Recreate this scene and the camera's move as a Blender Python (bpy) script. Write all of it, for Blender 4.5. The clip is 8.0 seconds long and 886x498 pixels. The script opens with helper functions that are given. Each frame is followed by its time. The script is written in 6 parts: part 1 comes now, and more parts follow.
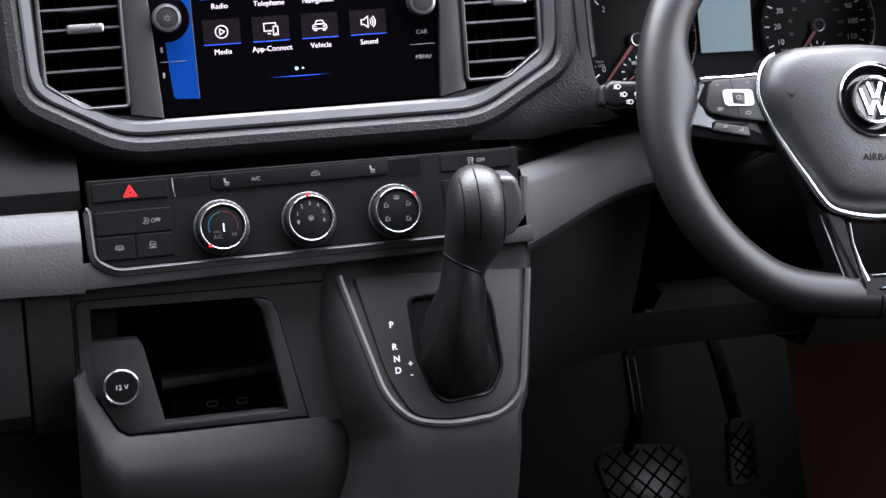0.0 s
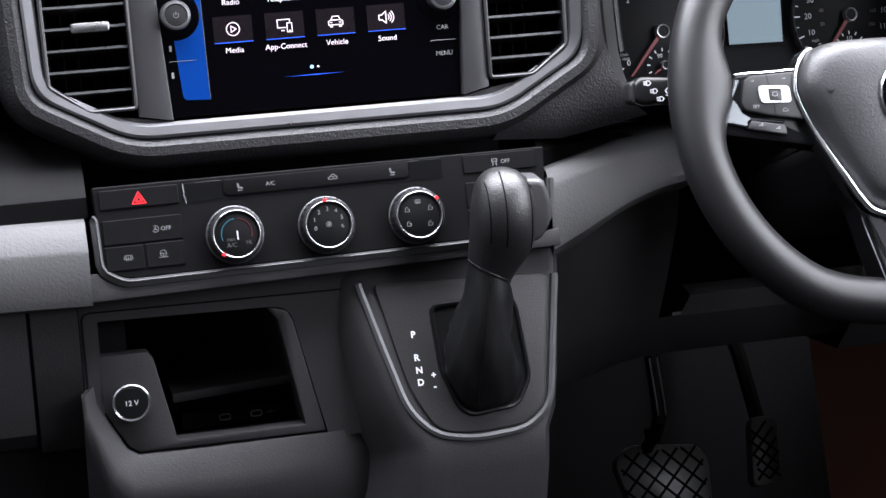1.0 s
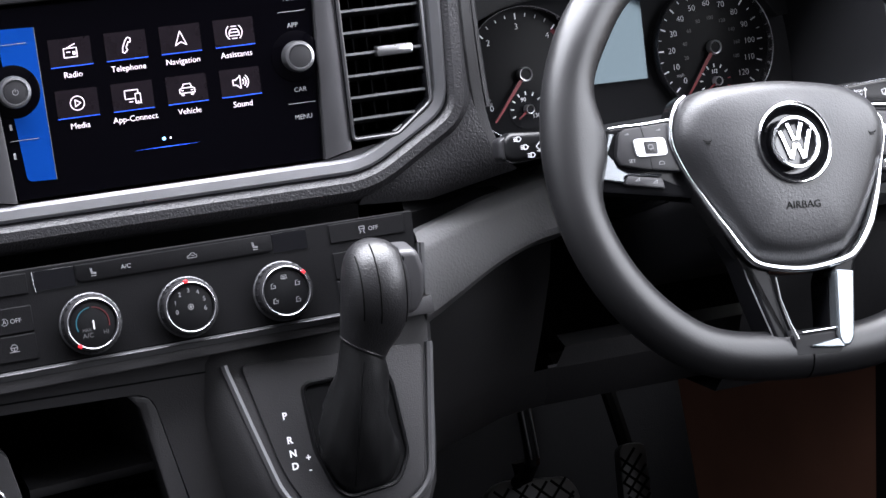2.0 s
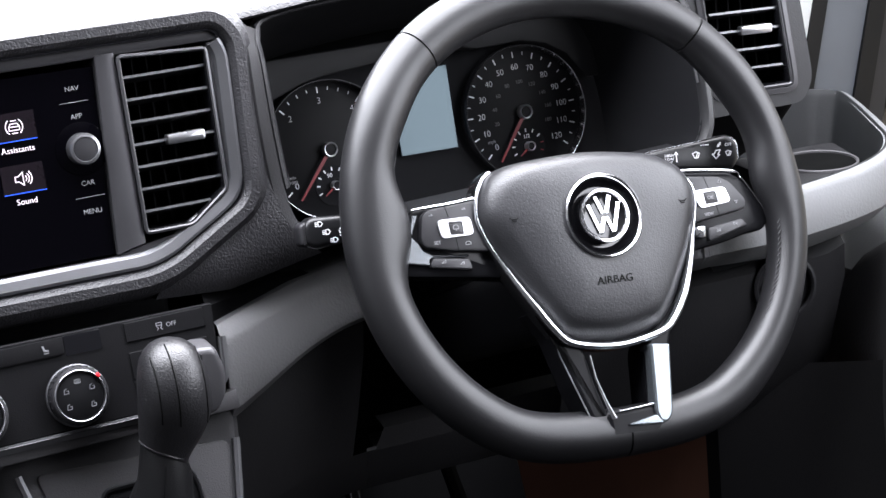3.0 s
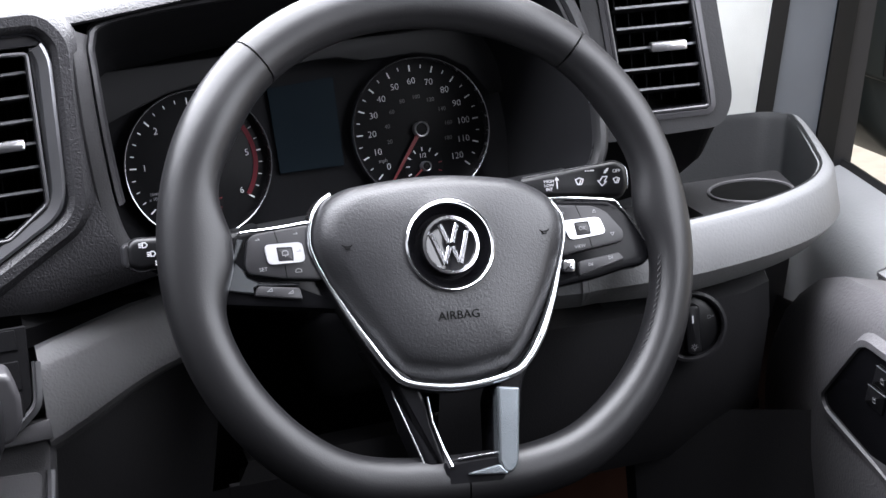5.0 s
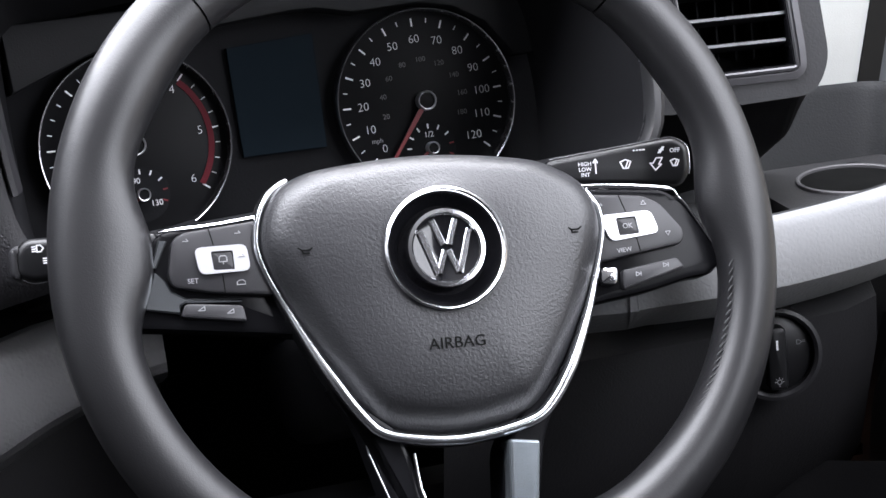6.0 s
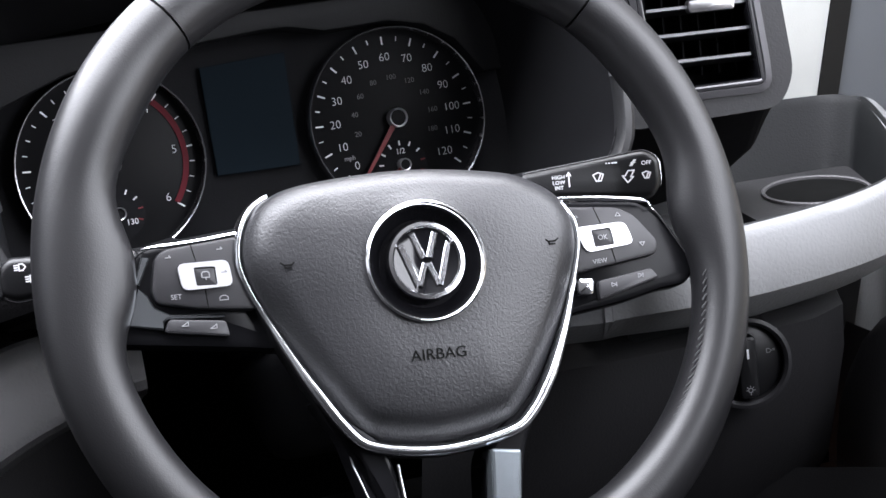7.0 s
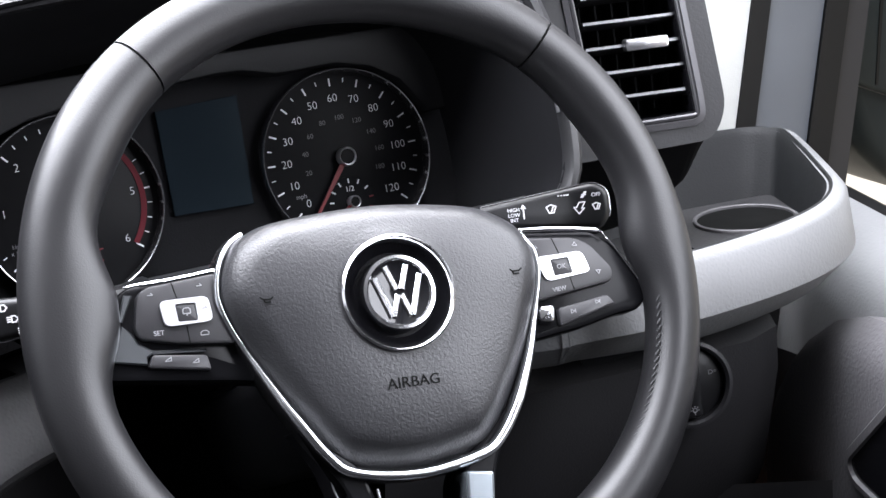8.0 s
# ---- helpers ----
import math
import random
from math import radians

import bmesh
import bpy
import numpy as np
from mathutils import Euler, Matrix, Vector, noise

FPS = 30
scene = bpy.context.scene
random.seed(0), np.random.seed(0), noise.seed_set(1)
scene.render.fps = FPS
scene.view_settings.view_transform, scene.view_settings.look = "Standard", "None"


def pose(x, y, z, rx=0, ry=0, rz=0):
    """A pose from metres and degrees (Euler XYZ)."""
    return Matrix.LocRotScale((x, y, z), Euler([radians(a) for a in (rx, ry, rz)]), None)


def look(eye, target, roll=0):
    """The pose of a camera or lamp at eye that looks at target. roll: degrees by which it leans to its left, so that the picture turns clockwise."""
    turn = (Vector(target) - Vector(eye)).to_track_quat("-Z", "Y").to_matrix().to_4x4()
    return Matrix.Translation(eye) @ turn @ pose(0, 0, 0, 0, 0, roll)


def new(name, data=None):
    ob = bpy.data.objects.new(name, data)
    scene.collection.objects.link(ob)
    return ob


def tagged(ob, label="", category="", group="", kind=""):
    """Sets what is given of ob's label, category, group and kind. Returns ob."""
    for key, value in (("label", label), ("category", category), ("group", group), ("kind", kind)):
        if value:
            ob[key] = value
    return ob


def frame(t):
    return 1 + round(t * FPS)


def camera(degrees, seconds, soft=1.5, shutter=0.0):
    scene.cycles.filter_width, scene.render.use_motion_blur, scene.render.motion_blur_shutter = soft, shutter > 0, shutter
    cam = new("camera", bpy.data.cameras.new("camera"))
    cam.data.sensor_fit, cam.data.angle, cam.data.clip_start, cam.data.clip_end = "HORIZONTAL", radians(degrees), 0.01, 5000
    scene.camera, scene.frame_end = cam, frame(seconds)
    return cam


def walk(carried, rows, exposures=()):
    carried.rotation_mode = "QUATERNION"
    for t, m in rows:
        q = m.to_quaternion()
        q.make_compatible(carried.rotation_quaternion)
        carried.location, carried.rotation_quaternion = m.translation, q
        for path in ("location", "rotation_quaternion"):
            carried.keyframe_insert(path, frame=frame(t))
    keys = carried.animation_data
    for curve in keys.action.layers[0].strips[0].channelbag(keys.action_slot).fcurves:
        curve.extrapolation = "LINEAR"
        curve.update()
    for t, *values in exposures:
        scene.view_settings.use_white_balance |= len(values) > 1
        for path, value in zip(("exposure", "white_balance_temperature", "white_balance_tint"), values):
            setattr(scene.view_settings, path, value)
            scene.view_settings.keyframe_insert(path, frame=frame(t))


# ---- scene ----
cam = camera(26, 8.0)
PATH = [
    (0, (-0.2299, -1.7194, 1.1293), (0.0865, -0.4066, 0.7599), -1.64),
    (0.5, (-0.2275, -1.6943, 1.1046), (0.0769, -0.3748, 0.7490), -1.94),
    (1, (-0.2413, -1.6382, 1.1371), (0.0843, -0.3334, 0.7478), -1.95),
    (1.2, (-0.2408, -1.6147, 1.1554), (0.0950, -0.3178, 0.7489), -2.10),
    (2.3, (-0.2465, -1.5139, 1.2088), (0.2417, -0.2715, 0.7866), -3.36),
    (2.5, (-0.2355, -1.5030, 1.2148), (0.2743, -0.2687, 0.7944), -3.68),
    (3, (-0.1746, -1.4944, 1.2329), (0.3606, -0.2708, 0.8131), -4.17),
    (3.3, (-0.1116, -1.4923, 1.2337), (0.4228, -0.2659, 0.8208), -4.21),
    (3.5, (-0.0634, -1.4948, 1.2391), (0.4545, -0.2627, 0.8223), -4.34),
    (3.6, (-0.0623, -1.4822, 1.2284), (0.4700, -0.2536, 0.8193), -4.22),
    (4, (0.0227, -1.5021, 1.2148), (0.5011, -0.2500, 0.8104), -4.28),
    (4.2, (0.0508, -1.5048, 1.2100), (0.5090, -0.2449, 0.8067), -4.15),
    (5.3, (0.1440, -1.4566, 1.1819), (0.5224, -0.1704, 0.7787), -4.51),
    (5.5, (0.1914, -1.3548, 1.1445), (0.5489, -0.0612, 0.7462), -4.81),
    (6, (0.2412, -1.1916, 1.0938), (0.5879, 0.1062, 0.6995), -4.96),
    (6.5, (0.2324, -1.1951, 1.0916), (0.5903, 0.1015, 0.7036), -5.10),
    (7, (0.2191, -1.1995, 1.0935), (0.6081, 0.0903, 0.7126), -5.23),
    (7.5, (0.1928, -1.2064, 1.1005), (0.6289, 0.0705, 0.7272), -5.30),
    (8, (0.1506, -1.2180, 1.1054), (0.6410, 0.0424, 0.7437), -5.38),
]
EXPOSURES = [(0.0, 0.15), (1.0, 0.22), (2.5, 0.30), (3.2, 0.08), (4.0, -0.10), (5.5, 0.0), (6.5, 0.12), (7.5, 0.10), (8.0, 0.28)]
walk(cam, [(t, look(eye, target, roll)) for t, eye, target, roll in PATH], EXPOSURES)

# ---- world, sun and exposure ----
world = bpy.data.worlds.new("sky")
scene.world = world
world.use_nodes = True
wn, wl = world.node_tree.nodes, world.node_tree.links
bg = wn["Background"]
sky = wn.new("ShaderNodeTexSky")
sky.sky_type = "NISHITA"
sky.sun_disc = False
sky.sun_elevation = radians(52)
sky.sun_rotation = radians(40)
sky.dust_density = 4.0
veil = wn.new("ShaderNodeHueSaturation")
veil.inputs["Saturation"].default_value = 0.35
wl.new(sky.outputs[0], veil.inputs["Color"])
wl.new(veil.outputs[0], bg.inputs[0])
bg.inputs[1].default_value = 0.25

sun_data = bpy.data.lights.new("sun", "SUN")
sun_data.energy = 1.2
sun_data.angle = radians(25)
sun_data.color = (1.0, 0.97, 0.93)
sun = new("sun", sun_data)
sun.matrix_world = look((0.9, 1.1, 2.2), (0.2, -0.2, 0.6))


def daylight(name, eye, target, wide, high, watts, color=(0.90, 0.915, 1.0)):
    """The sky's light as it falls in through one opening of the cab."""
    data = bpy.data.lights.new(name, "AREA")
    data.shape, data.size, data.size_y, data.energy, data.color = "RECTANGLE", wide, high, watts, color
    ob = new(name, data)
    ob.matrix_world = look(eye, target)
    return ob


daylight("windscreen_light", (0.22, -0.09, 1.49), (0.18, -0.60, 0.63), 1.40, 1.18, 126)
daylight("passenger_window_light", (-0.93, -0.60, 1.44), (0.35, -0.40, 0.85), 0.95, 0.50, 1.8)
daylight("driver_window_light", (0.968, -0.75, 1.22), (0.0, -0.75, 1.22), 1.00, 0.60, 20)


# ---- materials ----
def material(name, color, rough=0.5, metal=0.0, coat=0.0, grain=0.0, grain_scale=500.0, cells=False, vary=0.12,
             vary_scale=25.0, emit=0.0, spec=0.5, fine=0.0):
    """A procedural surface: base colour with slow variation, a grain in relief and a roughness that wanders."""
    m = bpy.data.materials.new(name)
    m.use_nodes = True
    n, l = m.node_tree.nodes, m.node_tree.links
    p = n["Principled BSDF"]
    p.inputs["Metallic"].default_value = metal
    p.inputs["Coat Weight"].default_value = coat
    p.inputs["Coat Roughness"].default_value = 0.06
    p.inputs["Specular IOR Level"].default_value = spec
    where = n.new("ShaderNodeTexCoord")
    slow = n.new("ShaderNodeTexNoise")
    slow.inputs["Scale"].default_value = vary_scale
    slow.inputs["Detail"].default_value = 5
    l.new(where.outputs["Object"], slow.inputs["Vector"])
    ramp = n.new("ShaderNodeMapRange")
    ramp.inputs["To Min"].default_value = 1 - vary
    ramp.inputs["To Max"].default_value = 1 + vary
    l.new(slow.outputs[0], ramp.inputs["Value"])
    tint = n.new("ShaderNodeMix")
    tint.data_type, tint.blend_type = "RGBA", "MULTIPLY"
    tint.inputs[0].default_value = 1
    tint.inputs[6].default_value = (*color, 1)
    l.new(ramp.outputs[0], tint.inputs[7])
    l.new(tint.outputs[2], p.inputs["Base Color"])
    wander = n.new("ShaderNodeMapRange")
    wander.inputs["To Min"].default_value = rough * 0.85
    wander.inputs["To Max"].default_value = min(1, rough * 1.15)
    l.new(slow.outputs[0], wander.inputs["Value"])
    l.new(wander.outputs[0], p.inputs["Roughness"])
    if emit:
        p.inputs["Emission Color"].default_value = (*color, 1)
        p.inputs["Emission Strength"].default_value = emit
    if grain:
        if cells:
            tex = n.new("ShaderNodeTexVoronoi")
            tex.feature = "SMOOTH_F1"
            warp = n.new("ShaderNodeTexNoise")
            warp.inputs["Scale"].default_value = grain_scale * 0.5
            push = n.new("ShaderNodeMix")
            push.data_type = "VECTOR"
            push.inputs[0].default_value = 0.004
            l.new(where.outputs["Object"], warp.inputs["Vector"])
            l.new(where.outputs["Object"], push.inputs[4])
            l.new(warp.outputs["Color"], push.inputs[5])
            l.new(push.outputs[1], tex.inputs["Vector"])
        else:
            tex = n.new("ShaderNodeTexNoise")
            tex.inputs["Detail"].default_value = 3
            l.new(where.outputs["Object"], tex.inputs["Vector"])
        tex.inputs["Scale"].default_value = grain_scale
        bump = n.new("ShaderNodeBump")
        bump.inputs["Strength"].default_value = grain
        bump.inputs["Distance"].default_value = 0.0006
        l.new(tex.outputs[0], bump.inputs["Height"])
        l.new(bump.outputs[0], p.inputs["Normal"])
    return m


DASH = material("dash_foam", (0.0205, 0.0200, 0.0220), 0.42, grain=0.85, grain_scale=600, cells=True, spec=0.42)
DASH_TOP = DASH
DARK = material("dark_plastic", (0.0046, 0.0045, 0.0051), 0.55, grain=0.25, grain_scale=900, spec=0.08)
BLACK = material("black_plastic", (0.006, 0.006, 0.0068), 0.36, grain=0.10, grain_scale=900, spec=0.35)
# Near-black for joints, and for shade painted into recesses and pedal arms.
VOID = material("gap_and_shade_black", (0.0065, 0.0065, 0.007), 0.9, spec=0.05)
GLOSS = material("piano_black", (0.005, 0.005, 0.006), 0.10, coat=0.2, vary=0.05, spec=0.4)
SATIN = material("satin_grey_bezel", (0.055, 0.054, 0.058), 0.36, metal=0.5, grain=0.1, grain_scale=1400)
TRIM = material("satin_silver_trim", (0.62, 0.62, 0.64), 0.30, metal=0.85)
CHROME = material("chrome", (0.74, 0.74, 0.76), 0.16, metal=1.0, vary=0.03)
PAD_CHROME = material("pad_chrome", (0.60, 0.61, 0.63), 0.20, metal=1.0, vary=0.05)
TRIM_BRIGHT = material("polished_ring", (0.42, 0.42, 0.44), 0.24, metal=0.95, vary=0.03)
SILVER_STRIP = material("satin_silver_strip", (0.27, 0.27, 0.285), 0.29, metal=0.88, vary=0.06, grain=0.08, grain_scale=1400)
CHROME_SOFT = material("brushed_chrome", (0.62, 0.62, 0.64), 0.28, metal=1.0, vary=0.05)
CONSOLE = material("console_grey", (0.027, 0.0262, 0.028), 0.52, grain=0.4, grain_scale=800, spec=0.3)
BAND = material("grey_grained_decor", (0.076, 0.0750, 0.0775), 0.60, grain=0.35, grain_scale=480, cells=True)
KNEE = material("knee_panel_grey", (0.0145, 0.0141, 0.0153), 0.6, grain=0.4, grain_scale=700, spec=0.3)
LEATHER = material("wheel_leather", (0.0078, 0.0077, 0.0085), 0.40, grain=0.12, grain_scale=1000, cells=True, spec=0.40)
PAD = material("airbag_cover", (0.0165, 0.0166, 0.0182), 0.42, grain=0.32, grain_scale=760, cells=True)
BOOT = material("gaiter_leather", (0.007, 0.007, 0.0075), 0.42, grain=0.3, grain_scale=900, cells=True, spec=0.28)
BUTTON = material("button_grey", (0.017, 0.0166, 0.0184), 0.42, grain=0.1, grain_scale=1500, spec=0.36)
WHITE = material("white_print", (0.75, 0.75, 0.77), 0.5, vary=0.03)
PALE = material("grey_print", (0.20, 0.20, 0.21), 0.5, vary=0.03)
FAINT = material("faint_print", (0.07, 0.07, 0.074), 0.5, vary=0.03)
INK = material("print_and_shade_black", (0.003, 0.003, 0.003), 0.7, vary=0.03, spec=0.05)
RED = material("red_print", (0.14, 0.006, 0.011), 0.5, vary=0.05)
RED_LIT = material("lit_red", (0.75, 0.02, 0.03), 0.4, emit=0.7, vary=0.02)
SCREEN = material("display_glass", (0.0009, 0.0008, 0.0014), 0.07, vary=0.02, spec=0.12)
ICON = material("lit_icon", (0.80, 0.68, 0.76), 0.4, emit=0.6, vary=0.02)
TILE = material("lit_tile", (0.0062, 0.0046, 0.0062), 0.25, emit=0.12, vary=0.3, vary_scale=60, spec=0.2)
BLUE = material("lit_blue", (0.02, 0.09, 0.70), 0.4, emit=0.7, vary=0.02)
# Emission here stands for blue glare mirrored in the display glass.
BLUE_GLARE = material("blue_glare_glow", (0.0010, 0.026, 0.16), 0.3, emit=0.42, vary=0.15, vary_scale=20, spec=0.2)
CYAN = material("lit_cyan", (0.25, 0.60, 1.0), 0.4, emit=1.2, vary=0.02)
LCD = material("lcd_panel", (0.008, 0.012, 0.016), 0.08, vary=0.05, spec=0.36)
LCD.node_tree.nodes["Principled BSDF"].inputs["Specular Tint"].default_value = (0.70, 0.91, 1.0, 1)
DIAL = material("dial_black", (0.0055, 0.0055, 0.0062), 0.5, vary=0.1, spec=0.1)
FELT = material("shroud_black", (0.0080, 0.0081, 0.0092), 0.8, spec=0.1, grain=0.2, grain_scale=900)
FASCIA = material("binnacle_grey", (0.0115, 0.0118, 0.0130), 0.6, grain=0.2, grain_scale=900, spec=0.25)
MIRRORED_SILVER = material("mirrored_silver", (0.26, 0.275, 0.29), 0.24, metal=0.95, vary=0.05)
PEDAL = material("pedal_rubber", (0.050, 0.050, 0.052), 0.30, grain=0.2, grain_scale=600)
KNOB_LEATHER = material("knob_leather", (0.011, 0.0107, 0.0118), 0.40, grain=0.4, grain_scale=760, cells=True)
RELEASE = material("release_grey", (0.040, 0.039, 0.042), 0.42, grain=0.1, grain_scale=1500)
LEG_BLACK = material("spoke_black", (0.005, 0.005, 0.0058), 0.24, vary=0.05, spec=0.10)
BLADE = material("satin_blade", (0.18, 0.20, 0.215), 0.24, metal=0.8, vary=0.05)
POD_FOAM = material("pod_foam", (0.015, 0.0150, 0.0162), 0.46, grain=0.16, grain_scale=620, cells=True, spec=0.4)
CARPET = material("footwell_mat", (0.012, 0.012, 0.0130), 0.95, grain=0.8, grain_scale=700, spec=0.08)
BROWN = material("brown_board", (0.40, 0.185, 0.12), 0.8, vary=0.25, vary_scale=9, grain=0.2, grain_scale=400)
DOOR_GREY = material("door_grey", (0.215, 0.218, 0.222), 0.5, grain=0.3, grain_scale=420, cells=True)
DOOR_MID = material("armrest_grey", (0.078, 0.0755, 0.079), 0.5, grain=0.5, grain_scale=420, cells=True)
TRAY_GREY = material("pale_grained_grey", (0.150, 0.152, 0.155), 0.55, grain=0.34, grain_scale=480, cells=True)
SATIN_EDGE = material("satin_edge", (0.17, 0.17, 0.178), 0.38, metal=0.8)
RIM_SATIN = material("satin_console_edge", (0.105, 0.105, 0.110), 0.42, metal=0.6)
SLAT_EDGE = material("slat_silver", (0.24, 0.24, 0.255), 0.34, metal=0.7)
KEY_SILVER = material("key_silver", (0.50, 0.50, 0.52), 0.34, metal=0.6)
DARK_RED = material("dark_red_print", (0.085, 0.004, 0.010), 0.6, vary=0.05, spec=0.2)
DOOR_DARK = material("door_dark", (0.034, 0.032, 0.034), 0.55, grain=0.3, grain_scale=700)
PILLAR = material("pillar_fabric", (0.55, 0.56, 0.54), 0.8, grain=0.3, grain_scale=900)
PILLAR_DARK = material("pillar_blue_grey", (0.11, 0.12, 0.135), 0.55, grain=0.2, grain_scale=900)
CHANNEL = material("guide_plastic", (0.024, 0.024, 0.026), 0.5, spec=0.3)
RUBBER = material("seal_rubber", (0.0060, 0.0060, 0.0062), 0.6, spec=0.25)
MIRROR_CASE = material("mirror_case", (0.024, 0.030, 0.031), 0.45, grain=0.15, grain_scale=800, spec=0.12)
GROUND = material("pale_gravel", (0.62, 0.56, 0.47), 0.9, vary=0.25, vary_scale=14, grain=0.6, grain_scale=90)
LINING = material("cargo_lining", (0.030, 0.030, 0.032), 0.9, grain=0.2, grain_scale=600)
SHELL = material("headliner", (0.32, 0.32, 0.32), 0.9, grain=0.2, grain_scale=600)
STITCH = material("stitching", (0.035, 0.035, 0.037), 0.7)


# ---- building helpers ----
def plane(x, y, z, lean=0, yaw=0, roll=0):
    """A frame with x to the right, y up and z towards the seats; lean tips its top away from the seats."""
    r = (Matrix.Rotation(radians(yaw), 3, "Z") @ Matrix.Rotation(radians(-lean), 3, "X")
         @ Matrix.Rotation(radians(roll), 3, "Y"))
    u, v, n = r.col[0], r.col[2], -r.col[1]
    m = Matrix((u, v, n)).transposed().to_4x4()
    m.translation = (x, y, z)
    return m


def finish(bm, name, mat, parent=None, label="", angle=35, m=None):
    bmesh.ops.recalc_face_normals(bm, faces=bm.faces)
    mesh = bpy.data.meshes.new(name)
    bm.to_mesh(mesh)
    bm.free()
    for f in mesh.polygons:
        f.use_smooth = True
    mesh.set_sharp_from_angle(angle=radians(angle))
    mesh.materials.append(mat)
    ob = new(name, mesh)
    if parent is not None:
        ob.parent = parent
    if m is not None:
        ob.matrix_basis = m
    if label:
        ob["label"] = label
    return ob


def part(name, bm, mat, parent, label=""):
    return finish(bm, name, mat, parent, label)


def thing(name, m, label, category, group="", kind=""):
    ob = new(name)
    ob.empty_display_size = 0.02
    ob.matrix_basis = m
    return tagged(ob, label, category, group, kind)


def rect(u0, v0, u1, v1):
    return [(u0, v0), (u1, v0), (u1, v1), (u0, v1)]


def circle(cu, cv, r, n=32, r2=None):
    return [(cu + r * math.cos(2 * math.pi * k / n), cv + (r2 or r) * math.sin(2 * math.pi * k / n)) for k in range(n)]


def rounded(pts, r, k=4):
    """The corners of an outline rounded off; r is one radius or one for each corner."""
    out, n = [], len(pts)
    for i in range(n):
        p, a, b = Vector(pts[i]), Vector(pts[i - 1]), Vector(pts[(i + 1) % n])
        ri = r[i] if isinstance(r, (list, tuple)) else r
        da, db = (a - p), (b - p)
        t = min(ri, da.length * 0.45, db.length * 0.45)
        s, e = p + da.normalized() * t, p + db.normalized() * t
        for j in range(k + 1):
            f = j / k
            q = s.lerp(p, f).lerp(p.lerp(e, f), f)
            out.append((q.x, q.y))
    return out


def slab(bm, pts, d0, d1, edge=0.0, seg=2, bulge=0.0):
    """An outline in x and y, from depth d0 to the front at d1, with the front edge rounded over."""
    n = len(pts)
    c = Vector((sum(p[0] for p in pts) / n, sum(p[1] for p in pts) / n))
    rows = [[bm.verts.new((p[0], p[1], d0)) for p in pts]]

    def shrunk(by):
        out = []
        for i in range(n):
            a, p, b = Vector(pts[i - 1]), Vector(pts[i]), Vector(pts[(i + 1) % n])
            t = (b - a)
            nn = Vector((-t.y, t.x)).normalized() if t.length > 1e-9 else (c - p).normalized()
            if area(pts) < 0:
                nn = -nn
            out.append(p + nn * by)
        return out

    if edge:
        for j in range(seg + 1):
            a = j / seg * math.pi / 2
            ring = shrunk(edge * (1 - math.cos(a)))
            rows.append([bm.verts.new((q.x, q.y, d1 - edge + edge * math.sin(a))) for q in ring])
    else:
        rows.append([bm.verts.new((p[0], p[1], d1)) for p in pts])
    for lo, hi in zip(rows, rows[1:]):
        for i in range(n):
            bm.faces.new((lo[i], lo[(i + 1) % n], hi[(i + 1) % n], hi[i]))
    bm.faces.new(rows[-1])
    bm.faces.new(list(reversed(rows[0])))


def area(pts):
    return sum(pts[i - 1][0] * pts[i][1] - pts[i][0] * pts[i - 1][1] for i in range(len(pts))) / 2


def hoop(bm, pts, profile, closed=True):
    """A profile of (outwards, depth) swept along an outline in the plane."""
    n = len(pts)
    sign = 1 if area(pts) > 0 else -1
    rows = []
    for i in range(n):
        a = Vector(pts[i - 1] if closed or i else pts[i])
        p = Vector(pts[i])
        b = Vector(pts[(i + 1) % n] if closed or i < n - 1 else pts[i])
        t1, t2 = (p - a), (b - p)
        t1 = t1.normalized() if t1.length > 1e-9 else t2.normalized()
        t2 = t2.normalized() if t2.length > 1e-9 else t1
        t = (t1 + t2).normalized()
        grow = 1 / max(0.5, t.dot(t1))
        nn = Vector((t.y, -t.x)) * sign * grow
        rows.append([bm.verts.new((p.x + nn.x * o, p.y + nn.y * o, d)) for o, d in profile])
    m = len(profile)
    for i in range(n if closed else n - 1):
        r, s = rows[i], rows[(i + 1) % n]
        for j in range(m):
            bm.faces.new((r[j], r[(j + 1) % m], s[(j + 1) % m], s[j]))
    if not closed:
        bm.faces.new(rows[0])
        bm.faces.new(list(reversed(rows[-1])))


def frame_slab(bm, outer, inner, d0, d1):
    """A plate with a hole: outlines of equal count, or the inner one is matched by the nearest angle."""
    n = len(outer)
    o0 = [bm.verts.new((*p, d0)) for p in outer]
    o1 = [bm.verts.new((*p, d1)) for p in outer]
    i0 = [bm.verts.new((*p, d0)) for p in inner]
    i1 = [bm.verts.new((*p, d1)) for p in inner]
    for k in range(n):
        j = (k + 1) % n
        for q in ((o0[k], o0[j], o1[j], o1[k]), (i0[j], i0[k], i1[k], i1[j]), (o1[k], o1[j], i1[j], i1[k]),
                  (o0[j], o0[k], i0[k], i0[j])):
            bm.faces.new(q)


def lathe(bm, profile, n=32, m=Matrix.Identity(4), cap=True):
    """A profile of (radius, depth) turned about the depth axis."""
    rows = [[bm.verts.new(m @ Vector((r * math.cos(2 * math.pi * k / n), r * math.sin(2 * math.pi * k / n), d)))
             for k in range(n)] for r, d in profile]
    for lo, hi in zip(rows, rows[1:]):
        for k in range(n):
            bm.faces.new((lo[k], lo[(k + 1) % n], hi[(k + 1) % n], hi[k]))
    if cap:
        bm.faces.new(rows[-1])
        bm.faces.new(list(reversed(rows[0])))


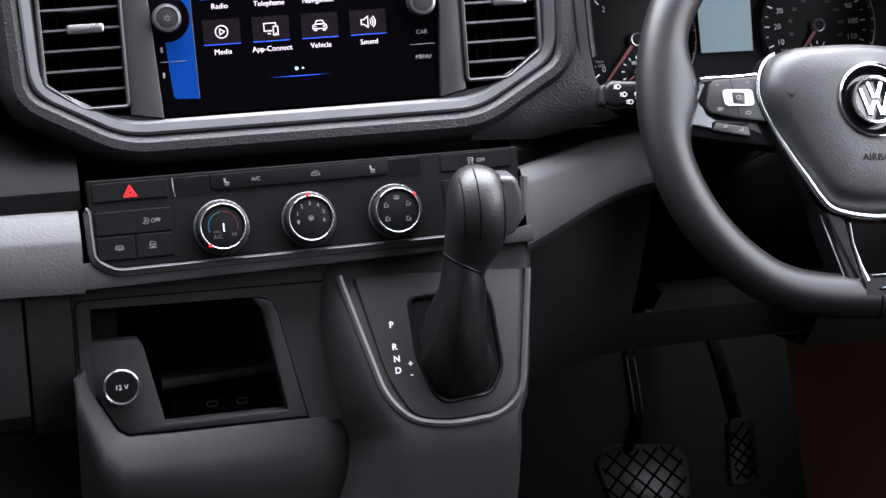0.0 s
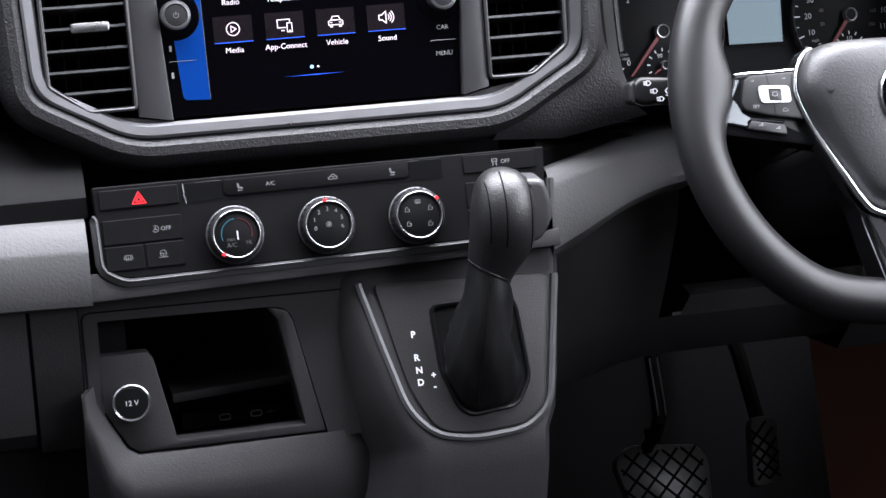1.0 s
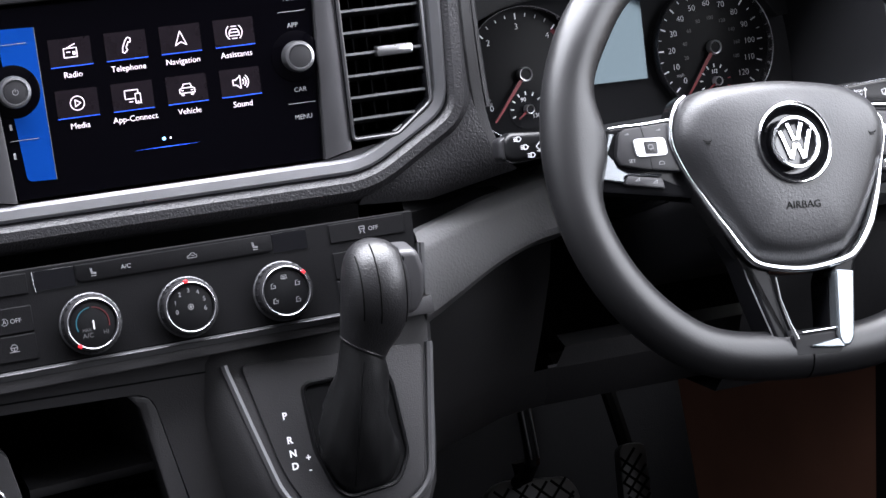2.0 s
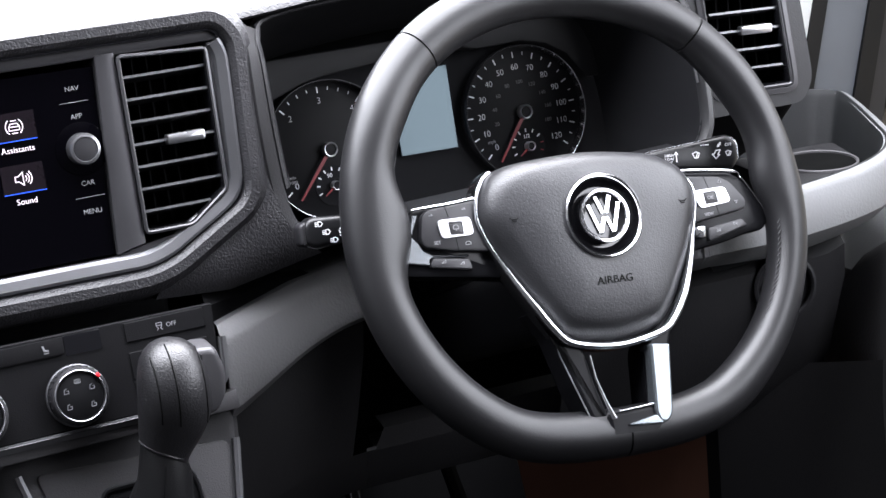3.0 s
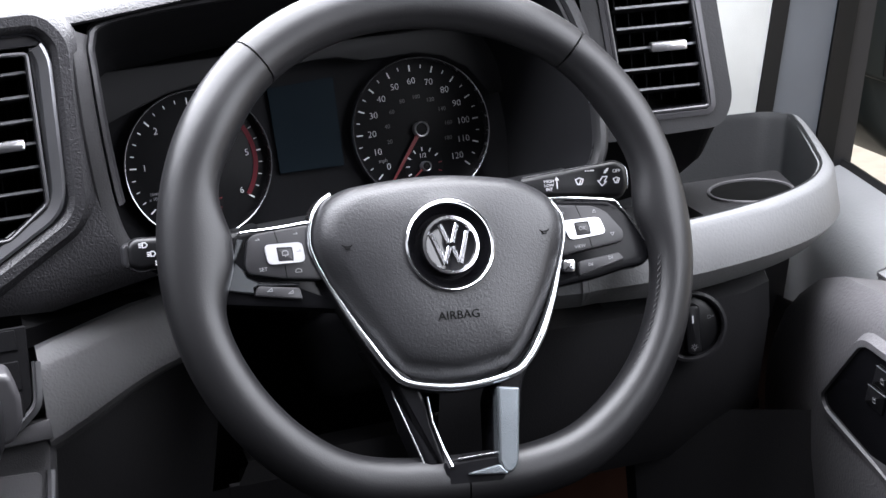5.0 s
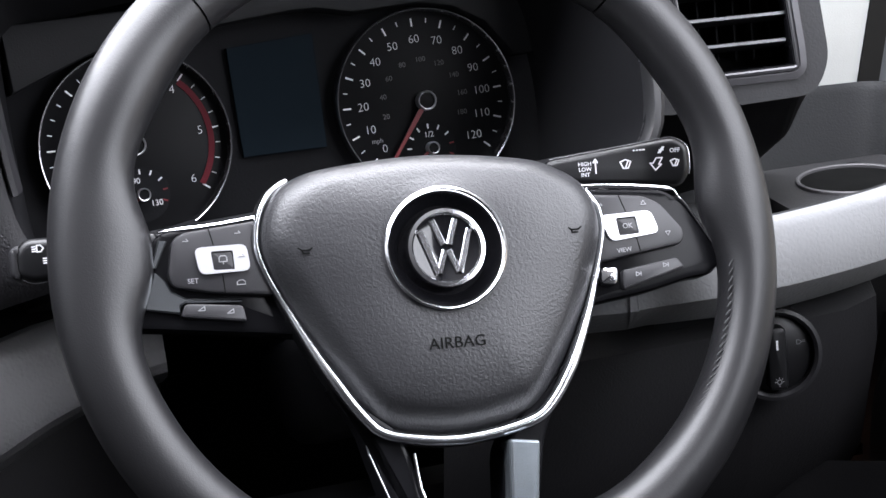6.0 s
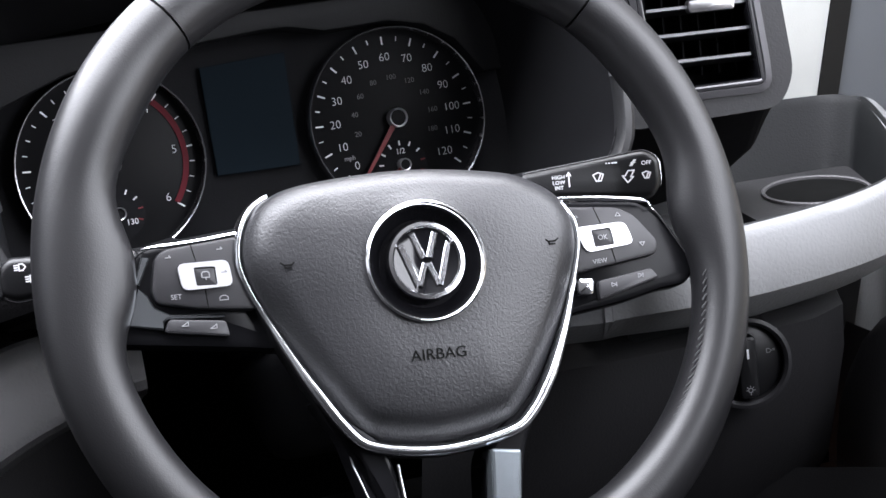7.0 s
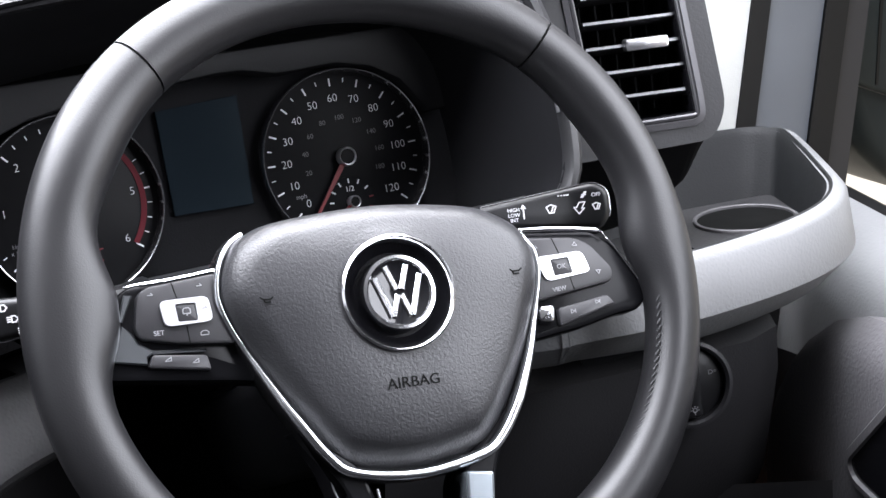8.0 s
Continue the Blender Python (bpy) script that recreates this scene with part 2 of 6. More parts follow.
def loft(bm, rows, wrap=False, caps=False):
    """Quads between rows of points."""
    made = [[bm.verts.new(p) for p in r] for r in rows]
    m = len(rows[0])
    for a, b in zip(made, made[1:]):
        for j in range(m if wrap else m - 1):
            bm.faces.new((a[j], a[(j + 1) % m], b[(j + 1) % m], b[j]))
    if caps and wrap:
        bm.faces.new(made[0])
        bm.faces.new(list(reversed(made[-1])))


def tube(bm, pts, r, n=10, closed=False):
    """A round bar along a line of points; r is one radius or one for each point."""
    pts = [Vector(p) for p in pts]
    c, rows, ref = len(pts), [], None
    for i in range(c):
        a = pts[i - 1] if closed or i else pts[i]
        b = pts[(i + 1) % c] if closed or i < c - 1 else pts[i]
        t = (b - a).normalized()
        if ref is None:
            ref = t.orthogonal().normalized()
        ref = (ref - t * ref.dot(t)).normalized()
        s = t.cross(ref)
        ri = r[i] if isinstance(r, (list, tuple)) else r
        rows.append([pts[i] + (ref * math.cos(2 * math.pi * k / n) + s * math.sin(2 * math.pi * k / n)) * ri for k in range(n)])
    loft(bm, rows + ([rows[0]] if closed else []), wrap=True, caps=not closed)


def writing(text, size, parent, u, v, d, mat, name="lettering", turn=0.0, label="", wide=1.0, align="CENTER", bold=0.0):
    """Built-in lettering as a thin mesh lying in the plane of its parent."""
    c = bpy.data.curves.new(name, "FONT")
    c.body, c.size, c.align_x, c.align_y = text, size, align, "CENTER"
    c.extrude = 0.0001
    c.offset = bold
    c.resolution_u = 3
    tmp = bpy.data.objects.new(name, c)
    mesh = bpy.data.meshes.new_from_object(tmp)
    bpy.data.objects.remove(tmp)
    mesh.materials.append(mat)
    ob = new(name, mesh)
    ob.parent = parent
    ob.matrix_basis = Matrix.Translation((u, v, d)) @ Matrix.Rotation(radians(turn), 4, "Z") @ Matrix.Diagonal((wide, 1, 1, 1))
    if label:
        ob["label"] = label
    return ob


def strokes(bm, lines, w, d, u0=0.0, v0=0.0, s=1.0):
    """Flat line drawings: each line a list of points, drawn w wide."""
    for line in lines:
        for a, b in zip(line, line[1:]):
            a, b = Vector(a) * s, Vector(b) * s
            t = (b - a)
            if t.length < 1e-9:
                continue
            t.normalize()
            nn = Vector((-t.y, t.x)) * w / 2
            a2, b2 = a - t * w * 0.3, b + t * w * 0.3
            slab(bm, [(u0 + q.x, v0 + q.y) for q in (a2 - nn, b2 - nn, b2 + nn, a2 + nn)], d, d + 0.0002)


def box(bm, lo, hi, m=Matrix.Identity(4)):
    v = [bm.verts.new(m @ Vector((x, y, z))) for z in (lo[2], hi[2]) for y in (lo[1], hi[1]) for x in (lo[0], hi[0])]
    for q in ((0, 2, 3, 1), (4, 5, 7, 6), (0, 1, 5, 4), (2, 6, 7, 3), (0, 4, 6, 2), (1, 3, 7, 5)):
        bm.faces.new([v[k] for k in q])


def arc(cu, cv, r, a0, a1, n=12):
    return [(cu + r * math.cos(radians(a0 + (a1 - a0) * k / n)), cv + r * math.sin(radians(a0 + (a1 - a0) * k / n))) for k in range(n + 1)]


def spline(pts, k=6):
    """A smooth line through points."""
    out, p = [], [Vector(q) for q in pts]
    for i in range(len(p) - 1):
        a, b, c, d = p[max(0, i - 1)], p[i], p[i + 1], p[min(len(p) - 1, i + 2)]
        for j in range(k):
            t = j / k
            out.append(0.5 * ((2 * b) + (c - a) * t + (2 * a - 5 * b + 4 * c - d) * t * t + (3 * b - a - 3 * c + d) * t ** 3))
    return out + [p[-1]]


# ---- shell of the cab ----
def setting(name, bm, mat, label, category=""):
    ob = finish(bm, name, mat, None, label)
    return tagged(ob, label, category or name.split("_")[0], kind="structure")


bm = bmesh.new()
box(bm, (-60, -60, -0.62), (60, 60, -0.60))
setting("ground", bm, GROUND, "pale sandy gravel ground outside the van", "ground")

bm = bmesh.new()
box(bm, (-0.98, -2.6, -0.04), (0.98, 0.62, 0.0))
setting("floor", bm, CARPET, "dark ribbed cab floor mat in shadow", "floor")

bm = bmesh.new()
box(bm, (-1.0, -2.6, 1.79), (1.0, -0.61, 1.83))
setting("ceiling", bm, SHELL, "pale grey cloth cab headliner", "ceiling")

bm = bmesh.new()
box(bm, (-1.0, -2.66, -0.04), (1.0, -2.6, 1.83))
setting("wall_rear", bm, LINING, "dark grey bulkhead lining behind the seats", "wall")

bm = bmesh.new()
box(bm, (-1.0, -2.6, -0.04), (-0.94, 0.62, 0.86))
box(bm, (-1.0, -2.6, 0.86), (-0.94, -0.75, 1.79))
setting("wall_left", bm, LINING, "dark passenger side trim below an open window", "wall")

bm = bmesh.new()
box(bm, (0.98, -2.6, -0.04), (1.04, -1.27, 1.79))
box(bm, (0.98, -1.27, -0.04), (1.04, -0.80, 0.90))
box(bm, (0.98, -1.27, 1.54), (1.04, -0.24, 1.79))
setting("wall_right", bm, LINING, "dark side trim behind the driver door", "wall")

bm = bmesh.new()
box(bm, (-1.0, 0.56, -0.04), (1.04, 0.62, 0.93))
setting("wall_front", bm, FELT, "black firewall at the end of the footwell", "wall")


# ---- centre stack: surround, display, vents ----
STACK = plane(0.0244, -0.1726, 0.8949, 10.26, 0, -0.24)
BEZEL = [(-0.2165, -0.040), (-0.146, -0.0795), (0.148, -0.0805), (0.2175, -0.041), (0.2215, 0.072), (0.213, 0.083),
         (-0.213, 0.085), (-0.2215, 0.075)]
BEZEL_R = rounded(BEZEL, [0.012, 0.02, 0.02, 0.012, 0.006, 0.006, 0.006, 0.006], 5)

surround = thing("dash_surround", STACK, "padded black grained dash surround around the centre display", "dashboard", kind="structure")
bm = bmesh.new()
hoop(bm, BEZEL_R, [(-0.004, -0.012), (0.001, 0.003), (0.006, 0.008), (0.013, 0.008), (0.020, 0.002), (0.0245, -0.010),
                   (0.026, -0.03), (0.022, -0.10), (-0.004, -0.10)])
part("padding", bm, DASH, surround)

bezel = thing("display_bezel", STACK, "satin dark grey bezel holding the display between two air vents", "bezel", kind="structure")


def vent_outline(side):
    pts = [(0.1405, -0.0555), (0.176, -0.0555), (0.2055, -0.034), (0.2065, 0.070), (0.1405, 0.0735)]
    return pts if side > 0 else [(-u, v) for u, v in reversed(pts)]


GLASS_OUT = [(-0.112, -0.0655), (0.1165, -0.0665), (0.1235, 0.0695), (-0.1195, 0.072)]


bm = bmesh.new()
# uprights between glass and vents, and rails above and below
slab(bm, [(0.1175, -0.067), (0.1395, -0.0625), (0.1395, 0.0765), (0.1245, 0.0765)], -0.03, 0.001, 0.0015)
slab(bm, [(-0.1395, -0.0625), (-0.113, -0.067), (-0.1205, 0.0765), (-0.1395, 0.0765)], -0.03, 0.001, 0.0015)
slab(bm, [(-0.2195, 0.0745), (0.2195, 0.0745), (0.2125, 0.0825), (-0.2125, 0.0845)], -0.03, 0.0005, 0.002)
for s in (1, -1):
    pts = [(0.208, -0.036), (0.2155, -0.040), (0.2205, 0.0735), (0.2085, 0.0735)]
    slab(bm, pts if s > 0 else [(-u, v) for u, v in reversed(pts)], -0.03, 0.0005, 0.002)
part("fascia", bm, SATIN, bezel)
bm = bmesh.new()
low = [(-0.2165, -0.034), (-0.2165, -0.041), (-0.146, -0.0805), (0.148, -0.0815), (0.2175, -0.042), (0.2175, -0.035),
       (0.177, -0.0585), (0.1395, -0.0635), (0.1175, -0.0685), (-0.113, -0.0685), (-0.1395, -0.0635), (-0.177, -0.0585)]
slab(bm, low, -0.03, -0.001, 0.0)
part("lower_fascia", bm, SATIN, bezel)
bm = bmesh.new()
line = [(-0.2125, 0.0800), (-0.2185, 0.0660), (-0.2145, -0.0385), (-0.1455, -0.0765), (0.1475, -0.0775), (0.2155, -0.0395), (0.2195, 0.0650), (0.2135, 0.0790)]
mid = rounded(line, 0.018, 6)[5:-5]
hoop(bm, mid, [(-0.0085, 0.000), (-0.006, 0.0035), (0.0005, 0.0055), (0.003, 0.004), (0.003, -0.004), (-0.0085, -0.004)], closed=False)
part("silver_trim", bm, SILVER_STRIP, bezel, "broad satin silver trim strip")
bm = bmesh.new()
hoop(bm, BEZEL_R, [(-0.0015, 0.0), (-0.0008, 0.0042), (0.0008, 0.0042), (0.0015, 0.0)])
part("outer_trim", bm, GLOSS, bezel, "thin black gloss edging")


def air_vent(m, side, label, outline=None, slats=7, tab=3, group="dash vents", width=(0.1405, 0.2065), top=0.0735, low=-0.0555):
    """A vent: black duct, upright vanes behind, slats in front, a thumb tab and a thin chrome edge."""
    ob = thing("air_vent", m, label, "vent", group)
    pts = outline or vent_outline(side)
    bm = bmesh.new()
    slab(bm, pts, -0.06, -0.045)
    part("duct", bm, VOID, ob)
    bm = bmesh.new()
    hoop(bm, rounded(pts, 0.003, 2), [(-0.0002, 0.003), (-0.0022, 0.002), (-0.0022, -0.05), (0.0006, -0.05), (0.0012, 0.0028)])
    part("vent_frame", bm, GLOSS, ob)
    bm = bmesh.new()
    hoop(bm, rounded(pts, 0.003, 2), [(0.0012, 0.0038), (-0.0004, 0.0044), (-0.0014, 0.0034), (0.0, 0.002)])
    part("edge_trim", bm, SATIN, ob, "thin bright edge")
    a, b = width
    step = (top - low) / (slats + 0.9)
    for k in range(slats):
        v = top - step * (k + 1)
        lo, hi = a + 0.0015, b - 0.0015
        if low < v < low + 0.0215 and outline is None:
            hi = 0.176 + (v + 0.0555) / 0.0215 * 0.0295 - 0.003
        if side < 0:
            lo, hi = -hi, -lo
        bm = bmesh.new()
        prof = [(v - 0.0004, -0.002), (v + 0.0012, -0.0018), (v + 0.0016, -0.0035), (v - 0.0035, -0.020), (v - 0.0047, -0.020), (v - 0.0014, -0.003)]
        loft(bm, [[(lo, y, d) for y, d in prof], [(hi, y, d) for y, d in prof]], wrap=True, caps=True)
        part("slat", bm, BLACK, ob)
        bm = bmesh.new()
        loft(bm, [[(lo, v + 0.0013, -0.0014), (lo, v - 0.0004, -0.0014), (lo, v + 0.0002, -0.0030)],
                  [(hi, v + 0.0013, -0.0014), (hi, v - 0.0004, -0.0014), (hi, v + 0.0002, -0.0030)]], wrap=True, caps=True)
        part("slat_edge", bm, SLAT_EDGE, ob, "bright slat edge")
        if k == tab:
            c = (lo + hi) / 2 + (0.008 if side > 0 else 0.004)
            bm = bmesh.new()
            slab(bm, rounded(rect(c - 0.0145, v - 0.0035, c + 0.0145, v + 0.0042), 0.002, 3), -0.004, 0.004, 0.0015)
            part("thumb_tab", bm, CHROME_SOFT, ob, "satin chrome thumb tab")
    # Vanes coloured near-black so that they sink into the duct's shade.
    for k in range(6):
        u = a + (b - a) * (k + 0.5) / 6
        u = -u if side < 0 else u
        bm = bmesh.new()
        slab(bm, rect(u - 0.0006, low + 0.004, u + 0.0006, top - 0.003), -0.044, -0.022)
        part("vane", bm, VOID, ob)
    return ob


air_vent(STACK, 1, "black slatted centre air vent with satin chrome edges")
air_vent(STACK, -1, "black slatted centre air vent with satin chrome edges")

# display
display = thing("touchscreen_display", STACK, "glossy black touchscreen display lit with menu icons", "display")
bm = bmesh.new()
slab(bm, GLASS_OUT, -0.02, -0.0035, 0.0005, 1)
glass_front = part("glass_front", bm, SCREEN, display)
DG = -0.0033
# Screen glare on the glass, put in as an emissive blue strip.
bm = bmesh.new()
slab(bm, rounded([(-0.1035, -0.0525), (-0.083, -0.0535), (-0.0845, 0.0565), (-0.1115, 0.0575)], [0.004, 0.0005, 0.001, 0.001], 4), DG, DG + 0.0002)
part("blue_glare_band", bm, BLUE_GLARE, display, "blue glare on the display, drawn as a glowing strip")
bm = bmesh.new()
slab(bm, [(-0.083, -0.0535), (-0.0825, -0.0535), (-0.084, 0.0565), (-0.0845, 0.0565)], DG, DG + 0.0003)
part("band_edge", bm, FAINT, display)

ICON_SHAPES = {
    "radio": [[(-5, -4), (5, -4), (5, 3), (-5, 3), (-5, -4)], [(-3, 3), (4, 6)], [(-3, 0), (0, 0)], [(2, -2), (3.5, -2), (3.5, 0), (2, 0), (2, -2)]],
    "phone": [[(2, 6), (4, 5), (3.5, 2), (2, 2.5), (0, -2), (1, -3.5), (-1.5, -6), (-3, -5), (-2.5, -1), (0, 4), (2, 6)]],
    "arrow": [[(0, 6), (4.4, -5), (0, -2.5), (-4.4, -5), (0, 6)]],
    "assist": [[(-4, -2.6), (-4, 0), (-2.6, 2.4), (2.6, 2.4), (4, 0), (4, -2.6), (-4, -2.6)], [(-4, 0), (4, 0)], arc(0, 0, 6.5, 130, 230, 6), arc(0, 0, 6.5, -50, 50, 6),
               [(-2, 4.6), (2, 4.6)], [(-2, -4.8), (2, -4.8)]],
    "media": [arc(0, 0, 5.4, 0, 360, 18), [(-1.6, -2.6), (2.6, 0), (-1.6, 2.6), (-1.6, -2.6)]],
    "link": [[(1, -2), (-6, -2), (-6, 4.6), (4.4, 4.6), (4.4, 2.4)], [(2, 1.6), (6, 1.6), (6, -5.8), (2, -5.8), (2, 1.6)], [(-3, -4.4), (-0.4, -4.4)], [(3.4, -4.6), (4.6, -4.6)]],
    "car": [[(-6, -3), (-6, 0), (-4, 1), (-2.6, 4), (2.6, 4), (4, 1), (6, 0), (6, -3), (-6, -3)], [(-4, 1), (4, 1)], [(-4.6, -3), (-4.6, -4.6), (-3, -4.6), (-3, -3)],
            [(4.6, -3), (4.6, -4.6), (3, -4.6), (3, -3)], [(-4.6, -1), (-3, -1)], [(3, -1), (4.6, -1)]],
    "sound": [[(-6, -2), (-3.6, -2), (0, -5), (0, 5), (-3.6, 2), (-6, 2), (-6, -2)], arc(0, 0, 2.6, -45, 45, 5), arc(0, 0, 4.6, -45, 45, 5), arc(0, 0, 6.6, -45, 45, 5)],
}
for row, (v, kinds) in enumerate(((0.0355, (("radio", "Radio"), ("phone", "Telephone"), ("arrow", "Navigation"), ("assist", "Assistants"))),
                                  (-0.0015, (("media", "Media"), ("link", "App-Connect"), ("car", "Vehicle"), ("sound", "Sound"))))):
    for k, (shape, word) in enumerate(kinds):
        u = -0.0607 + 0.0405 * k
        bm = bmesh.new()
        slab(bm, rect(u - 0.0152, v - 0.0098, u + 0.0152, v + 0.0105), DG, DG + 0.0002)
        tile = part("menu_tile", bm, TILE, display)
        bm = bmesh.new()
        strokes(bm, ICON_SHAPES[shape], 0.00062, DG + 0.0003, u, v + 0.0004, 0.00094)
        part("icon", bm, ICON, tile, "lit white icon")
        bm = bmesh.new()
        slab(bm, rect(u - 0.0152, v - 0.0100, u + 0.0152, v - 0.0095), DG + 0.0002, DG + 0.0004)
        part("underline", bm, BLUE, tile, "lit blue underline")
        writing(word, 0.0060, tile, u, v - 0.0160, DG + 0.0003, ICON, "caption", bold=-0.00004)
for u, mat in ((-0.0015, CYAN), (0.0035, ICON)):
    bm = bmesh.new()
    slab(bm, circle(u, -0.0350, 0.0014 if mat is CYAN else 0.0008, 12), DG, DG + 0.0002)
    part("page_dot", bm, mat, display)
bm = bmesh.new()
slab(bm, [(-0.024, -0.0411), (0.0, -0.0414), (0.025, -0.0411), (0.0, -0.0408)], DG, DG + 0.0002)
part("page_glow", bm, BLUE, display, "thin blue line of light")
for side in (1, -1):
    u = 0.1052 * side + 0.0005
    bm = bmesh.new()
    lathe(bm, [(0.0192, -0.006), (0.0192, -0.0030), (0.0185, -0.0027)], 40, Matrix.Translation((u, 0.0125, 0)))
    part("knob_seat", bm, SCREEN, display)
    bm = bmesh.new()
    lathe(bm, [(0.0116, -0.004), (0.0116, 0.006), (0.0108, 0.0085), (0.0090, 0.0090), (0.0084, 0.0078)], 40, Matrix.Translation((u, 0.0125, 0)))
    knob = part("rotary_knob", bm, SILVER_STRIP, display, "satin chrome rotary knob")
    bm = bmesh.new()
    lathe(bm, [(0.0083, 0.004), (0.0083, 0.0082), (0.0060, 0.0086), (0.001, 0.0087)], 32, Matrix.Translation((u, 0.0125, 0)))
    cap = part("knob_cap", bm, BUTTON, knob)
    if side < 0:
        bm = bmesh.new()
        strokes(bm, [arc(0, 0, 2.3, 125, 415, 14), [(0, 0.4), (0, 3)]], 0.0005, 0.0089, u, 0.0125, 0.00085)
        part("power_mark", bm, PALE, knob)
for word, v in (("NAV", 0.0558), ("APP", 0.0358), ("CAR", -0.0124), ("MENU", -0.0330)):
    writing(word, 0.0050, display, 0.1058, v, DG + 0.0002, PALE, "key_caption")
for v in (0.0462, -0.0224):
    for s, c in ((1, 0.1058), (-1, -0.1015)):
        bm = bmesh.new()
        slab(bm, rect(c - 0.0105, v - 0.0002, c + 0.0105, v + 0.0002), DG + 0.0004, DG + 0.0005)
        part("key_divider", bm, PALE, display)
for v in (-0.0124, -0.0330):
    bm = bmesh.new()
    slab(bm, rect(-0.1110, v - 0.0022, -0.1092, v + 0.0022), DG + 0.0004, DG + 0.0005)
    part("key_caption", bm, PALE, display, "small pale print bar")

# ---- climate panel ----
CLIMATE = plane(0.0226, -0.2193, 0.7465, 17.8, 0, -0.36)
climate = thing("climate_panel", CLIMATE, "black climate control panel with three chrome-ringed knobs", "control panel")
PANEL = [(-0.176, -0.0195), (-0.160, -0.0285), (0.158, -0.0265), (0.1755, -0.013), (0.179, 0.041), (-0.179, 0.043)]
bm = bmesh.new()
slab(bm, rounded(PANEL, [0.004, 0.006, 0.006, 0.006, 0.002, 0.002], 3), -0.03, 0.0, 0.001, 1)
part("faceplate", bm, DARK, climate)
bm = bmesh.new()
edge = rounded([(-0.183, 0.0225), (-0.1785, 0.019), (-0.1775, -0.0205), (-0.161, -0.0305), (0.159, -0.0285), (0.1775, -0.0145), (0.1815, 0.0225)], 0.007, 5)[5:-5]
hoop(bm, edge, [(-0.0022, -0.004), (-0.0018, 0.0010), (0.0002, 0.0014), (0.0042, -0.0006), (0.0046, -0.006)], closed=False)
part("lower_trim", bm, RIM_SATIN, climate, "dark satin trim along the lower edge")
bm = bmesh.new()
hoop(bm, edge, [(-0.0007, 0.0016), (-0.0005, 0.0024), (0.0001, 0.0027), (0.0006, 0.0023), (0.0007, 0.0012)], closed=False)
part("trim_edge", bm, SATIN, climate, "silver edge line")


def push_key(parent, u0, v0, u1, v1, d=0.0012, mat=DARK, gap=0.0008):
    bm = bmesh.new()
    slab(bm, rounded(rect(u0 - gap, v0 - gap, u1 + gap, v1 + gap), 0.0016, 2), -0.001, 0.00025)
    part("key_gap", bm, VOID, parent)
    bm = bmesh.new()
    slab(bm, rounded(rect(u0, v0, u1, v1), 0.0012, 2), -0.001, d, 0.0006, 1)
    return part("push_key", bm, mat, parent)


def seat_icon(bm, u, v, s, d):
    strokes(bm, [[(-2.4, 3), (-1.6, -1.4), (2.2, -1.8)], [(-1.4, 3), (-0.8, -0.6), (2.2, -1)], [(-2, -3.4), (2, -3.4)]], 0.0005, d, u, v, s)


key = push_key(climate, -0.1745, 0.0250, -0.1142, 0.0398)
bm = bmesh.new()
strokes(bm, [[(-4.4, -3.4), (4.4, -3.4), (0, 4.2), (-4.4, -3.4)], [(-2.0, -2.0), (2.0, -2.0), (0, 1.5), (-2.0, -2.0)]], 0.0009, 0.0013, -0.1445, 0.0318, 0.00115)
part("hazard_mark", bm, RED_LIT, key, "lit red hazard triangle")
key = push_key(climate, -0.1742, -0.0020, -0.1142, 0.0168)
bm = bmesh.new()
strokes(bm, [arc(0, 0, 2.6, -150, 120, 12), [(-1.1, -1.2), (0, 1.5), (1.1, -1.2)], [(-0.7, -0.3), (0.7, -0.3)]], 0.0004, 0.0013, -0.1345, 0.0072, 0.00095)
part("mark", bm, PALE, key)
writing("OFF", 0.0046, key, -0.1265, 0.0070, 0.00125, PALE, "caption")
key = push_key(climate, -0.1742, -0.0218, -0.1450, -0.0032)
bm = bmesh.new()
strokes(bm, [[(-4, -1.6), (-3, 1.6), (3, 1.6), (4, -1.6), (-4, -1.6)], [(-2, -3), (-2, 0.6)], [(0, -3), (0, 0.6)], [(2, -3), (2, 0.6)]], 0.0004, 0.0013, -0.157, -0.0122, 0.00085)
part("mark", bm, PALE, key)
key = push_key(climate, -0.1436, -0.0218, -0.1142, -0.0032)
bm = bmesh.new()
strokes(bm, [arc(0, 0, 2.8, 0, 360, 14), [(-2.8, 0), (2.8, 0)], [(0, 0), (0, -2.8)], [(-4, -3.4), (4, -3.4)]], 0.0004, 0.0013, -0.1305, -0.0118, 0.00085)
part("mark", bm, PALE, key)
bm = bmesh.new()
slab(bm, rounded(rect(-0.1105, 0.0240, 0.0950, 0.0400), 0.0012, 2), -0.001, 0.0003)
part("strip_recess", bm, VOID, climate)
bm = bmesh.new()
tube(bm, [(-0.1103, 0.0395, 0.0006), (-0.1100, 0.0300, 0.0008), (-0.1090, 0.0246, 0.0006)], 0.0003, 6)
part("strip_edge", bm, CHROME_SOFT, climate, "thin bright end line")
for a, b in ((-0.1095, -0.0800), (0.0670, 0.0940)):
    bm = bmesh.new()
    slab(bm, rounded(rect(a, 0.0250, b, 0.0396), 0.001, 2), -0.001, 0.0006, 0.0003, 1)
    part("strip_end", bm, GLOSS, climate)
bm = bmesh.new()
slab(bm, rounded(rect(-0.0795, 0.0268, 0.0665, 0.0396), [0.005, 0.004, 0.001, 0.001], 4), -0.001, 0.0018, 0.0008, 2)
bar = part("key_bar", bm, DARK, climate, "long black key bar with small symbols")
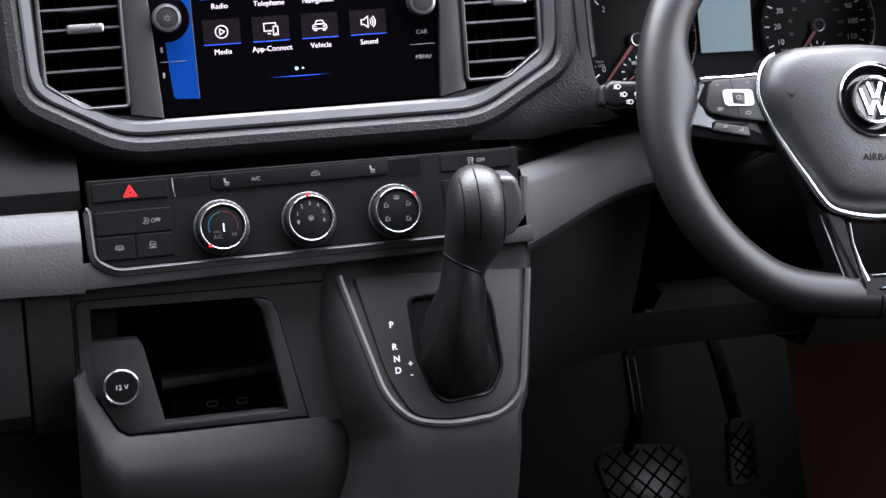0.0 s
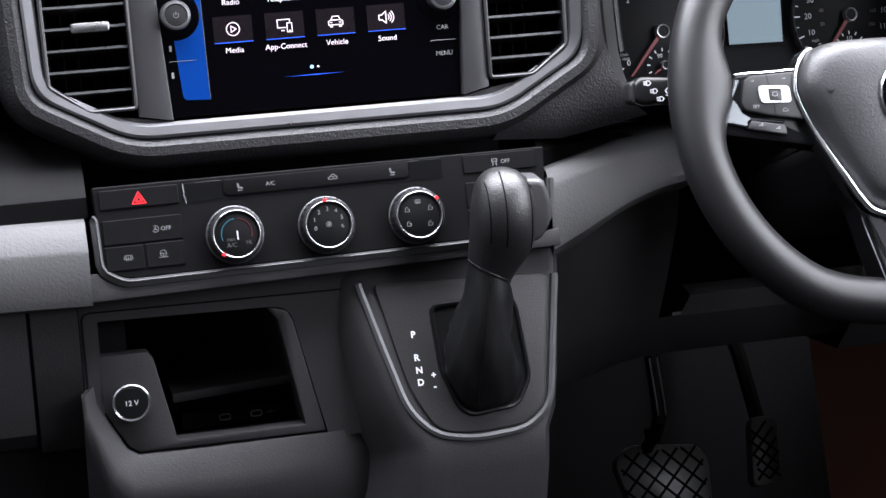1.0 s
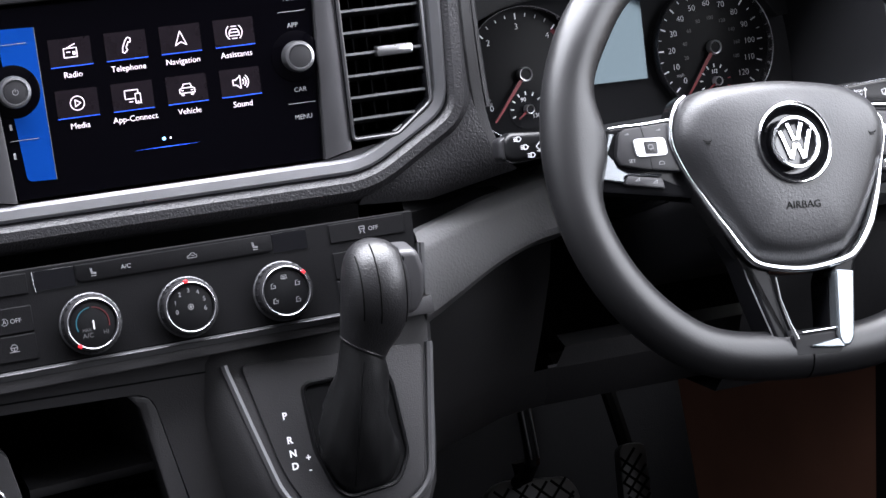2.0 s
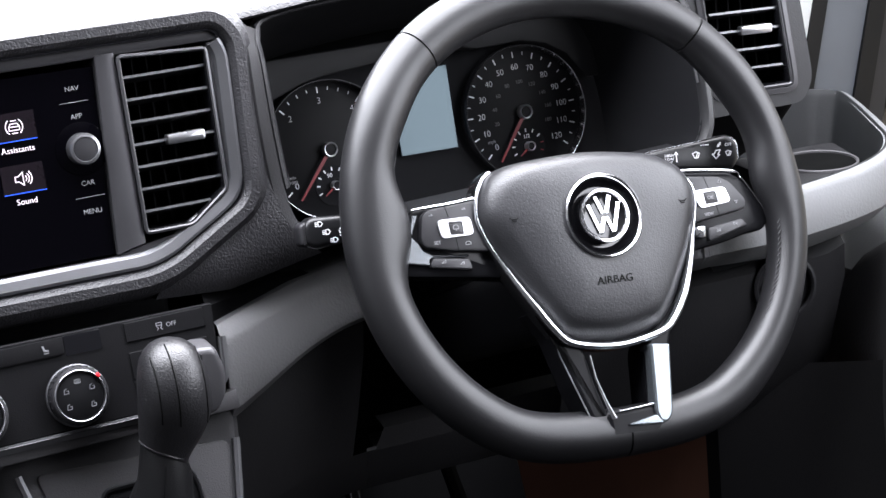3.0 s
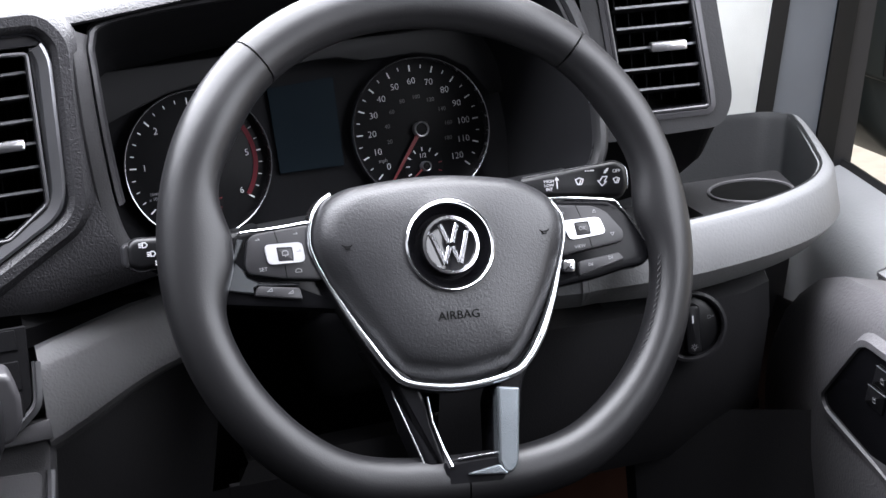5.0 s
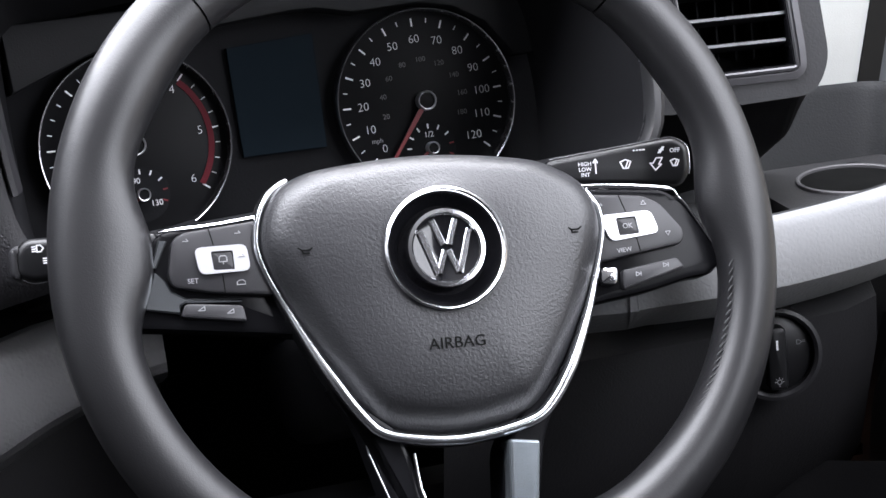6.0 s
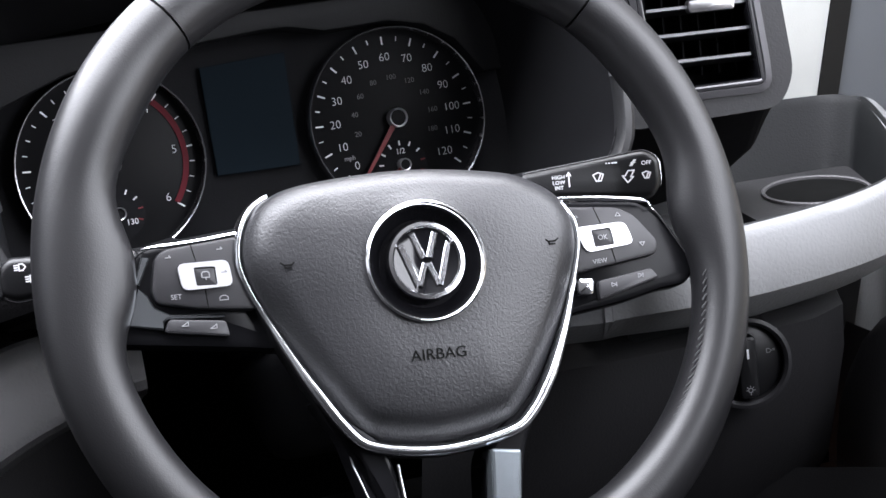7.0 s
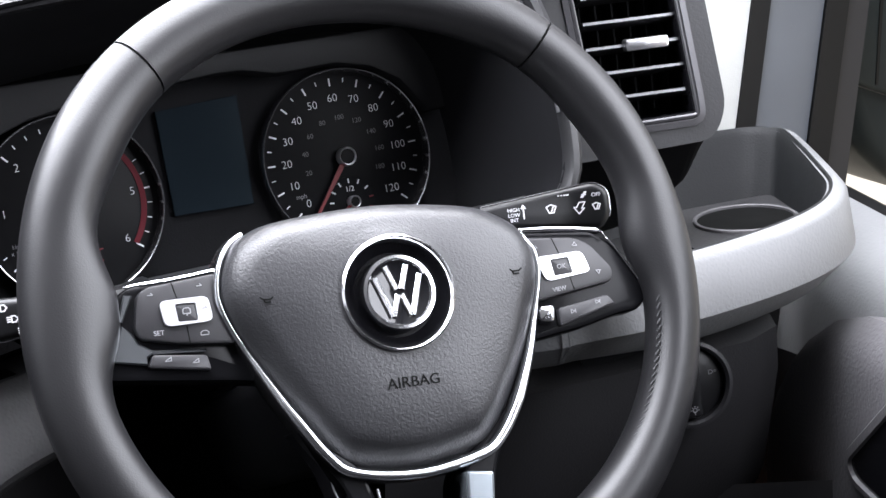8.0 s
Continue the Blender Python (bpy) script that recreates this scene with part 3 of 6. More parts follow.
for u in (-0.0668, 0.0535):
    bm = bmesh.new()
    seat_icon(bm, u, 0.0330, 0.00085, 0.0019)
    part("mark", bm, PALE, bar)
writing("A/C", 0.0044, bar, -0.0430, 0.0330, 0.0019, PALE, "caption")
bm = bmesh.new()
strokes(bm, [[(-4, -1.6), (-4, 0), (-2, 1), (-1, 2.4), (1.6, 2.4), (2.6, 1), (4, 0.4), (4, -1.6), (-4, -1.6)], [(-1, 0.8), (1.6, -0.2)]], 0.0004, 0.0019, 0.006, 0.0330, 0.00085)
part("mark", bm, PALE, bar)
key = push_key(climate, 0.1112, 0.0252, 0.1710, 0.0395)
bm = bmesh.new()
strokes(bm, [[(-2.2, -3), (-1, -1.4), (-2.2, 0)], [(2.2, -3), (1, -1.4), (2.2, 0)], [(-2.4, 0.8), (-2.4, 3), (2.4, 3), (2.4, 0.8), (-2.4, 0.8)]], 0.0005, 0.0013, 0.1370, 0.0322, 0.00085)
part("mark", bm, PALE, key)
writing("OFF", 0.0044, key, 0.1460, 0.0322, 0.00125, PALE, "caption")
push_key(climate, 0.1112, -0.0020, 0.1700, 0.0180)
push_key(climate, 0.1112, -0.0215, 0.1690, -0.0034)

for k, u in enumerate((-0.0746, -0.0030, 0.0690)):
    c = Matrix.Translation((u, -0.0035, 0))
    bm = bmesh.new()
    lathe(bm, [(0.0225, -0.002), (0.0225, 0.0012), (0.0212, 0.0016)], 48, c)
    part("knob_seat", bm, BLACK, climate)
    bm = bmesh.new()
    lathe(bm, [(0.0216, 0.000), (0.0212, 0.006), (0.0206, 0.0115), (0.0196, 0.0135), (0.0190, 0.0138), (0.0170, 0.0138), (0.0170, 0.0085)], 56, c)
    knob = part("rotary_knob", bm, BUTTON, climate, "ribbed black rotary knob with a chrome ring")
    bm = bmesh.new()
    hoop(bm, circle(u, -0.0035, 0.0180, 64), [(0.00055 * math.cos(radians(w)), 0.0138 + 0.0009 * math.sin(radians(w))) for w in range(0, 360, 30)])
    part("chrome_ring", bm, TRIM_BRIGHT, knob, "bright chrome ring")
    bm = bmesh.new()
    hoop(bm, circle(u, -0.0035, 0.0217, 64), [(0.0007 * math.cos(radians(w)), 0.0020 + 0.0009 * math.sin(radians(w))) for w in range(0, 360, 45)])
    part("base_ring", bm, SATIN_EDGE, knob, "thin chrome base ring")
    for w in range(28):
        b = 2 * math.pi * w / 28
        bm = bmesh.new()
        tube(bm, [(u + 0.0214 * math.cos(b), -0.0035 + 0.0214 * math.sin(b), 0.003), (u + 0.0208 * math.cos(b), -0.0035 + 0.0208 * math.sin(b), 0.0112)], 0.0006, 5)
        part("grip_rib", bm, BLACK, knob)
    bm = bmesh.new()
    lathe(bm, [(0.0168, 0.008), (0.0168, 0.0122), (0.016, 0.0126)], 40, c)
    part("knob_face", bm, DIAL, knob)
    F = 0.0128
    a = (128, 90, 35)[k] + 4 if k else -128
    bm = bmesh.new()
    pu, pv = 0.0188 * math.cos(radians(a)), 0.0188 * math.sin(radians(a))
    slab(bm, rounded([(u + pu + q[0] * math.cos(radians(a)) - q[1] * math.sin(radians(a)), -0.0035 + pv + q[0] * math.sin(radians(a)) + q[1] * math.cos(radians(a))) for q in rect(-0.0012, -0.0015, 0.0012, 0.0015)], 0.0005, 2), 0.0125, 0.0152, 0.0004, 1)
    part("pointer", bm, RED_LIT, knob, "lit red pointer")
    if k == 0:
        bm = bmesh.new()
        strokes(bm, [arc(0, 0, 0.0118, 200, 95, 10)], 0.0007, F, u, -0.0035)
        part("cold_scale", bm, material("lit_teal", (0.015, 0.09, 0.12), 0.4, emit=0.1), knob)
        bm = bmesh.new()
        strokes(bm, [arc(0, 0, 0.0118, 85, -15, 10)], 0.0007, F, u, -0.0035)
        part("warm_scale", bm, material("dull_red", (0.08, 0.012, 0.014), 0.4), knob)
        bm = bmesh.new()
        strokes(bm, [[(0, -0.004), (0, 0.002)]], 0.0009, F, u + 0.0005, -0.0035)
        part("index_mark", bm, WHITE, knob)
        writing("A/C", 0.0048, knob, u - 0.0045, -0.0118, F, FAINT, "caption")
        writing("MAX", 0.0030, knob, u - 0.0048, -0.0078, F, FAINT, "caption")
        writing("HI", 0.0042, knob, u + 0.0085, -0.0108, F, FAINT, "caption")
    elif k == 1:
        for j in range(7):
            b = radians(200 - 36.5 * j)
            writing(str(j), 0.0046, knob, u + 0.0112 * math.cos(b), -0.0035 + 0.0108 * math.sin(b) + 0.0012, F, PALE, "numeral")
        bm = bmesh.new()
        strokes(bm, [[(-2, 0), (2, 0)], [(0, -2), (0, 2)], [(-1.5, -1.5), (1.5, 1.5)], [(-1.5, 1.5), (1.5, -1.5)], arc(0, 0, 2.6, 0, 360, 8)], 0.0003, F, u, -0.0035, 0.0008)
        part("fan_mark", bm, PALE, knob)
    else:
        for b, r in ((92, 0.0105), (28, 0.0105), (152, 0.0105), (215, 0.0110), (318, 0.0110)):
            bm = bmesh.new()
            strokes(bm, [[(-2, -2), (-1.4, 1.4), (0.4, 2)], [(-2, -2), (1.6, -2), (1.8, 0)], [(0.2, 0.2), (1.8, 0.2)]] if b != 92 else
                    [[(-2.4, -1.4), (-2, 1.4), (2, 1.4), (2.4, -1.4), (-2.4, -1.4)], [(0, -2), (0, 0.6)], [(-1, -2), (-1, 0.6)], [(1, -2), (1, 0.6)]], 0.0004, F,
                    u + r * math.cos(radians(b)), -0.0035 + r * math.sin(radians(b)), 0.0009)
            part("air_mark", bm, PALE, knob)


# ---- decor band, dash body ----
def band_rows(line, profile, k=5):
    rows = []
    for p in spline(line, k):
        rows.append([(p.x, p.y + dy, p.z + dz) for dy, dz in profile])
    return rows


BAND_PROFILE = [(0.03, 0.004), (0.002, 0.001), (-0.002, -0.001), (-0.0155, -0.0170), (-0.0175, -0.0205), (-0.0205, -0.052), (-0.0195, -0.060), (0.0, -0.068)]
bm = bmesh.new()
loft(bm, band_rows([(-0.95, -0.205, 0.764), (-0.5, -0.208, 0.764), (-0.25, -0.2105, 0.763), (-0.164, -0.2125, 0.7615)], BAND_PROFILE, 3))
tagged(finish(bm, "decor_band", BAND, None), "grained grey decor band across the passenger dash", "dash trim", kind="structure")
def sweep_profile(tall):
    return [(0.03, 0.004), (0.002, 0.001), (-0.001, -0.001), (-0.0085, -0.0085), (-0.0105, -0.0125), (-0.019, -0.036 * tall), (-0.019, -0.042 * tall), (-0.014, -0.047 * tall), (0.000, -0.053 * tall), (0.014, -0.060 * tall)]


for line, tall, label in (([(0.2065, -0.196, 0.763), (0.235, -0.183, 0.767), (0.28, -0.163, 0.772), (0.318, -0.150, 0.775), (0.350, -0.144, 0.776)], (1.45, 1.35, 1.12, 1.0, 0.95), "grained grey decor band sweeping towards the steering column"),):
    rows = []
    for p in spline([(*q, k) for q, k in zip(line, tall)], 5):
        rows.append([(p[0], p[1] + dy, p[2] + dz) for dy, dz in sweep_profile(p[3])])
    bm = bmesh.new()
    loft(bm, rows)
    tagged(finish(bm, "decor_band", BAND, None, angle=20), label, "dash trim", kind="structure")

TRAY_PROFILE = [(0.005, 0), (0.001, 0.0015), (-0.005, 0), (-0.0085, -0.004), (-0.0125, -0.031), (-0.0125, -0.0325), (0.005, -0.0473), (0.010, -0.050), (0.05, -0.0533)]
bm = bmesh.new()
loft(bm, band_rows([(0.440, -0.176, 0.779), (0.475, -0.186, 0.780), (0.505, -0.197, 0.782), (0.54, -0.212, 0.783), (0.58, -0.228, 0.785), (0.602, -0.2355, 0.7857)], TRAY_PROFILE))
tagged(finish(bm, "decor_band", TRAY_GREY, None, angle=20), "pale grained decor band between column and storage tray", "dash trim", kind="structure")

bm = bmesh.new()
loft(bm, [[(x, y, z) for y, z in ((0.30, 0.80), (-0.150, 0.812), (-0.190, 0.795), (-0.205, 0.779), (-0.207, 0.764), (-0.195, 0.757))] for x in (-0.95, -0.161)])
rows = []
for x, off, low in ((0.2005, 0.0, 0.0), (0.235, 0.015, 0.0), (0.262, 0.028, 0.2), (0.28, 0.037, 1.0), (0.33, 0.049, 1.0), (0.42, 0.05, 1.0), (0.60, -0.03, 1.0)):
    rows.append([(x, y + off, z) for y, z in ((0.30, 0.80 - 0.035 * low), (-0.140, 0.812 - 0.040 * low), (-0.180, 0.795 - 0.019 * low), (-0.192, 0.779 - 0.004 * low), (-0.190, 0.764), (-0.17, 0.755))])
loft(bm, rows)
tagged(finish(bm, "dash_lower_roll", DARK, None), "plain black dash moulding above the grey band", "dashboard", kind="structure")


# ---- steering wheel ----
WHEEL = plane(0.4828, -0.2794, 0.8196, 24.07, 0.87, 4.82) @ Matrix.Scale(1.025, 4)
wheel = thing("steering_wheel", WHEEL, "black leather steering wheel with airbag pad and chrome trim", "steering wheel")
RIM_R, RIM_D = 0.1708, -0.013
RIM_U = -0.003


def rim_centre(a):
    """The rim's centre line: a circle flattened towards the driver's lap."""
    wide = RIM_R + (0.0028 if math.sin(a) > 0 else 0.0012) * math.sin(2 * a) ** 2
    u, v = wide * math.cos(a), wide * math.sin(a)
    low = -0.1660
    if v < low + 0.030:
        t = (low + 0.030 - v)
        v = low + 0.030 - 0.030 * math.tanh(t / 0.030)
    return u + RIM_U, v


def rim_rows(a0, a1, n, swell=0.0):
    rows = []
    for i in range(n + 1):
        a = a0 + (a1 - a0) * i / n
        u, v = rim_centre(a)
        u2, v2 = rim_centre(a + 0.01)
        u1, v1 = rim_centre(a - 0.01)
        t = Vector((u2 - u1, v2 - v1)).normalized()
        out = Vector((t.y, -t.x))
        grip, web = (sum(math.exp(-(math.remainder(math.degrees(a) - c, 360) / w) ** 2) for c in cs) for cs, w in (((148, 32), 11), ((5,), 9)))
        web += 1.55 * math.exp(-abs(math.remainder(math.degrees(a) - 177.5, 360) / 11.5) ** 2.6)
        ring = []
        for k in range(18):
            b = 2 * math.pi * k / 18
            r_out = 0.0176 + swell
            r_dep = 0.0172 + swell + 0.002 * grip
            q = math.cos(b) * r_out
            if math.cos(b) < 0:
                q *= 1.08 * (1 - 0.36 * math.exp(-(math.remainder(math.degrees(a) - 8, 360) / 55) ** 4)) + 0.12 * grip + 0.52 * web
            ring.append((u + out.x * q, v + out.y * q, RIM_D + math.sin(b) * r_dep))
        rows.append(ring)
    return rows


SEAMS = [radians(x) for x in (48.5, 129.5, 270)]
for k in range(3):
    a0, a1 = SEAMS[k], SEAMS[(k + 1) % 3] + (2 * math.pi if k == 2 else 0)
    bm = bmesh.new()
    loft(bm, rim_rows(a0 + 0.004, a1 - 0.004, 64), wrap=True, caps=True)
    part("rim_leather", bm, LEATHER, wheel)
bm = bmesh.new()
loft(bm, rim_rows(0, 2 * math.pi, 120, -0.0012), wrap=True)
part("rim_core", bm, INK, wheel)
# stitches on the inner edge of the lower right rim
for i in range(46):
    a = radians(-78 + 1.55 * i)
    u, v = rim_centre(a)
    u2, v2 = rim_centre(a + 0.01)
    t = Vector((u2 - u, v2 - v)).normalized()
    out = Vector((t.y, -t.x))
    bm = bmesh.new()
    p = Vector((u, v)) - out * 0.0118
    q = p + t * 0.0030
    tube(bm, [(p.x, p.y, RIM_D + 0.0096), (q.x + out.x * 0.0014, q.y + out.y * 0.0014, RIM_D + 0.0112)], 0.0004, 6)
    part("stitch", bm, STITCH, wheel)

PAD_OUT = [(-0.089, 0.013), (-0.083, 0.030), (-0.070, 0.0400), (-0.050, 0.0450), (0.0, 0.0480), (0.050, 0.0430), (0.070, 0.0360), (0.083, 0.026), (0.089, 0.010), (0.087, -0.007),
           (0.076, -0.036), (0.060, -0.0655), (0.047, -0.0835), (0.034, -0.0915), (0.0, -0.0965), (-0.034, -0.0915), (-0.047, -0.0810), (-0.062, -0.057), (-0.076, -0.028),
           (-0.087, -0.003)]


def smooth_loop(pts, k=4):
    n, out = len(pts), []
    for i in range(n):
        a, b, c, d = (Vector(pts[(i + j - 1) % n]) for j in range(4))
        for j in range(k):
            t = j / k
            q = 0.5 * ((2 * b) + (c - a) * t + (2 * a - 5 * b + 4 * c - d) * t * t + (3 * b - a - 3 * c + d) * t ** 3)
            out.append((q.x, q.y))
    return out


pad_loop = smooth_loop([(u, v) for u, v in reversed(PAD_OUT)])
if area(pad_loop) < 0:
    pad_loop.reverse()
# domed cushion: rings towards the middle
rows = []
for f, d, crisp in ((1.0, -0.022, -0.022), (0.992, -0.012, -0.012), (0.975, -0.0055, -0.0068), (0.950, -0.0012, -0.0034), (0.920, 0.0018, -0.0004), (0.880, 0.0044, 0.0030), (0.855, 0.0056, 0.0050), (0.835, 0.0064, 0.0062), (0.80, 0.0074, 0.0072),
                    (0.76, 0.0082, 0.0083), (0.62, 0.0106, 0.0106), (0.48, 0.0119, 0.0119)):
    ring = []
    for u, v in pad_loop:
        low = min(1.0, max(0.0, (0.010 - v) / 0.035))
        q = Vector((u * f, (v + 0.0042) * f))
        q *= max(1.0, (0.0310 + 0.02 * (f - 0.48)) / q.length)
        ring.append((q.x, q.y - 0.0042, d + (crisp - d) * low + 0.0015 * min(1, max(0, (-v * f - 0.02) / 0.05)) * (f < 0.99)))
    rows.append(ring)
bm = bmesh.new()
made = [[bm.verts.new(p) for p in r] for r in rows]
n = len(pad_loop)
for a, b in zip(made, made[1:]):
    for j in range(n):
        bm.faces.new((a[j], a[(j + 1) % n], b[(j + 1) % n], b[j]))
inner = []
for u, v, d in rows[-1]:
    a = math.atan2(v + 0.0042, u)
    inner.append(bm.verts.new((0.0300 * math.cos(a), -0.0042 + 0.0300 * math.sin(a), 0.0122)))
for j in range(n):
    bm.faces.new((made[-1][j], made[-1][(j + 1) % n], inner[(j + 1) % n], inner[j]))
part("airbag_pad", bm, PAD, wheel, "black grained airbag cover")
writing("AIRBAG", 0.0079, wheel, 0.0006, -0.0512, 0.0128, INK, "embossed_word", wide=1.06)
for s in (-1, 1):
    bm = bmesh.new()
    strokes(bm, [[(-3, 1.2), (-1.4, 0), (1.6, 0), (3, 1)], [(-1.4, 0), (-1, -1.2), (1.4, -1.2)]], 0.0008, 0.0084, 0.0690 * s, 0.0008, 0.0012)
    part("horn_mark", bm, INK, wheel)
bm = bmesh.new()
k0 = min(range(n), key=lambda j: abs(pad_loop[j][0] + 0.071) + (0 if pad_loop[j][1] > 0 else 9))
k1 = min(range(n), key=lambda j: abs(pad_loop[j][0] - 0.080) + (0 if pad_loop[j][1] > 0 else 9))
trim_loop = [pad_loop[(k0 + j) % n] for j in range((k1 - k0) % n + 1)]
rows = []
for j, (u, v) in enumerate(trim_loop):
    a, b = Vector(trim_loop[max(0, j - 1)]), Vector(trim_loop[min(len(trim_loop) - 1, j + 1)])
    t = (b - a).normalized()
    o = Vector((t.y, -t.x))
    low = min(1, max(0, (-v - 0.020) / 0.045))
    w = 0.0012 + 0.0018 * low
    up = -0.0035 + 0.0125 * low - 0.008 * max(0.0, 1 - min(j, len(trim_loop) - 1 - j) / 4)
    ring = [(-0.0022, -0.020), (-0.0018, -0.0085)] + [(0.5 * w - (0.5 * w + 0.0014) * math.cos(radians(k)), -0.0072 + 0.0032 * math.sin(radians(k))) for k in range(20, 161, 20)] + [(w + 0.0016, -0.010), (w + 0.0014, -0.022)]
    rows.append([(u + o.x * q, v + o.y * q, d + up) for q, d in ring])
loft(bm, rows, wrap=True, caps=True)
part("pad_trim", bm, PAD_CHROME, wheel, "bright chrome outline of the pad")
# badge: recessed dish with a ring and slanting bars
bm = bmesh.new()
hoop(bm, circle(0, -0.0042, 0.0300, 64), [(0.0012, 0.0105), (0.0010, 0.0144), (0.0, 0.0152), (-0.0010, 0.0144), (-0.0022, 0.0122), (-0.0024, 0.008)])
part("badge_ring", bm, CHROME, wheel, "bright chrome ring")
bm = bmesh.new()
lathe(bm, [(0.0285, 0.004), (0.0282, 0.0122), (0.0262, 0.0085), (0.0225, 0.0058), (0.004, 0.0055)], 56, Matrix.Translation((0, -0.0042, 0)))
part("badge_dish", bm, GLOSS, wheel)
bm = bmesh.new()
lathe(bm, [(0.0196, 0.008), (0.0196, 0.0140), (0.0184, 0.0150), (0.0170, 0.0140), (0.004, 0.0138)], 56, Matrix.Translation((0, -0.0042, 0)))
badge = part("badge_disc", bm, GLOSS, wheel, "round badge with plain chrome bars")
bm = bmesh.new()
hoop(bm, circle(0, -0.0042, 0.0185, 56), [(0.0014, 0.0138), (0.0010, 0.0156), (-0.0008, 0.0158), (-0.0018, 0.0142)])
part("badge_rim", bm, CHROME, badge, "chrome rim")
for a, b in (((-0.0125, 0.0085), (-0.0055, -0.0125)), ((-0.0060, 0.0140), (-0.0015, 0.0015)), ((0.0060, 0.0140), (0.0015, 0.0015)), ((0.0125, 0.0085), (0.0055, -0.0125)),
             ((-0.0050, -0.0125), (-0.0008, -0.0012)), ((0.0050, -0.0125), (0.0008, -0.0012))):
    p, q = Vector(a), Vector(b)
    t = (q - p).normalized() * 0.0002
    w = Vector((-t.y, t.x)).normalized() * 0.0015
    bm = bmesh.new()
    slab(bm, [(x.x, x.y - 0.0042) for x in (p - w, q - w, q + w, p + w)], 0.0135, 0.0152, 0.0004, 1)
    part("badge_bar", bm, CHROME, badge)

# spokes and key pods
SIDE = {
    -1: dict(spoke=[(-0.154, -0.0275), (-0.088, -0.0355), (-0.060, -0.040), (-0.066, 0.027), (-0.1363, 0.0192), (-0.150, 0.004)],
             pod=[(-0.1345, -0.0035), (-0.1320, -0.0092), (-0.1127, -0.0135), (-0.0825, -0.0172), (-0.0850, 0.0212), (-0.1255, 0.0174), (-0.1310, 0.0140)],
             line=[(-0.1365, 0.0190), (-0.1139, 0.0198), (-0.0885, 0.0224)],
             frame=[(-0.1208, 0.0090), (-0.1190, -0.0045), (-0.0937, -0.0040), (-0.0950, 0.0092)], square=[(-0.1127, 0.0067), (-0.1120, -0.0027), (-0.1016, -0.0030), (-0.1019, 0.0064)],
             joints=[[(-0.1128, 0.0188), (-0.1108, 0.0096)], [(-0.1078, -0.0042), (-0.1072, -0.0142)]],
             rocker=[(-0.1300, -0.0240), (-0.0975, -0.0290), (-0.0988, -0.0206), (-0.1270, -0.0174)]),
    1: dict(spoke=[(0.060, -0.040), (0.0868, -0.0345), (0.1136, -0.0310), (0.138, -0.0255), (0.150, -0.0250), (0.158, -0.016), (0.1412, 0.0138), (0.1345, 0.0190), (0.128, 0.0225), (0.066, 0.027)],
            pod=[(0.0790, -0.0150), (0.0920, -0.0137), (0.1335, -0.0080), (0.1355, -0.0010), (0.1240, 0.0140), (0.1150, 0.0188), (0.0720, 0.0226)],
            line=[(0.0690, 0.0264), (0.0990, 0.0254), (0.1297, 0.0217), (0.1345, 0.0182), (0.1400, 0.0130), (0.1560, -0.0155)],
            frame=[(0.0938, -0.0043), (0.1210, -0.0014), (0.1174, 0.0105), (0.0891, 0.0095)], square=[(0.0988, -0.0018), (0.1100, -0.0012), (0.1087, 0.0080), (0.0978, 0.0076)],
            joints=[[(0.1015, 0.0196), (0.1045, 0.0105)], [(0.1085, -0.0030), (0.1098, -0.0105)]],
            rocker=[(0.0985, -0.0297), (0.1340, -0.0205), (0.1300, -0.0148), (0.0990, -0.0192)]),
}
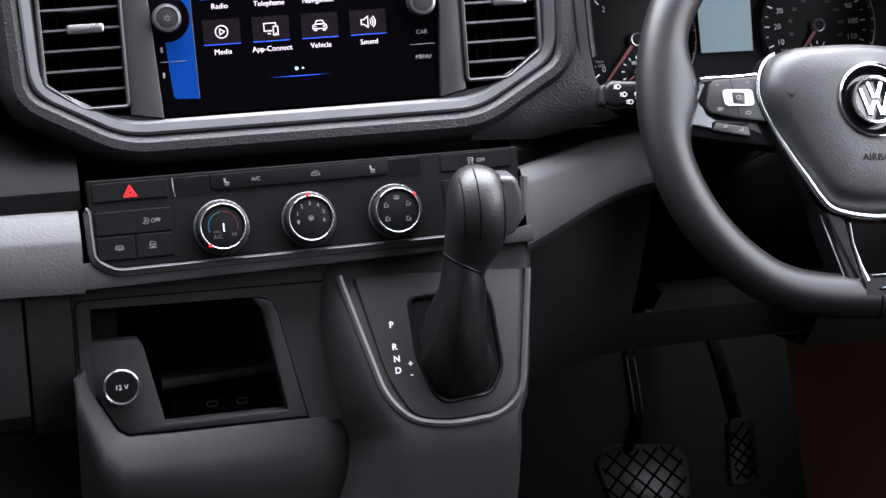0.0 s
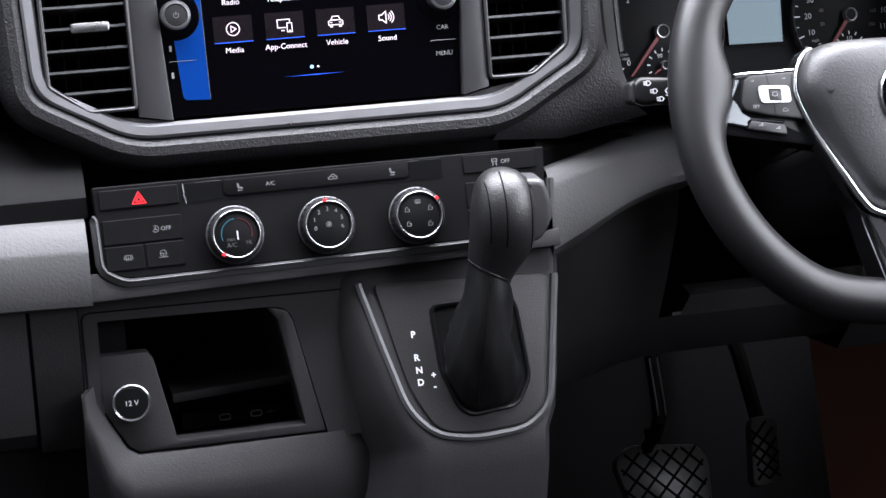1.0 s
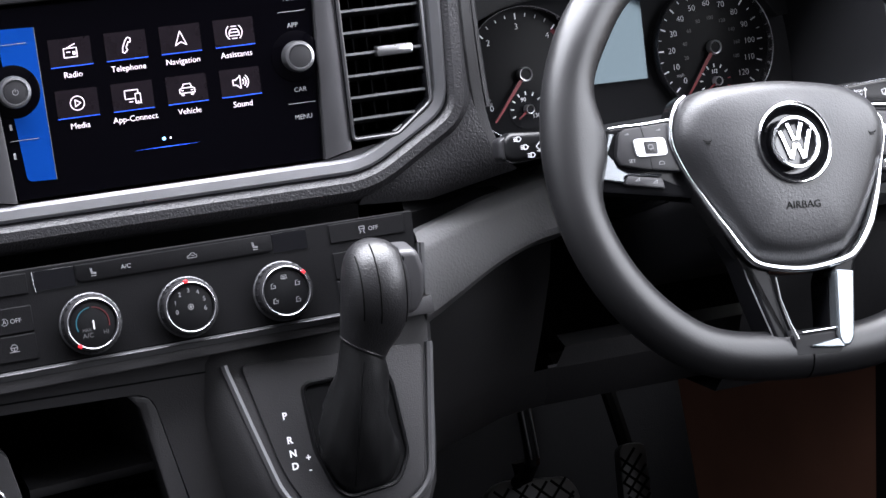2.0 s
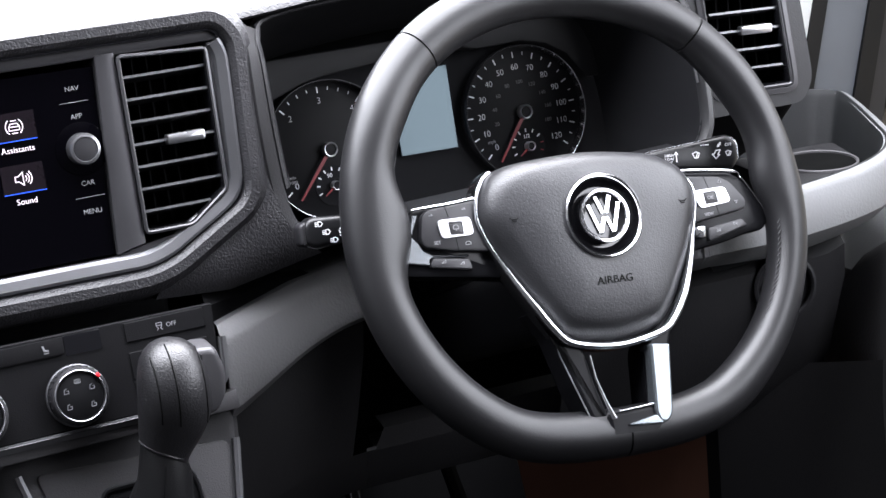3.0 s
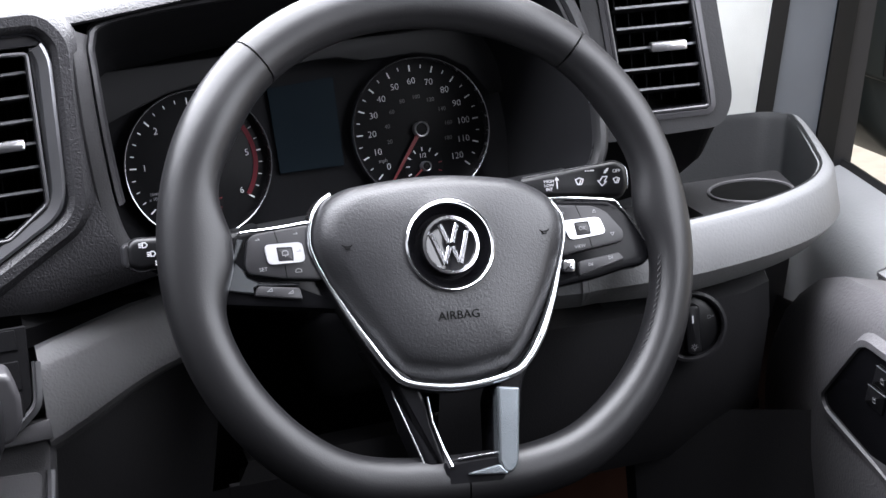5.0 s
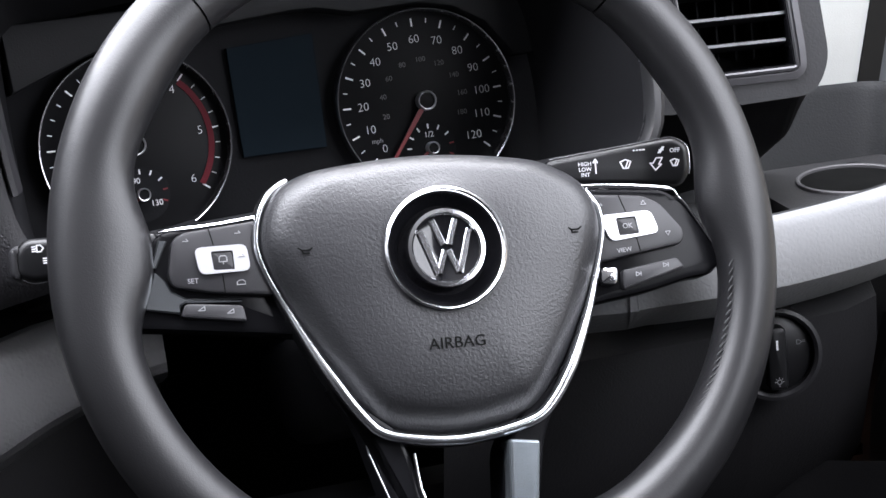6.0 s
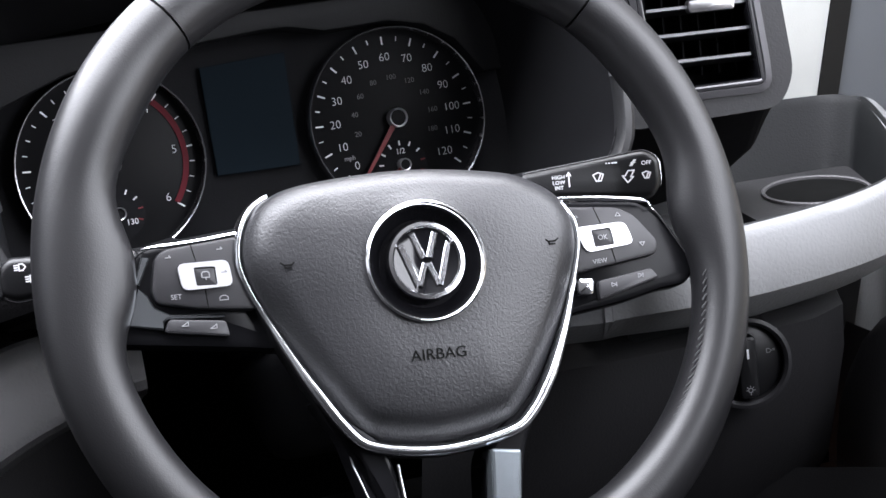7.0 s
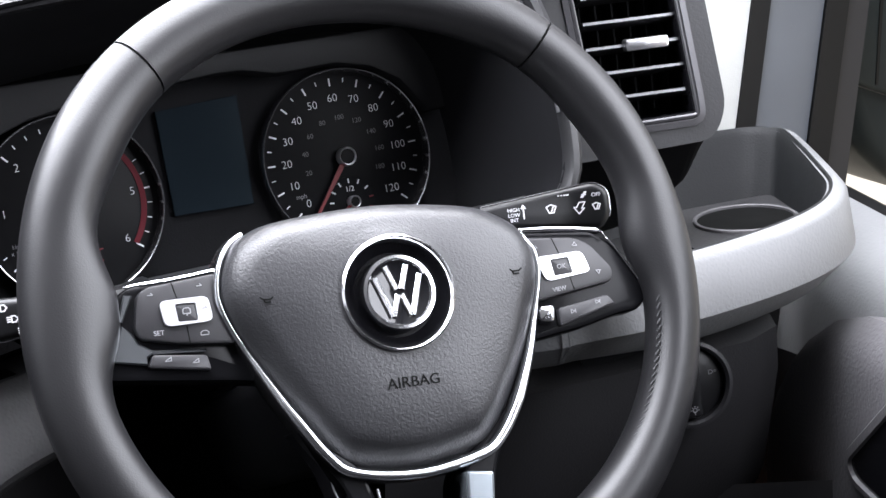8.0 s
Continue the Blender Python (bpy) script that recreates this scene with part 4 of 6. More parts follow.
for s, shape in SIDE.items():
    bm = bmesh.new()
    slab(bm, rounded(shape["spoke"], 0.005, 4), -0.032, -0.016, 0.003)
    spoke = part("spoke", bm, LEG_BLACK, wheel, "gloss black spoke")
    # Left side only: silver colour stands for light mirrored by the gloss spoke.
    if s < 0:
        bm = bmesh.new()
        slab(bm, [(-0.1470, -0.0190), (-0.1300, -0.0225), (-0.1292, -0.0185), (-0.1268, -0.0170), (-0.0990, -0.0188), (-0.0990, -0.0172), (-0.1260, -0.0150), (-0.1330, -0.0110), (-0.1358, -0.0050), (-0.1410, -0.0005)], -0.02, -0.0130, 0.001, 1)
        slab(bm, [(-0.1420, 0.0020), (-0.1396, 0.0006), (-0.1330, 0.0140), (-0.1372, 0.0150)], -0.02, -0.0132, 0.0008, 1)
        finish(bm, "spoke_trim", MIRRORED_SILVER, spoke, "spoke trim plate with mirrored light in its silver colour", angle=12)
    bm = bmesh.new()
    pts = [tuple(p) for p in spline(shape["line"], 4)]
    tube(bm, [(u, v, -0.0125 - (0.003 if abs(u) > 0.135 else 0)) for u, v in pts], [0.0013 if abs(u) < 0.130 else 0.0006 for u, v in pts], 8)
    part("upper_line", bm, CHROME, spoke, "bright chrome line")
    bm = bmesh.new()
    slab(bm, rounded(shape["pod"], 0.0035, 4), -0.02, -0.0105, 0.0015)
    pod = part("key_pod", bm, BUTTON, wheel, "dark grey key pod")
    bm = bmesh.new()
    strokes(bm, shape["joints"], 0.0005, -0.0106)
    part("key_joint", bm, INK, pod)
    bm = bmesh.new()
    frame_slab(bm, rounded(shape["frame"], 0.0035, 3), rounded(shape["square"], 0.001, 3), -0.012, -0.0088)
    part("key_frame", bm, KEY_SILVER, pod, "silver key frame")
    bm = bmesh.new()
    slab(bm, rounded(shape["square"], 0.0012, 3), -0.012, -0.0094, 0.0008)
    part("square_key", bm, BUTTON, pod)
    if s > 0:
        writing("OK", 0.0038, pod, 0.1040, 0.0031, -0.0092, PALE, "caption")
        writing("VIEW", 0.0034, pod, 0.1010, -0.0092, -0.0103, PALE, "caption", turn=4)
    else:
        writing("SET", 0.0036, pod, -0.1225, -0.0072, -0.0103, PALE, "caption")
        bm = bmesh.new()
        strokes(bm, [[(-2.4, -1.6), (-2.4, 1), (-1.4, 2), (1.4, 2), (2.4, 1), (2.4, -1.6), (-2.4, -1.6)], [(0, -1.6), (0, -3)]], 0.0005, -0.0093, -0.1070, 0.0025, 0.0008)
        part("mark", bm, PALE, pod)
    marks = (((-0.1245, 0.0128), "tick", -0.0103), ((-0.0985, 0.0150), "tick", -0.0103), ((-0.0990, -0.0098), "car", -0.0103), ((-0.0978, 0.0030), "tick", -0.0087)) if s < 0 else \
            (((0.0905, 0.0150), "tick", -0.0103), ((0.1145, 0.0148), "up", -0.0103), ((0.1260, -0.0020), "down", -0.0103), ((0.1150, 0.0045), "tick", -0.0087))
    for (mu, mv), kind, md in marks:
        bm = bmesh.new()
        strokes(bm, {"tick": [[(-1.6, 0), (1.6, 0)], [(0.6, 1.2), (1.6, 0)]], "car": [[(-2.4, -1), (-2.4, 0.6), (-1, 1.6), (1, 1.6), (2.4, 0.6), (2.4, -1), (-2.4, -1)]],
                     "up": [[(-1.6, -1), (0, 1.4), (1.6, -1), (-1.6, -1)]], "down": [[(-1.6, 1), (0, -1.4), (1.6, 1), (-1.6, 1)]]}[kind], 0.0004, md, mu, mv, 0.00085)
        part("mark", bm, PALE, pod)
    bm = bmesh.new()
    slab(bm, rounded(shape["rocker"], 0.002, 3), -0.024, -0.0122, 0.0012)
    rocker = part("rocker_key", bm, BUTTON, wheel, "dark grey rocker key")
    for mu, mv in (((-0.1195, -0.0208), (-0.1055, -0.0232)) if s < 0 else ((0.1075, -0.0220), (0.1230, -0.0184))):
        bm = bmesh.new()
        strokes(bm, [[(-1.8, -1), (1.8, -1), (1.8, 1.2), (-1.8, -1)]] if s < 0 else [[(-1.4, -1.2), (1.2, 0), (-1.4, 1.2), (-1.4, -1.2)], [(1.6, -1.2), (1.6, 1.2)]], 0.0004, -0.0120, mu, mv, 0.0009)
        part("mark", bm, PALE, rocker)
    if s > 0:
        bm = bmesh.new()
        slab(bm, rounded([(0.0858, -0.0262), (0.0955, -0.0272), (0.0972, -0.0172), (0.0870, -0.0166)], 0.003, 3), -0.024, -0.0100, 0.003)
        part("roller", bm, CHROME, wheel, "chrome roller")
# lower spoke: two black legs with a silver loop between them
bm = bmesh.new()
slab(bm, rounded([(-0.062, -0.064), (-0.030, -0.090), (-0.0255, -0.104), (-0.0235, -0.1194), (-0.0175, -0.1420), (-0.012, -0.1635), (-0.0220, -0.1600), (-0.0305, -0.1475), (-0.0388, -0.1228), (-0.0484, -0.0862)], 0.005, 4), -0.03, -0.001, 0.003, 3)
slab(bm, rounded([(0.062, -0.064), (0.0440, -0.100), (0.0335, -0.150), (0.0240, -0.1620), (0.0150, -0.160), (0.0185, -0.1400), (0.0215, -0.104), (0.030, -0.090)], 0.006, 4), -0.03, -0.002, 0.003, 3)
slab(bm, rounded([(-0.0195, -0.1462), (0.0190, -0.1440), (0.0270, -0.1550), (0.0215, -0.1650), (-0.0195, -0.1640)], 0.004, 3), -0.025, 0.0040, 0.003)
lower = finish(bm, "lower_spoke", LEG_BLACK, wheel, "gloss black twin lower spoke", angle=12)
bm = bmesh.new()
slab(bm, rounded([(0.0225, -0.1003), (0.0190, -0.1360), (0.0175, -0.1500), (0.0200, -0.1575), (0.0268, -0.1580), (0.0312, -0.1520), (0.0382, -0.1024)], [0.002, 0.002, 0.002, 0.003, 0.005, 0.005, 0.002], 4), -0.01, 0.0075, 0.0016, 2)
slab(bm, rounded([(0.0176, -0.1515), (-0.0044, -0.1552), (-0.0040, -0.1568), (0.0240, -0.1588)], [0.002, 0.0005, 0.0005, 0.002], 3), -0.01, 0.0073, 0.0010, 2)
finish(bm, "spoke_blade", BLADE, lower, "satin chrome blade", angle=12)
bm = bmesh.new()
tube(bm, [(-0.0249, -0.1024, 0.0015), (-0.0238, -0.1190, 0.0020), (-0.0188, -0.1378, 0.0030), (-0.0150, -0.1500, 0.0042)], [0.0008, 0.0010, 0.0012, 0.0020], 8)
part("spoke_line", bm, CHROME, lower, "thin chrome line")
bm = bmesh.new()
tube(bm, [(-0.0100, -0.1452, 0.0040), (0.0180, -0.1436, 0.0042)], 0.0008, 8)
part("spoke_line", bm, CHROME, lower, "thin chrome line")
bm = bmesh.new()
tube(bm, [(-0.0484, -0.0862, -0.003), (-0.0466, -0.1001, -0.002), (-0.0388, -0.1228, -0.0025), (-0.0305, -0.1475, -0.0025)], 0.0005, 8)
part("spoke_line", bm, CHROME_SOFT, lower, "thin chrome line")
bm = bmesh.new()
lathe(bm, [(0.040, -0.075), (0.043, -0.045), (0.046, -0.030), (0.044, -0.022)], 40, Matrix.Translation((0, -0.010, 0)))
part("hub_back", bm, BLACK, wheel)

# column cowl and stalks
COLUMN = plane(0.4828, -0.2794, 0.8196, 24, 0.87, 0)
cowl = thing("steering_column_cowl", COLUMN, "black moulded steering column cowl behind the wheel", "column cowl")
for name, pts in (("upper_shell", [(-0.066, -0.019), (0.066, -0.019), (0.058, 0.033), (-0.058, 0.033)]), ("lower_shell", [(-0.052, -0.082), (0.052, -0.082), (0.066, -0.021), (-0.066, -0.021)])):
    bm = bmesh.new()
    loft(bm, [[(x * w, y, d) for x, y in rounded(pts, 0.014, 4)] for w, d in ((0.86, -0.040), (0.97, -0.044), (1.0, -0.052), (1.05, -0.10), (1.12, -0.20))], wrap=True, caps=True)
    part(name, bm, BLACK, cowl)
bm = bmesh.new()
slab(bm, rect(-0.064, -0.0225, 0.064, -0.0175), -0.19, -0.048)
part("shell_joint", bm, VOID, cowl)
bm = bmesh.new()
lathe(bm, [(0.014, -0.052), (0.014, -0.041), (0.011, -0.039), (0.009, -0.044)], 24, Matrix.Translation((0.034, -0.045, 0)))
part("ignition_lock", bm, DARK, cowl, "dark ignition lock barrel")


def stalk(name, m, length, label, marks, fat=1.0):
    ob = thing(name, m, label, "stalk")
    bm = bmesh.new()
    tube(bm, [(-0.020, -0.006, -0.060), (-0.004, -0.003, -0.016), (0.012, -0.002, -0.006)], [0.006, 0.006, 0.005], 10)
    part("stem", bm, BLACK, ob)
    bm = bmesh.new()
    out = rounded([(0.0, -0.0090 * fat), (length - 0.006, -0.0150 * fat), (length, -0.0075 * fat), (length, 0.0080 * fat), (length - 0.008, 0.0135 * fat), (0.0, 0.0050 * fat)], [0.004, 0.008, 0.008, 0.008, 0.008, 0.004], 5)
    slab(bm, out, -0.013, 0.004, 0.0045, 4)
    paddle = part("paddle", bm, BLACK, ob)
    bm = bmesh.new()
    tube(bm, [(u, v, 0.0012) for u, v in out[14:32]], 0.0005, 6)
    part("paddle_edge", bm, TRIM_BRIGHT, ob, "thin chrome edge")
    for lines, u, v, s in marks:
        bm = bmesh.new()
        strokes(bm, lines, 0.0007, 0.0041, u, v, s)
        part("mark", bm, WHITE, paddle)
    return ob, paddle


WIPE = [[(-3, 1), (0, 2.2), (3, 1), (1.4, -2.6), (-1.4, -2.6), (-3, 1)], [(0, -2), (1.6, 1.4)]]
ARROW = [[(-3, -2.4), (-1, 0.6), (-2.4, 0.6), (0.6, 3.2), (3, -0.2), (1.6, 0), (0, -2.4), (-3, -2.4)]]
right_stalk, paddle = stalk("wiper_stalk", plane(0.5665, -0.207, 0.8305, 18, -8, 2.5), 0.082, "black wiper stalk with white symbols and chrome edge", [
    (WIPE, 0.0450, 0.0, 0.0010), ([[(-x, -y) for x, y in line] for line in ARROW], 0.0625, -0.001, 0.0012), (WIPE, 0.0730, -0.001, 0.0008), ([[(-1, -1.6), (1.6, 1.6)], [(0, -1.6), (2.4, 1.6)], [(-0.4, 0), (2, 0)]], 0.0650, 0.0062, 0.0010),
    ([[(0, -3.2), (0, 3)], [(-1, 1.8), (0, 3.4), (1, 1.8)]], 0.0280, -0.0005, 0.0012),
    ([[(0, 0), (0.5, 0)], [(1.6, 0), (2.2, 0)], [(3.2, 0), (4.0, 0)], [(4.6, 0), (5.8, 0)]], 0.050, 0.0070, 0.0011)])
for word, v in (("HIGH", 0.0012), ("LOW", -0.0018), ("INT", -0.0048)):
    writing(word, 0.0031, paddle, 0.0220, v, 0.0042, WHITE, "caption")
writing("OFF", 0.0034, paddle, 0.0735, 0.0055, 0.0042, WHITE, "caption")
LAMP = [[(-1, -1.4), (-1, 1.4), (0.6, 1.4), (1.8, 0), (0.6, -1.4), (-1, -1.4)], [(-3, 1), (-1.6, 1)], [(-3, 0), (-1.6, 0)], [(-3, -1), (-1.6, -1)]]
left_stalk, paddle = stalk("indicator_stalk", plane(0.348, -0.220, 0.825, 15, -6, 0) @ Matrix.Rotation(math.pi, 4, "Z"), 0.074, "black indicator stalk with white lamp symbols", [
    ([[(-q[0], -q[1]) for q in line] for line in LAMP], 0.061 - 0.005 * k, -0.0068 + 0.0066 * k, 0.0012) for k in range(3)] + [
    ([[(-2, -3), (1, 0), (-1, 3)], [(-1, 1.4), (-1, 3), (0.6, 2.6)]], 0.046, 0.0, 0.0014)], 0.84)
bm = bmesh.new()
slab(bm, rounded([(0.070, -0.0105), (0.077, -0.0080), (0.0775, 0.0070), (0.071, 0.0102)], 0.003, 3), -0.014, 0.0035, 0.004, 3)
part("end_cap", bm, BUTTON, left_stalk, "dark grey end cap")


# ---- instrument cluster ----
CLUSTER = plane(0.4515, -0.0491, 0.8435, 13.2, 1.93, -0.23)
cluster = thing("instrument_cluster", CLUSTER, "black instrument cluster with two chrome-ringed round dials", "instrument cluster")
bm = bmesh.new()
slab(bm, rounded([(-0.165, -0.085), (0.20, -0.085), (0.20, 0.075), (-0.165, 0.075)], 0.012, 4), -0.03, -0.004)
part("backplate", bm, FELT, cluster)
bm = bmesh.new()
top = [(-0.160, 0.040), (-0.1345, 0.0488), (-0.110, 0.0570), (-0.0892, 0.0602), (-0.0498, 0.0625), (0.0111, 0.0660), (0.028, 0.0655), (0.0507, 0.0600), (0.065, 0.0600), (0.092, 0.0605), (0.115, 0.055), (0.134, 0.043), (0.150, 0.020), (0.165, 0.020), (0.165, 0.078), (-0.160, 0.080)]
slab(bm, top, -0.01, 0.018, 0.002)
part("upper_fascia", bm, FASCIA, cluster, "dark grey upper fascia")


def dial(u, count, step, texts, num_r, minor, label, name):
    c = Matrix.Translation((u, 0, 0))
    bm = bmesh.new()
    lathe(bm, [(0.0575, -0.006), (0.0575, -0.002), (0.0565, -0.0015)], 72, c)
    face = part(name, bm, DIAL, cluster, label)
    bm = bmesh.new()
    hoop(bm, circle(u, 0, 0.0572, 80), [(0.0012, -0.004), (0.0011, 0.0072), (0.0005, 0.0084), (-0.0002, 0.0080), (-0.0008, 0.0040), (-0.0012, -0.002)])
    part("dial_ring", bm, TRIM_BRIGHT, face, "chrome dial ring")
    for k in range(count * minor + 1):
        a = math.pi / 2 - step * (k / minor - count / 2)
        big = k % minor == 0
        r0, r1 = (0.0475, 0.0520) if big else (0.0495, 0.0520)
        w = 0.0010 if big else 0.0006
        p, q = Vector((math.cos(a), math.sin(a))) * r0, Vector((math.cos(a), math.sin(a))) * r1
        bm = bmesh.new()
        strokes(bm, [[(p.x, p.y), (q.x, q.y)]], w, -0.0014, u, 0)
        part("tick", bm, WHITE, face)
    for k, text in enumerate(texts):
        a = math.pi / 2 - step * (k - count / 2)
        writing(text, 0.0074, face, u + num_r * math.cos(a), num_r * math.sin(a), -0.0013, WHITE, "numeral", bold=-0.00016)
    return face


def needle(face, u, v, a, length, r, mat=RED, width=0.0016):
    bm = bmesh.new()
    d = Vector((math.cos(radians(a)), math.sin(radians(a))))
    n = Vector((-d.y, d.x))
    slab(bm, [(u + q.x, v + q.y) for q in (d * r - n * width, d * length - n * width * 0.45, d * length + n * width * 0.45, d * r + n * width)], 0.003, 0.0042)
    part("needle", bm, mat, face, "red needle")
    bm = bmesh.new()
    hoop(bm, circle(u, v, r * 0.88, 36), [(r * 0.12, 0.0), (r * 0.12, 0.0058), (r * 0.04, 0.0066), (-r * 0.06, 0.0064), (-r * 0.10, 0.0)])
    cap = part("needle_cap", bm, TRIM, face, "chrome needle hub")
    bm = bmesh.new()
    lathe(bm, [(r * 0.84, 0.0), (r * 0.82, 0.0050), (r * 0.2, 0.0052)], 24, Matrix.Translation((u, v, 0)))
    part("cap_face", bm, DIAL, cap)


U = 0.0918
speedo = dial(U, 12, 0.5734 * 2 / 3, [str(10 * k) for k in range(13)], 0.0392, 2, "black speedometer with white numerals", "speedometer")
tacho = dial(-U, 6, 0.745, [str(k) for k in range(7)], 0.0408, 4, "black rev counter with red sector", "rev_counter")
for k in range(1, 10):
    a = math.pi / 2 - 0.382 * (k * 20 / 1.6093 / 10 - 6)
    writing(str(20 * k), 0.0046, speedo, U + 0.0262 * math.cos(a), 0.0262 * math.sin(a), -0.0013, FAINT, "inner_numeral")
writing("mph", 0.0042, speedo, U - 0.0335, -0.0205, -0.0013, PALE, "caption")
writing("1/min", 0.0036, tacho, -U - 0.036, -0.0175, -0.0013, PALE, "caption")
writing("x 1000", 0.0036, tacho, -U - 0.036, -0.0215, -0.0013, PALE, "caption")
needle(speedo, U + 0.0005, 0.0, 232, 0.049, 0.0062)
needle(tacho, -U, 0.0, 229, 0.049, 0.0062)
bm = bmesh.new()
pts = [(p[0] - U, p[1]) for p in arc(0, 0, 0.0468, 47, -38, 24)]
hoop(bm, pts, [(0.0018, -0.0014), (0.0018, -0.0010), (-0.0018, -0.0010), (-0.0018, -0.0014)], closed=False)
part("red_sector", bm, DARK_RED, tacho, "dark red sector")
for face, u, words in ((speedo, U, (("1/2", 0.0, 0.0105),)), (tacho, -U, (("90", -0.003, 0.0105), ("130", 0.0085, -0.0075)))):
    v = -0.0300
    bm = bmesh.new()
    lathe(bm, [(0.0168, -0.002), (0.0168, -0.0009), (0.0160, -0.0008)], 40, Matrix.Translation((u, v, 0)))
    sub = part("sub_dial", bm, FELT, face, "small black sub-dial")
    for k in range(9):
        a = math.pi / 2 - radians(28) * (k - 4)
        p, q = Vector((math.cos(a), math.sin(a))) * 0.0128, Vector((math.cos(a), math.sin(a))) * 0.0152
        bm = bmesh.new()
        strokes(bm, [[(p.x, p.y), (q.x, q.y)]], 0.0010, -0.0006, u, v)
        part("tick", bm, WHITE if k < 7 else RED, sub)
    for word, du, dv in words:
        writing(word, 0.0050, sub, u + du * 0.9, v + dv * 0.82, -0.0006, WHITE, "numeral")
    needle(sub, u, v, 214, 0.0125, 0.0040, RED, 0.0009)
bm = bmesh.new()
slab(bm, [(-0.0275, -0.0175), (0.0255, -0.0190), (0.0275, 0.0520), (-0.0275, 0.0500)], -0.004, 0.000, 0.0005, 1)
part("centre_display", bm, LCD, cluster, "unlit blue-grey centre display")

# ---- dash top and instrument hood ----
HOOD_FRONT = [(0.36, -0.170, 0.806), (0.325, -0.172, 0.808), (0.300, -0.174, 0.812), (0.285, -0.175, 0.824), (0.277, -0.174, 0.850), (0.2725, -0.170, 0.90), (0.2715, -0.162, 0.948), (0.2740, -0.150, 0.967), (0.289, -0.140, 0.9775), (0.37, -0.1385, 0.9855),
              (0.46, -0.137, 0.989), (0.55, -0.139, 0.9860), (0.61, -0.150, 0.975), (0.632, -0.160, 0.94), (0.640, -0.175, 0.89), (0.636, -0.190, 0.845), (0.620, -0.195, 0.825)]
HOOD_BACK = [(0.36, -0.085, 0.772), (0.325, -0.085, 0.772), (0.305, -0.085, 0.774), (0.296, -0.085, 0.780), (0.290, -0.085, 0.82), (0.288, -0.070, 0.87), (0.290, -0.045, 0.905), (0.298, -0.038, 0.914), (0.32, -0.030, 0.920), (0.38, -0.025, 0.926),
             (0.46, -0.020, 0.928), (0.54, -0.020, 0.924), (0.585, -0.025, 0.915), (0.605, -0.035, 0.895), (0.612, -0.050, 0.865), (0.610, -0.070, 0.82), (0.600, -0.085, 0.775)]
front, back = spline(HOOD_FRONT, 4), spline(HOOD_BACK, 4)
hood = thing("instrument_hood", Matrix.Identity(4), "black hood shading the instrument cluster", "dashboard", kind="structure")
bm = bmesh.new()
loft(bm, [[f.lerp(b, t) for t in (0.02, 0.12, 0.4, 0.7, 1.0)] for f, b in zip(front, back)])
part("inner_shroud", bm, FELT, hood)
bm = bmesh.new()
side, groups = [], {True: [], False: []}
c = Vector((0.447, -0.15, 0.88))
for f, b in zip(front, back):
    o = (f - c)
    o.y = 0
    o.normalize()
    left = f.x < 0.295 and f.z < 0.972
    if left:
        side.append([f - o * 0.0005, f + o * 0.0005 + Vector((0, -0.0025, 0)), f + o * 0.003 + Vector((0, -0.0050, 0)), f + o * 0.0105 + Vector((0, -0.0075, 0)), f + o * 0.0125 + Vector((0, -0.0060, 0)), f + o * 0.0150 + Vector((0, 0.008, 0))])
    elif f.x > 0.58 or f.z < 0.83:
        low = f.z < 0.83
        groups[low].append([f.lerp(b, 0.04), f + o * 0.0005 + Vector((0, -0.003, 0)), f + o * 0.002 + Vector((0, -0.005, 0)), f + o * 0.006 + Vector((0, -0.005, 0)), f + o * 0.010 + Vector((0, 0.0 if not low else 0.004, 0)), f + o * 0.013 + Vector((0, 0.04, 0))])
for rows in (groups[True], groups[False]):
    if len(rows) > 1:
        loft(bm, rows)
part("hood_lip", bm, POD_FOAM, hood)
bm = bmesh.new()
loft(bm, side)
part("hood_cheek", bm, KNEE, hood, "smooth dark strip beside the instruments")
# recessed frame with a paler chamfer inside the hood opening
bm = bmesh.new()
strip = []
for f, b in zip(front[16:42], back[16:42]):
    o = f - c
    o.y = 0
    o.normalize()
    strip.append([f - o * 0.0020 + Vector((0, 0.016, 0)), f - o * 0.0022 + Vector((0, 0.005, 0)), f - o * 0.0030 + Vector((0, 0.004, 0)), f - o * 0.0058 + Vector((0, 0.005, 0)), f - o * 0.0088 + Vector((0, 0.011, 0)), f - o * 0.0092 + Vector((0, 0.020, 0))])
loft(bm, strip)
part("inner_frame", bm, BUTTON, hood, "thin stepped frame inside the hood")
# padded corner between the display surround and the hood
bm = bmesh.new()
loft(bm, [[Vector(q) for q in row] for row in (
    [(0.252, -0.178, 0.885), (0.259, -0.1795, 0.872), (0.266, -0.1790, 0.862)], [(0.240, -0.184, 0.850), (0.253, -0.186, 0.842), (0.270, -0.1830, 0.838)], [(0.205, -0.190, 0.820), (0.241, -0.192, 0.815), (0.281, -0.1845, 0.815)],
    [(0.170, -0.192, 0.802), (0.226, -0.194, 0.799), (0.292, -0.1825, 0.806)], [(0.165, -0.188, 0.791), (0.222, -0.190, 0.788), (0.300, -0.1800, 0.799)], [(0.165, -0.150, 0.787), (0.222, -0.150, 0.785), (0.304, -0.150, 0.795)])])
part("pad_corner", bm, DASH, hood)
bm = bmesh.new()
tube(bm, [f + (f - c).normalized() * -0.002 for f in front[48:58]], 0.0012, 6)
part("hood_trim", bm, CHROME_SOFT, hood, "thin satin line on the hood edge")
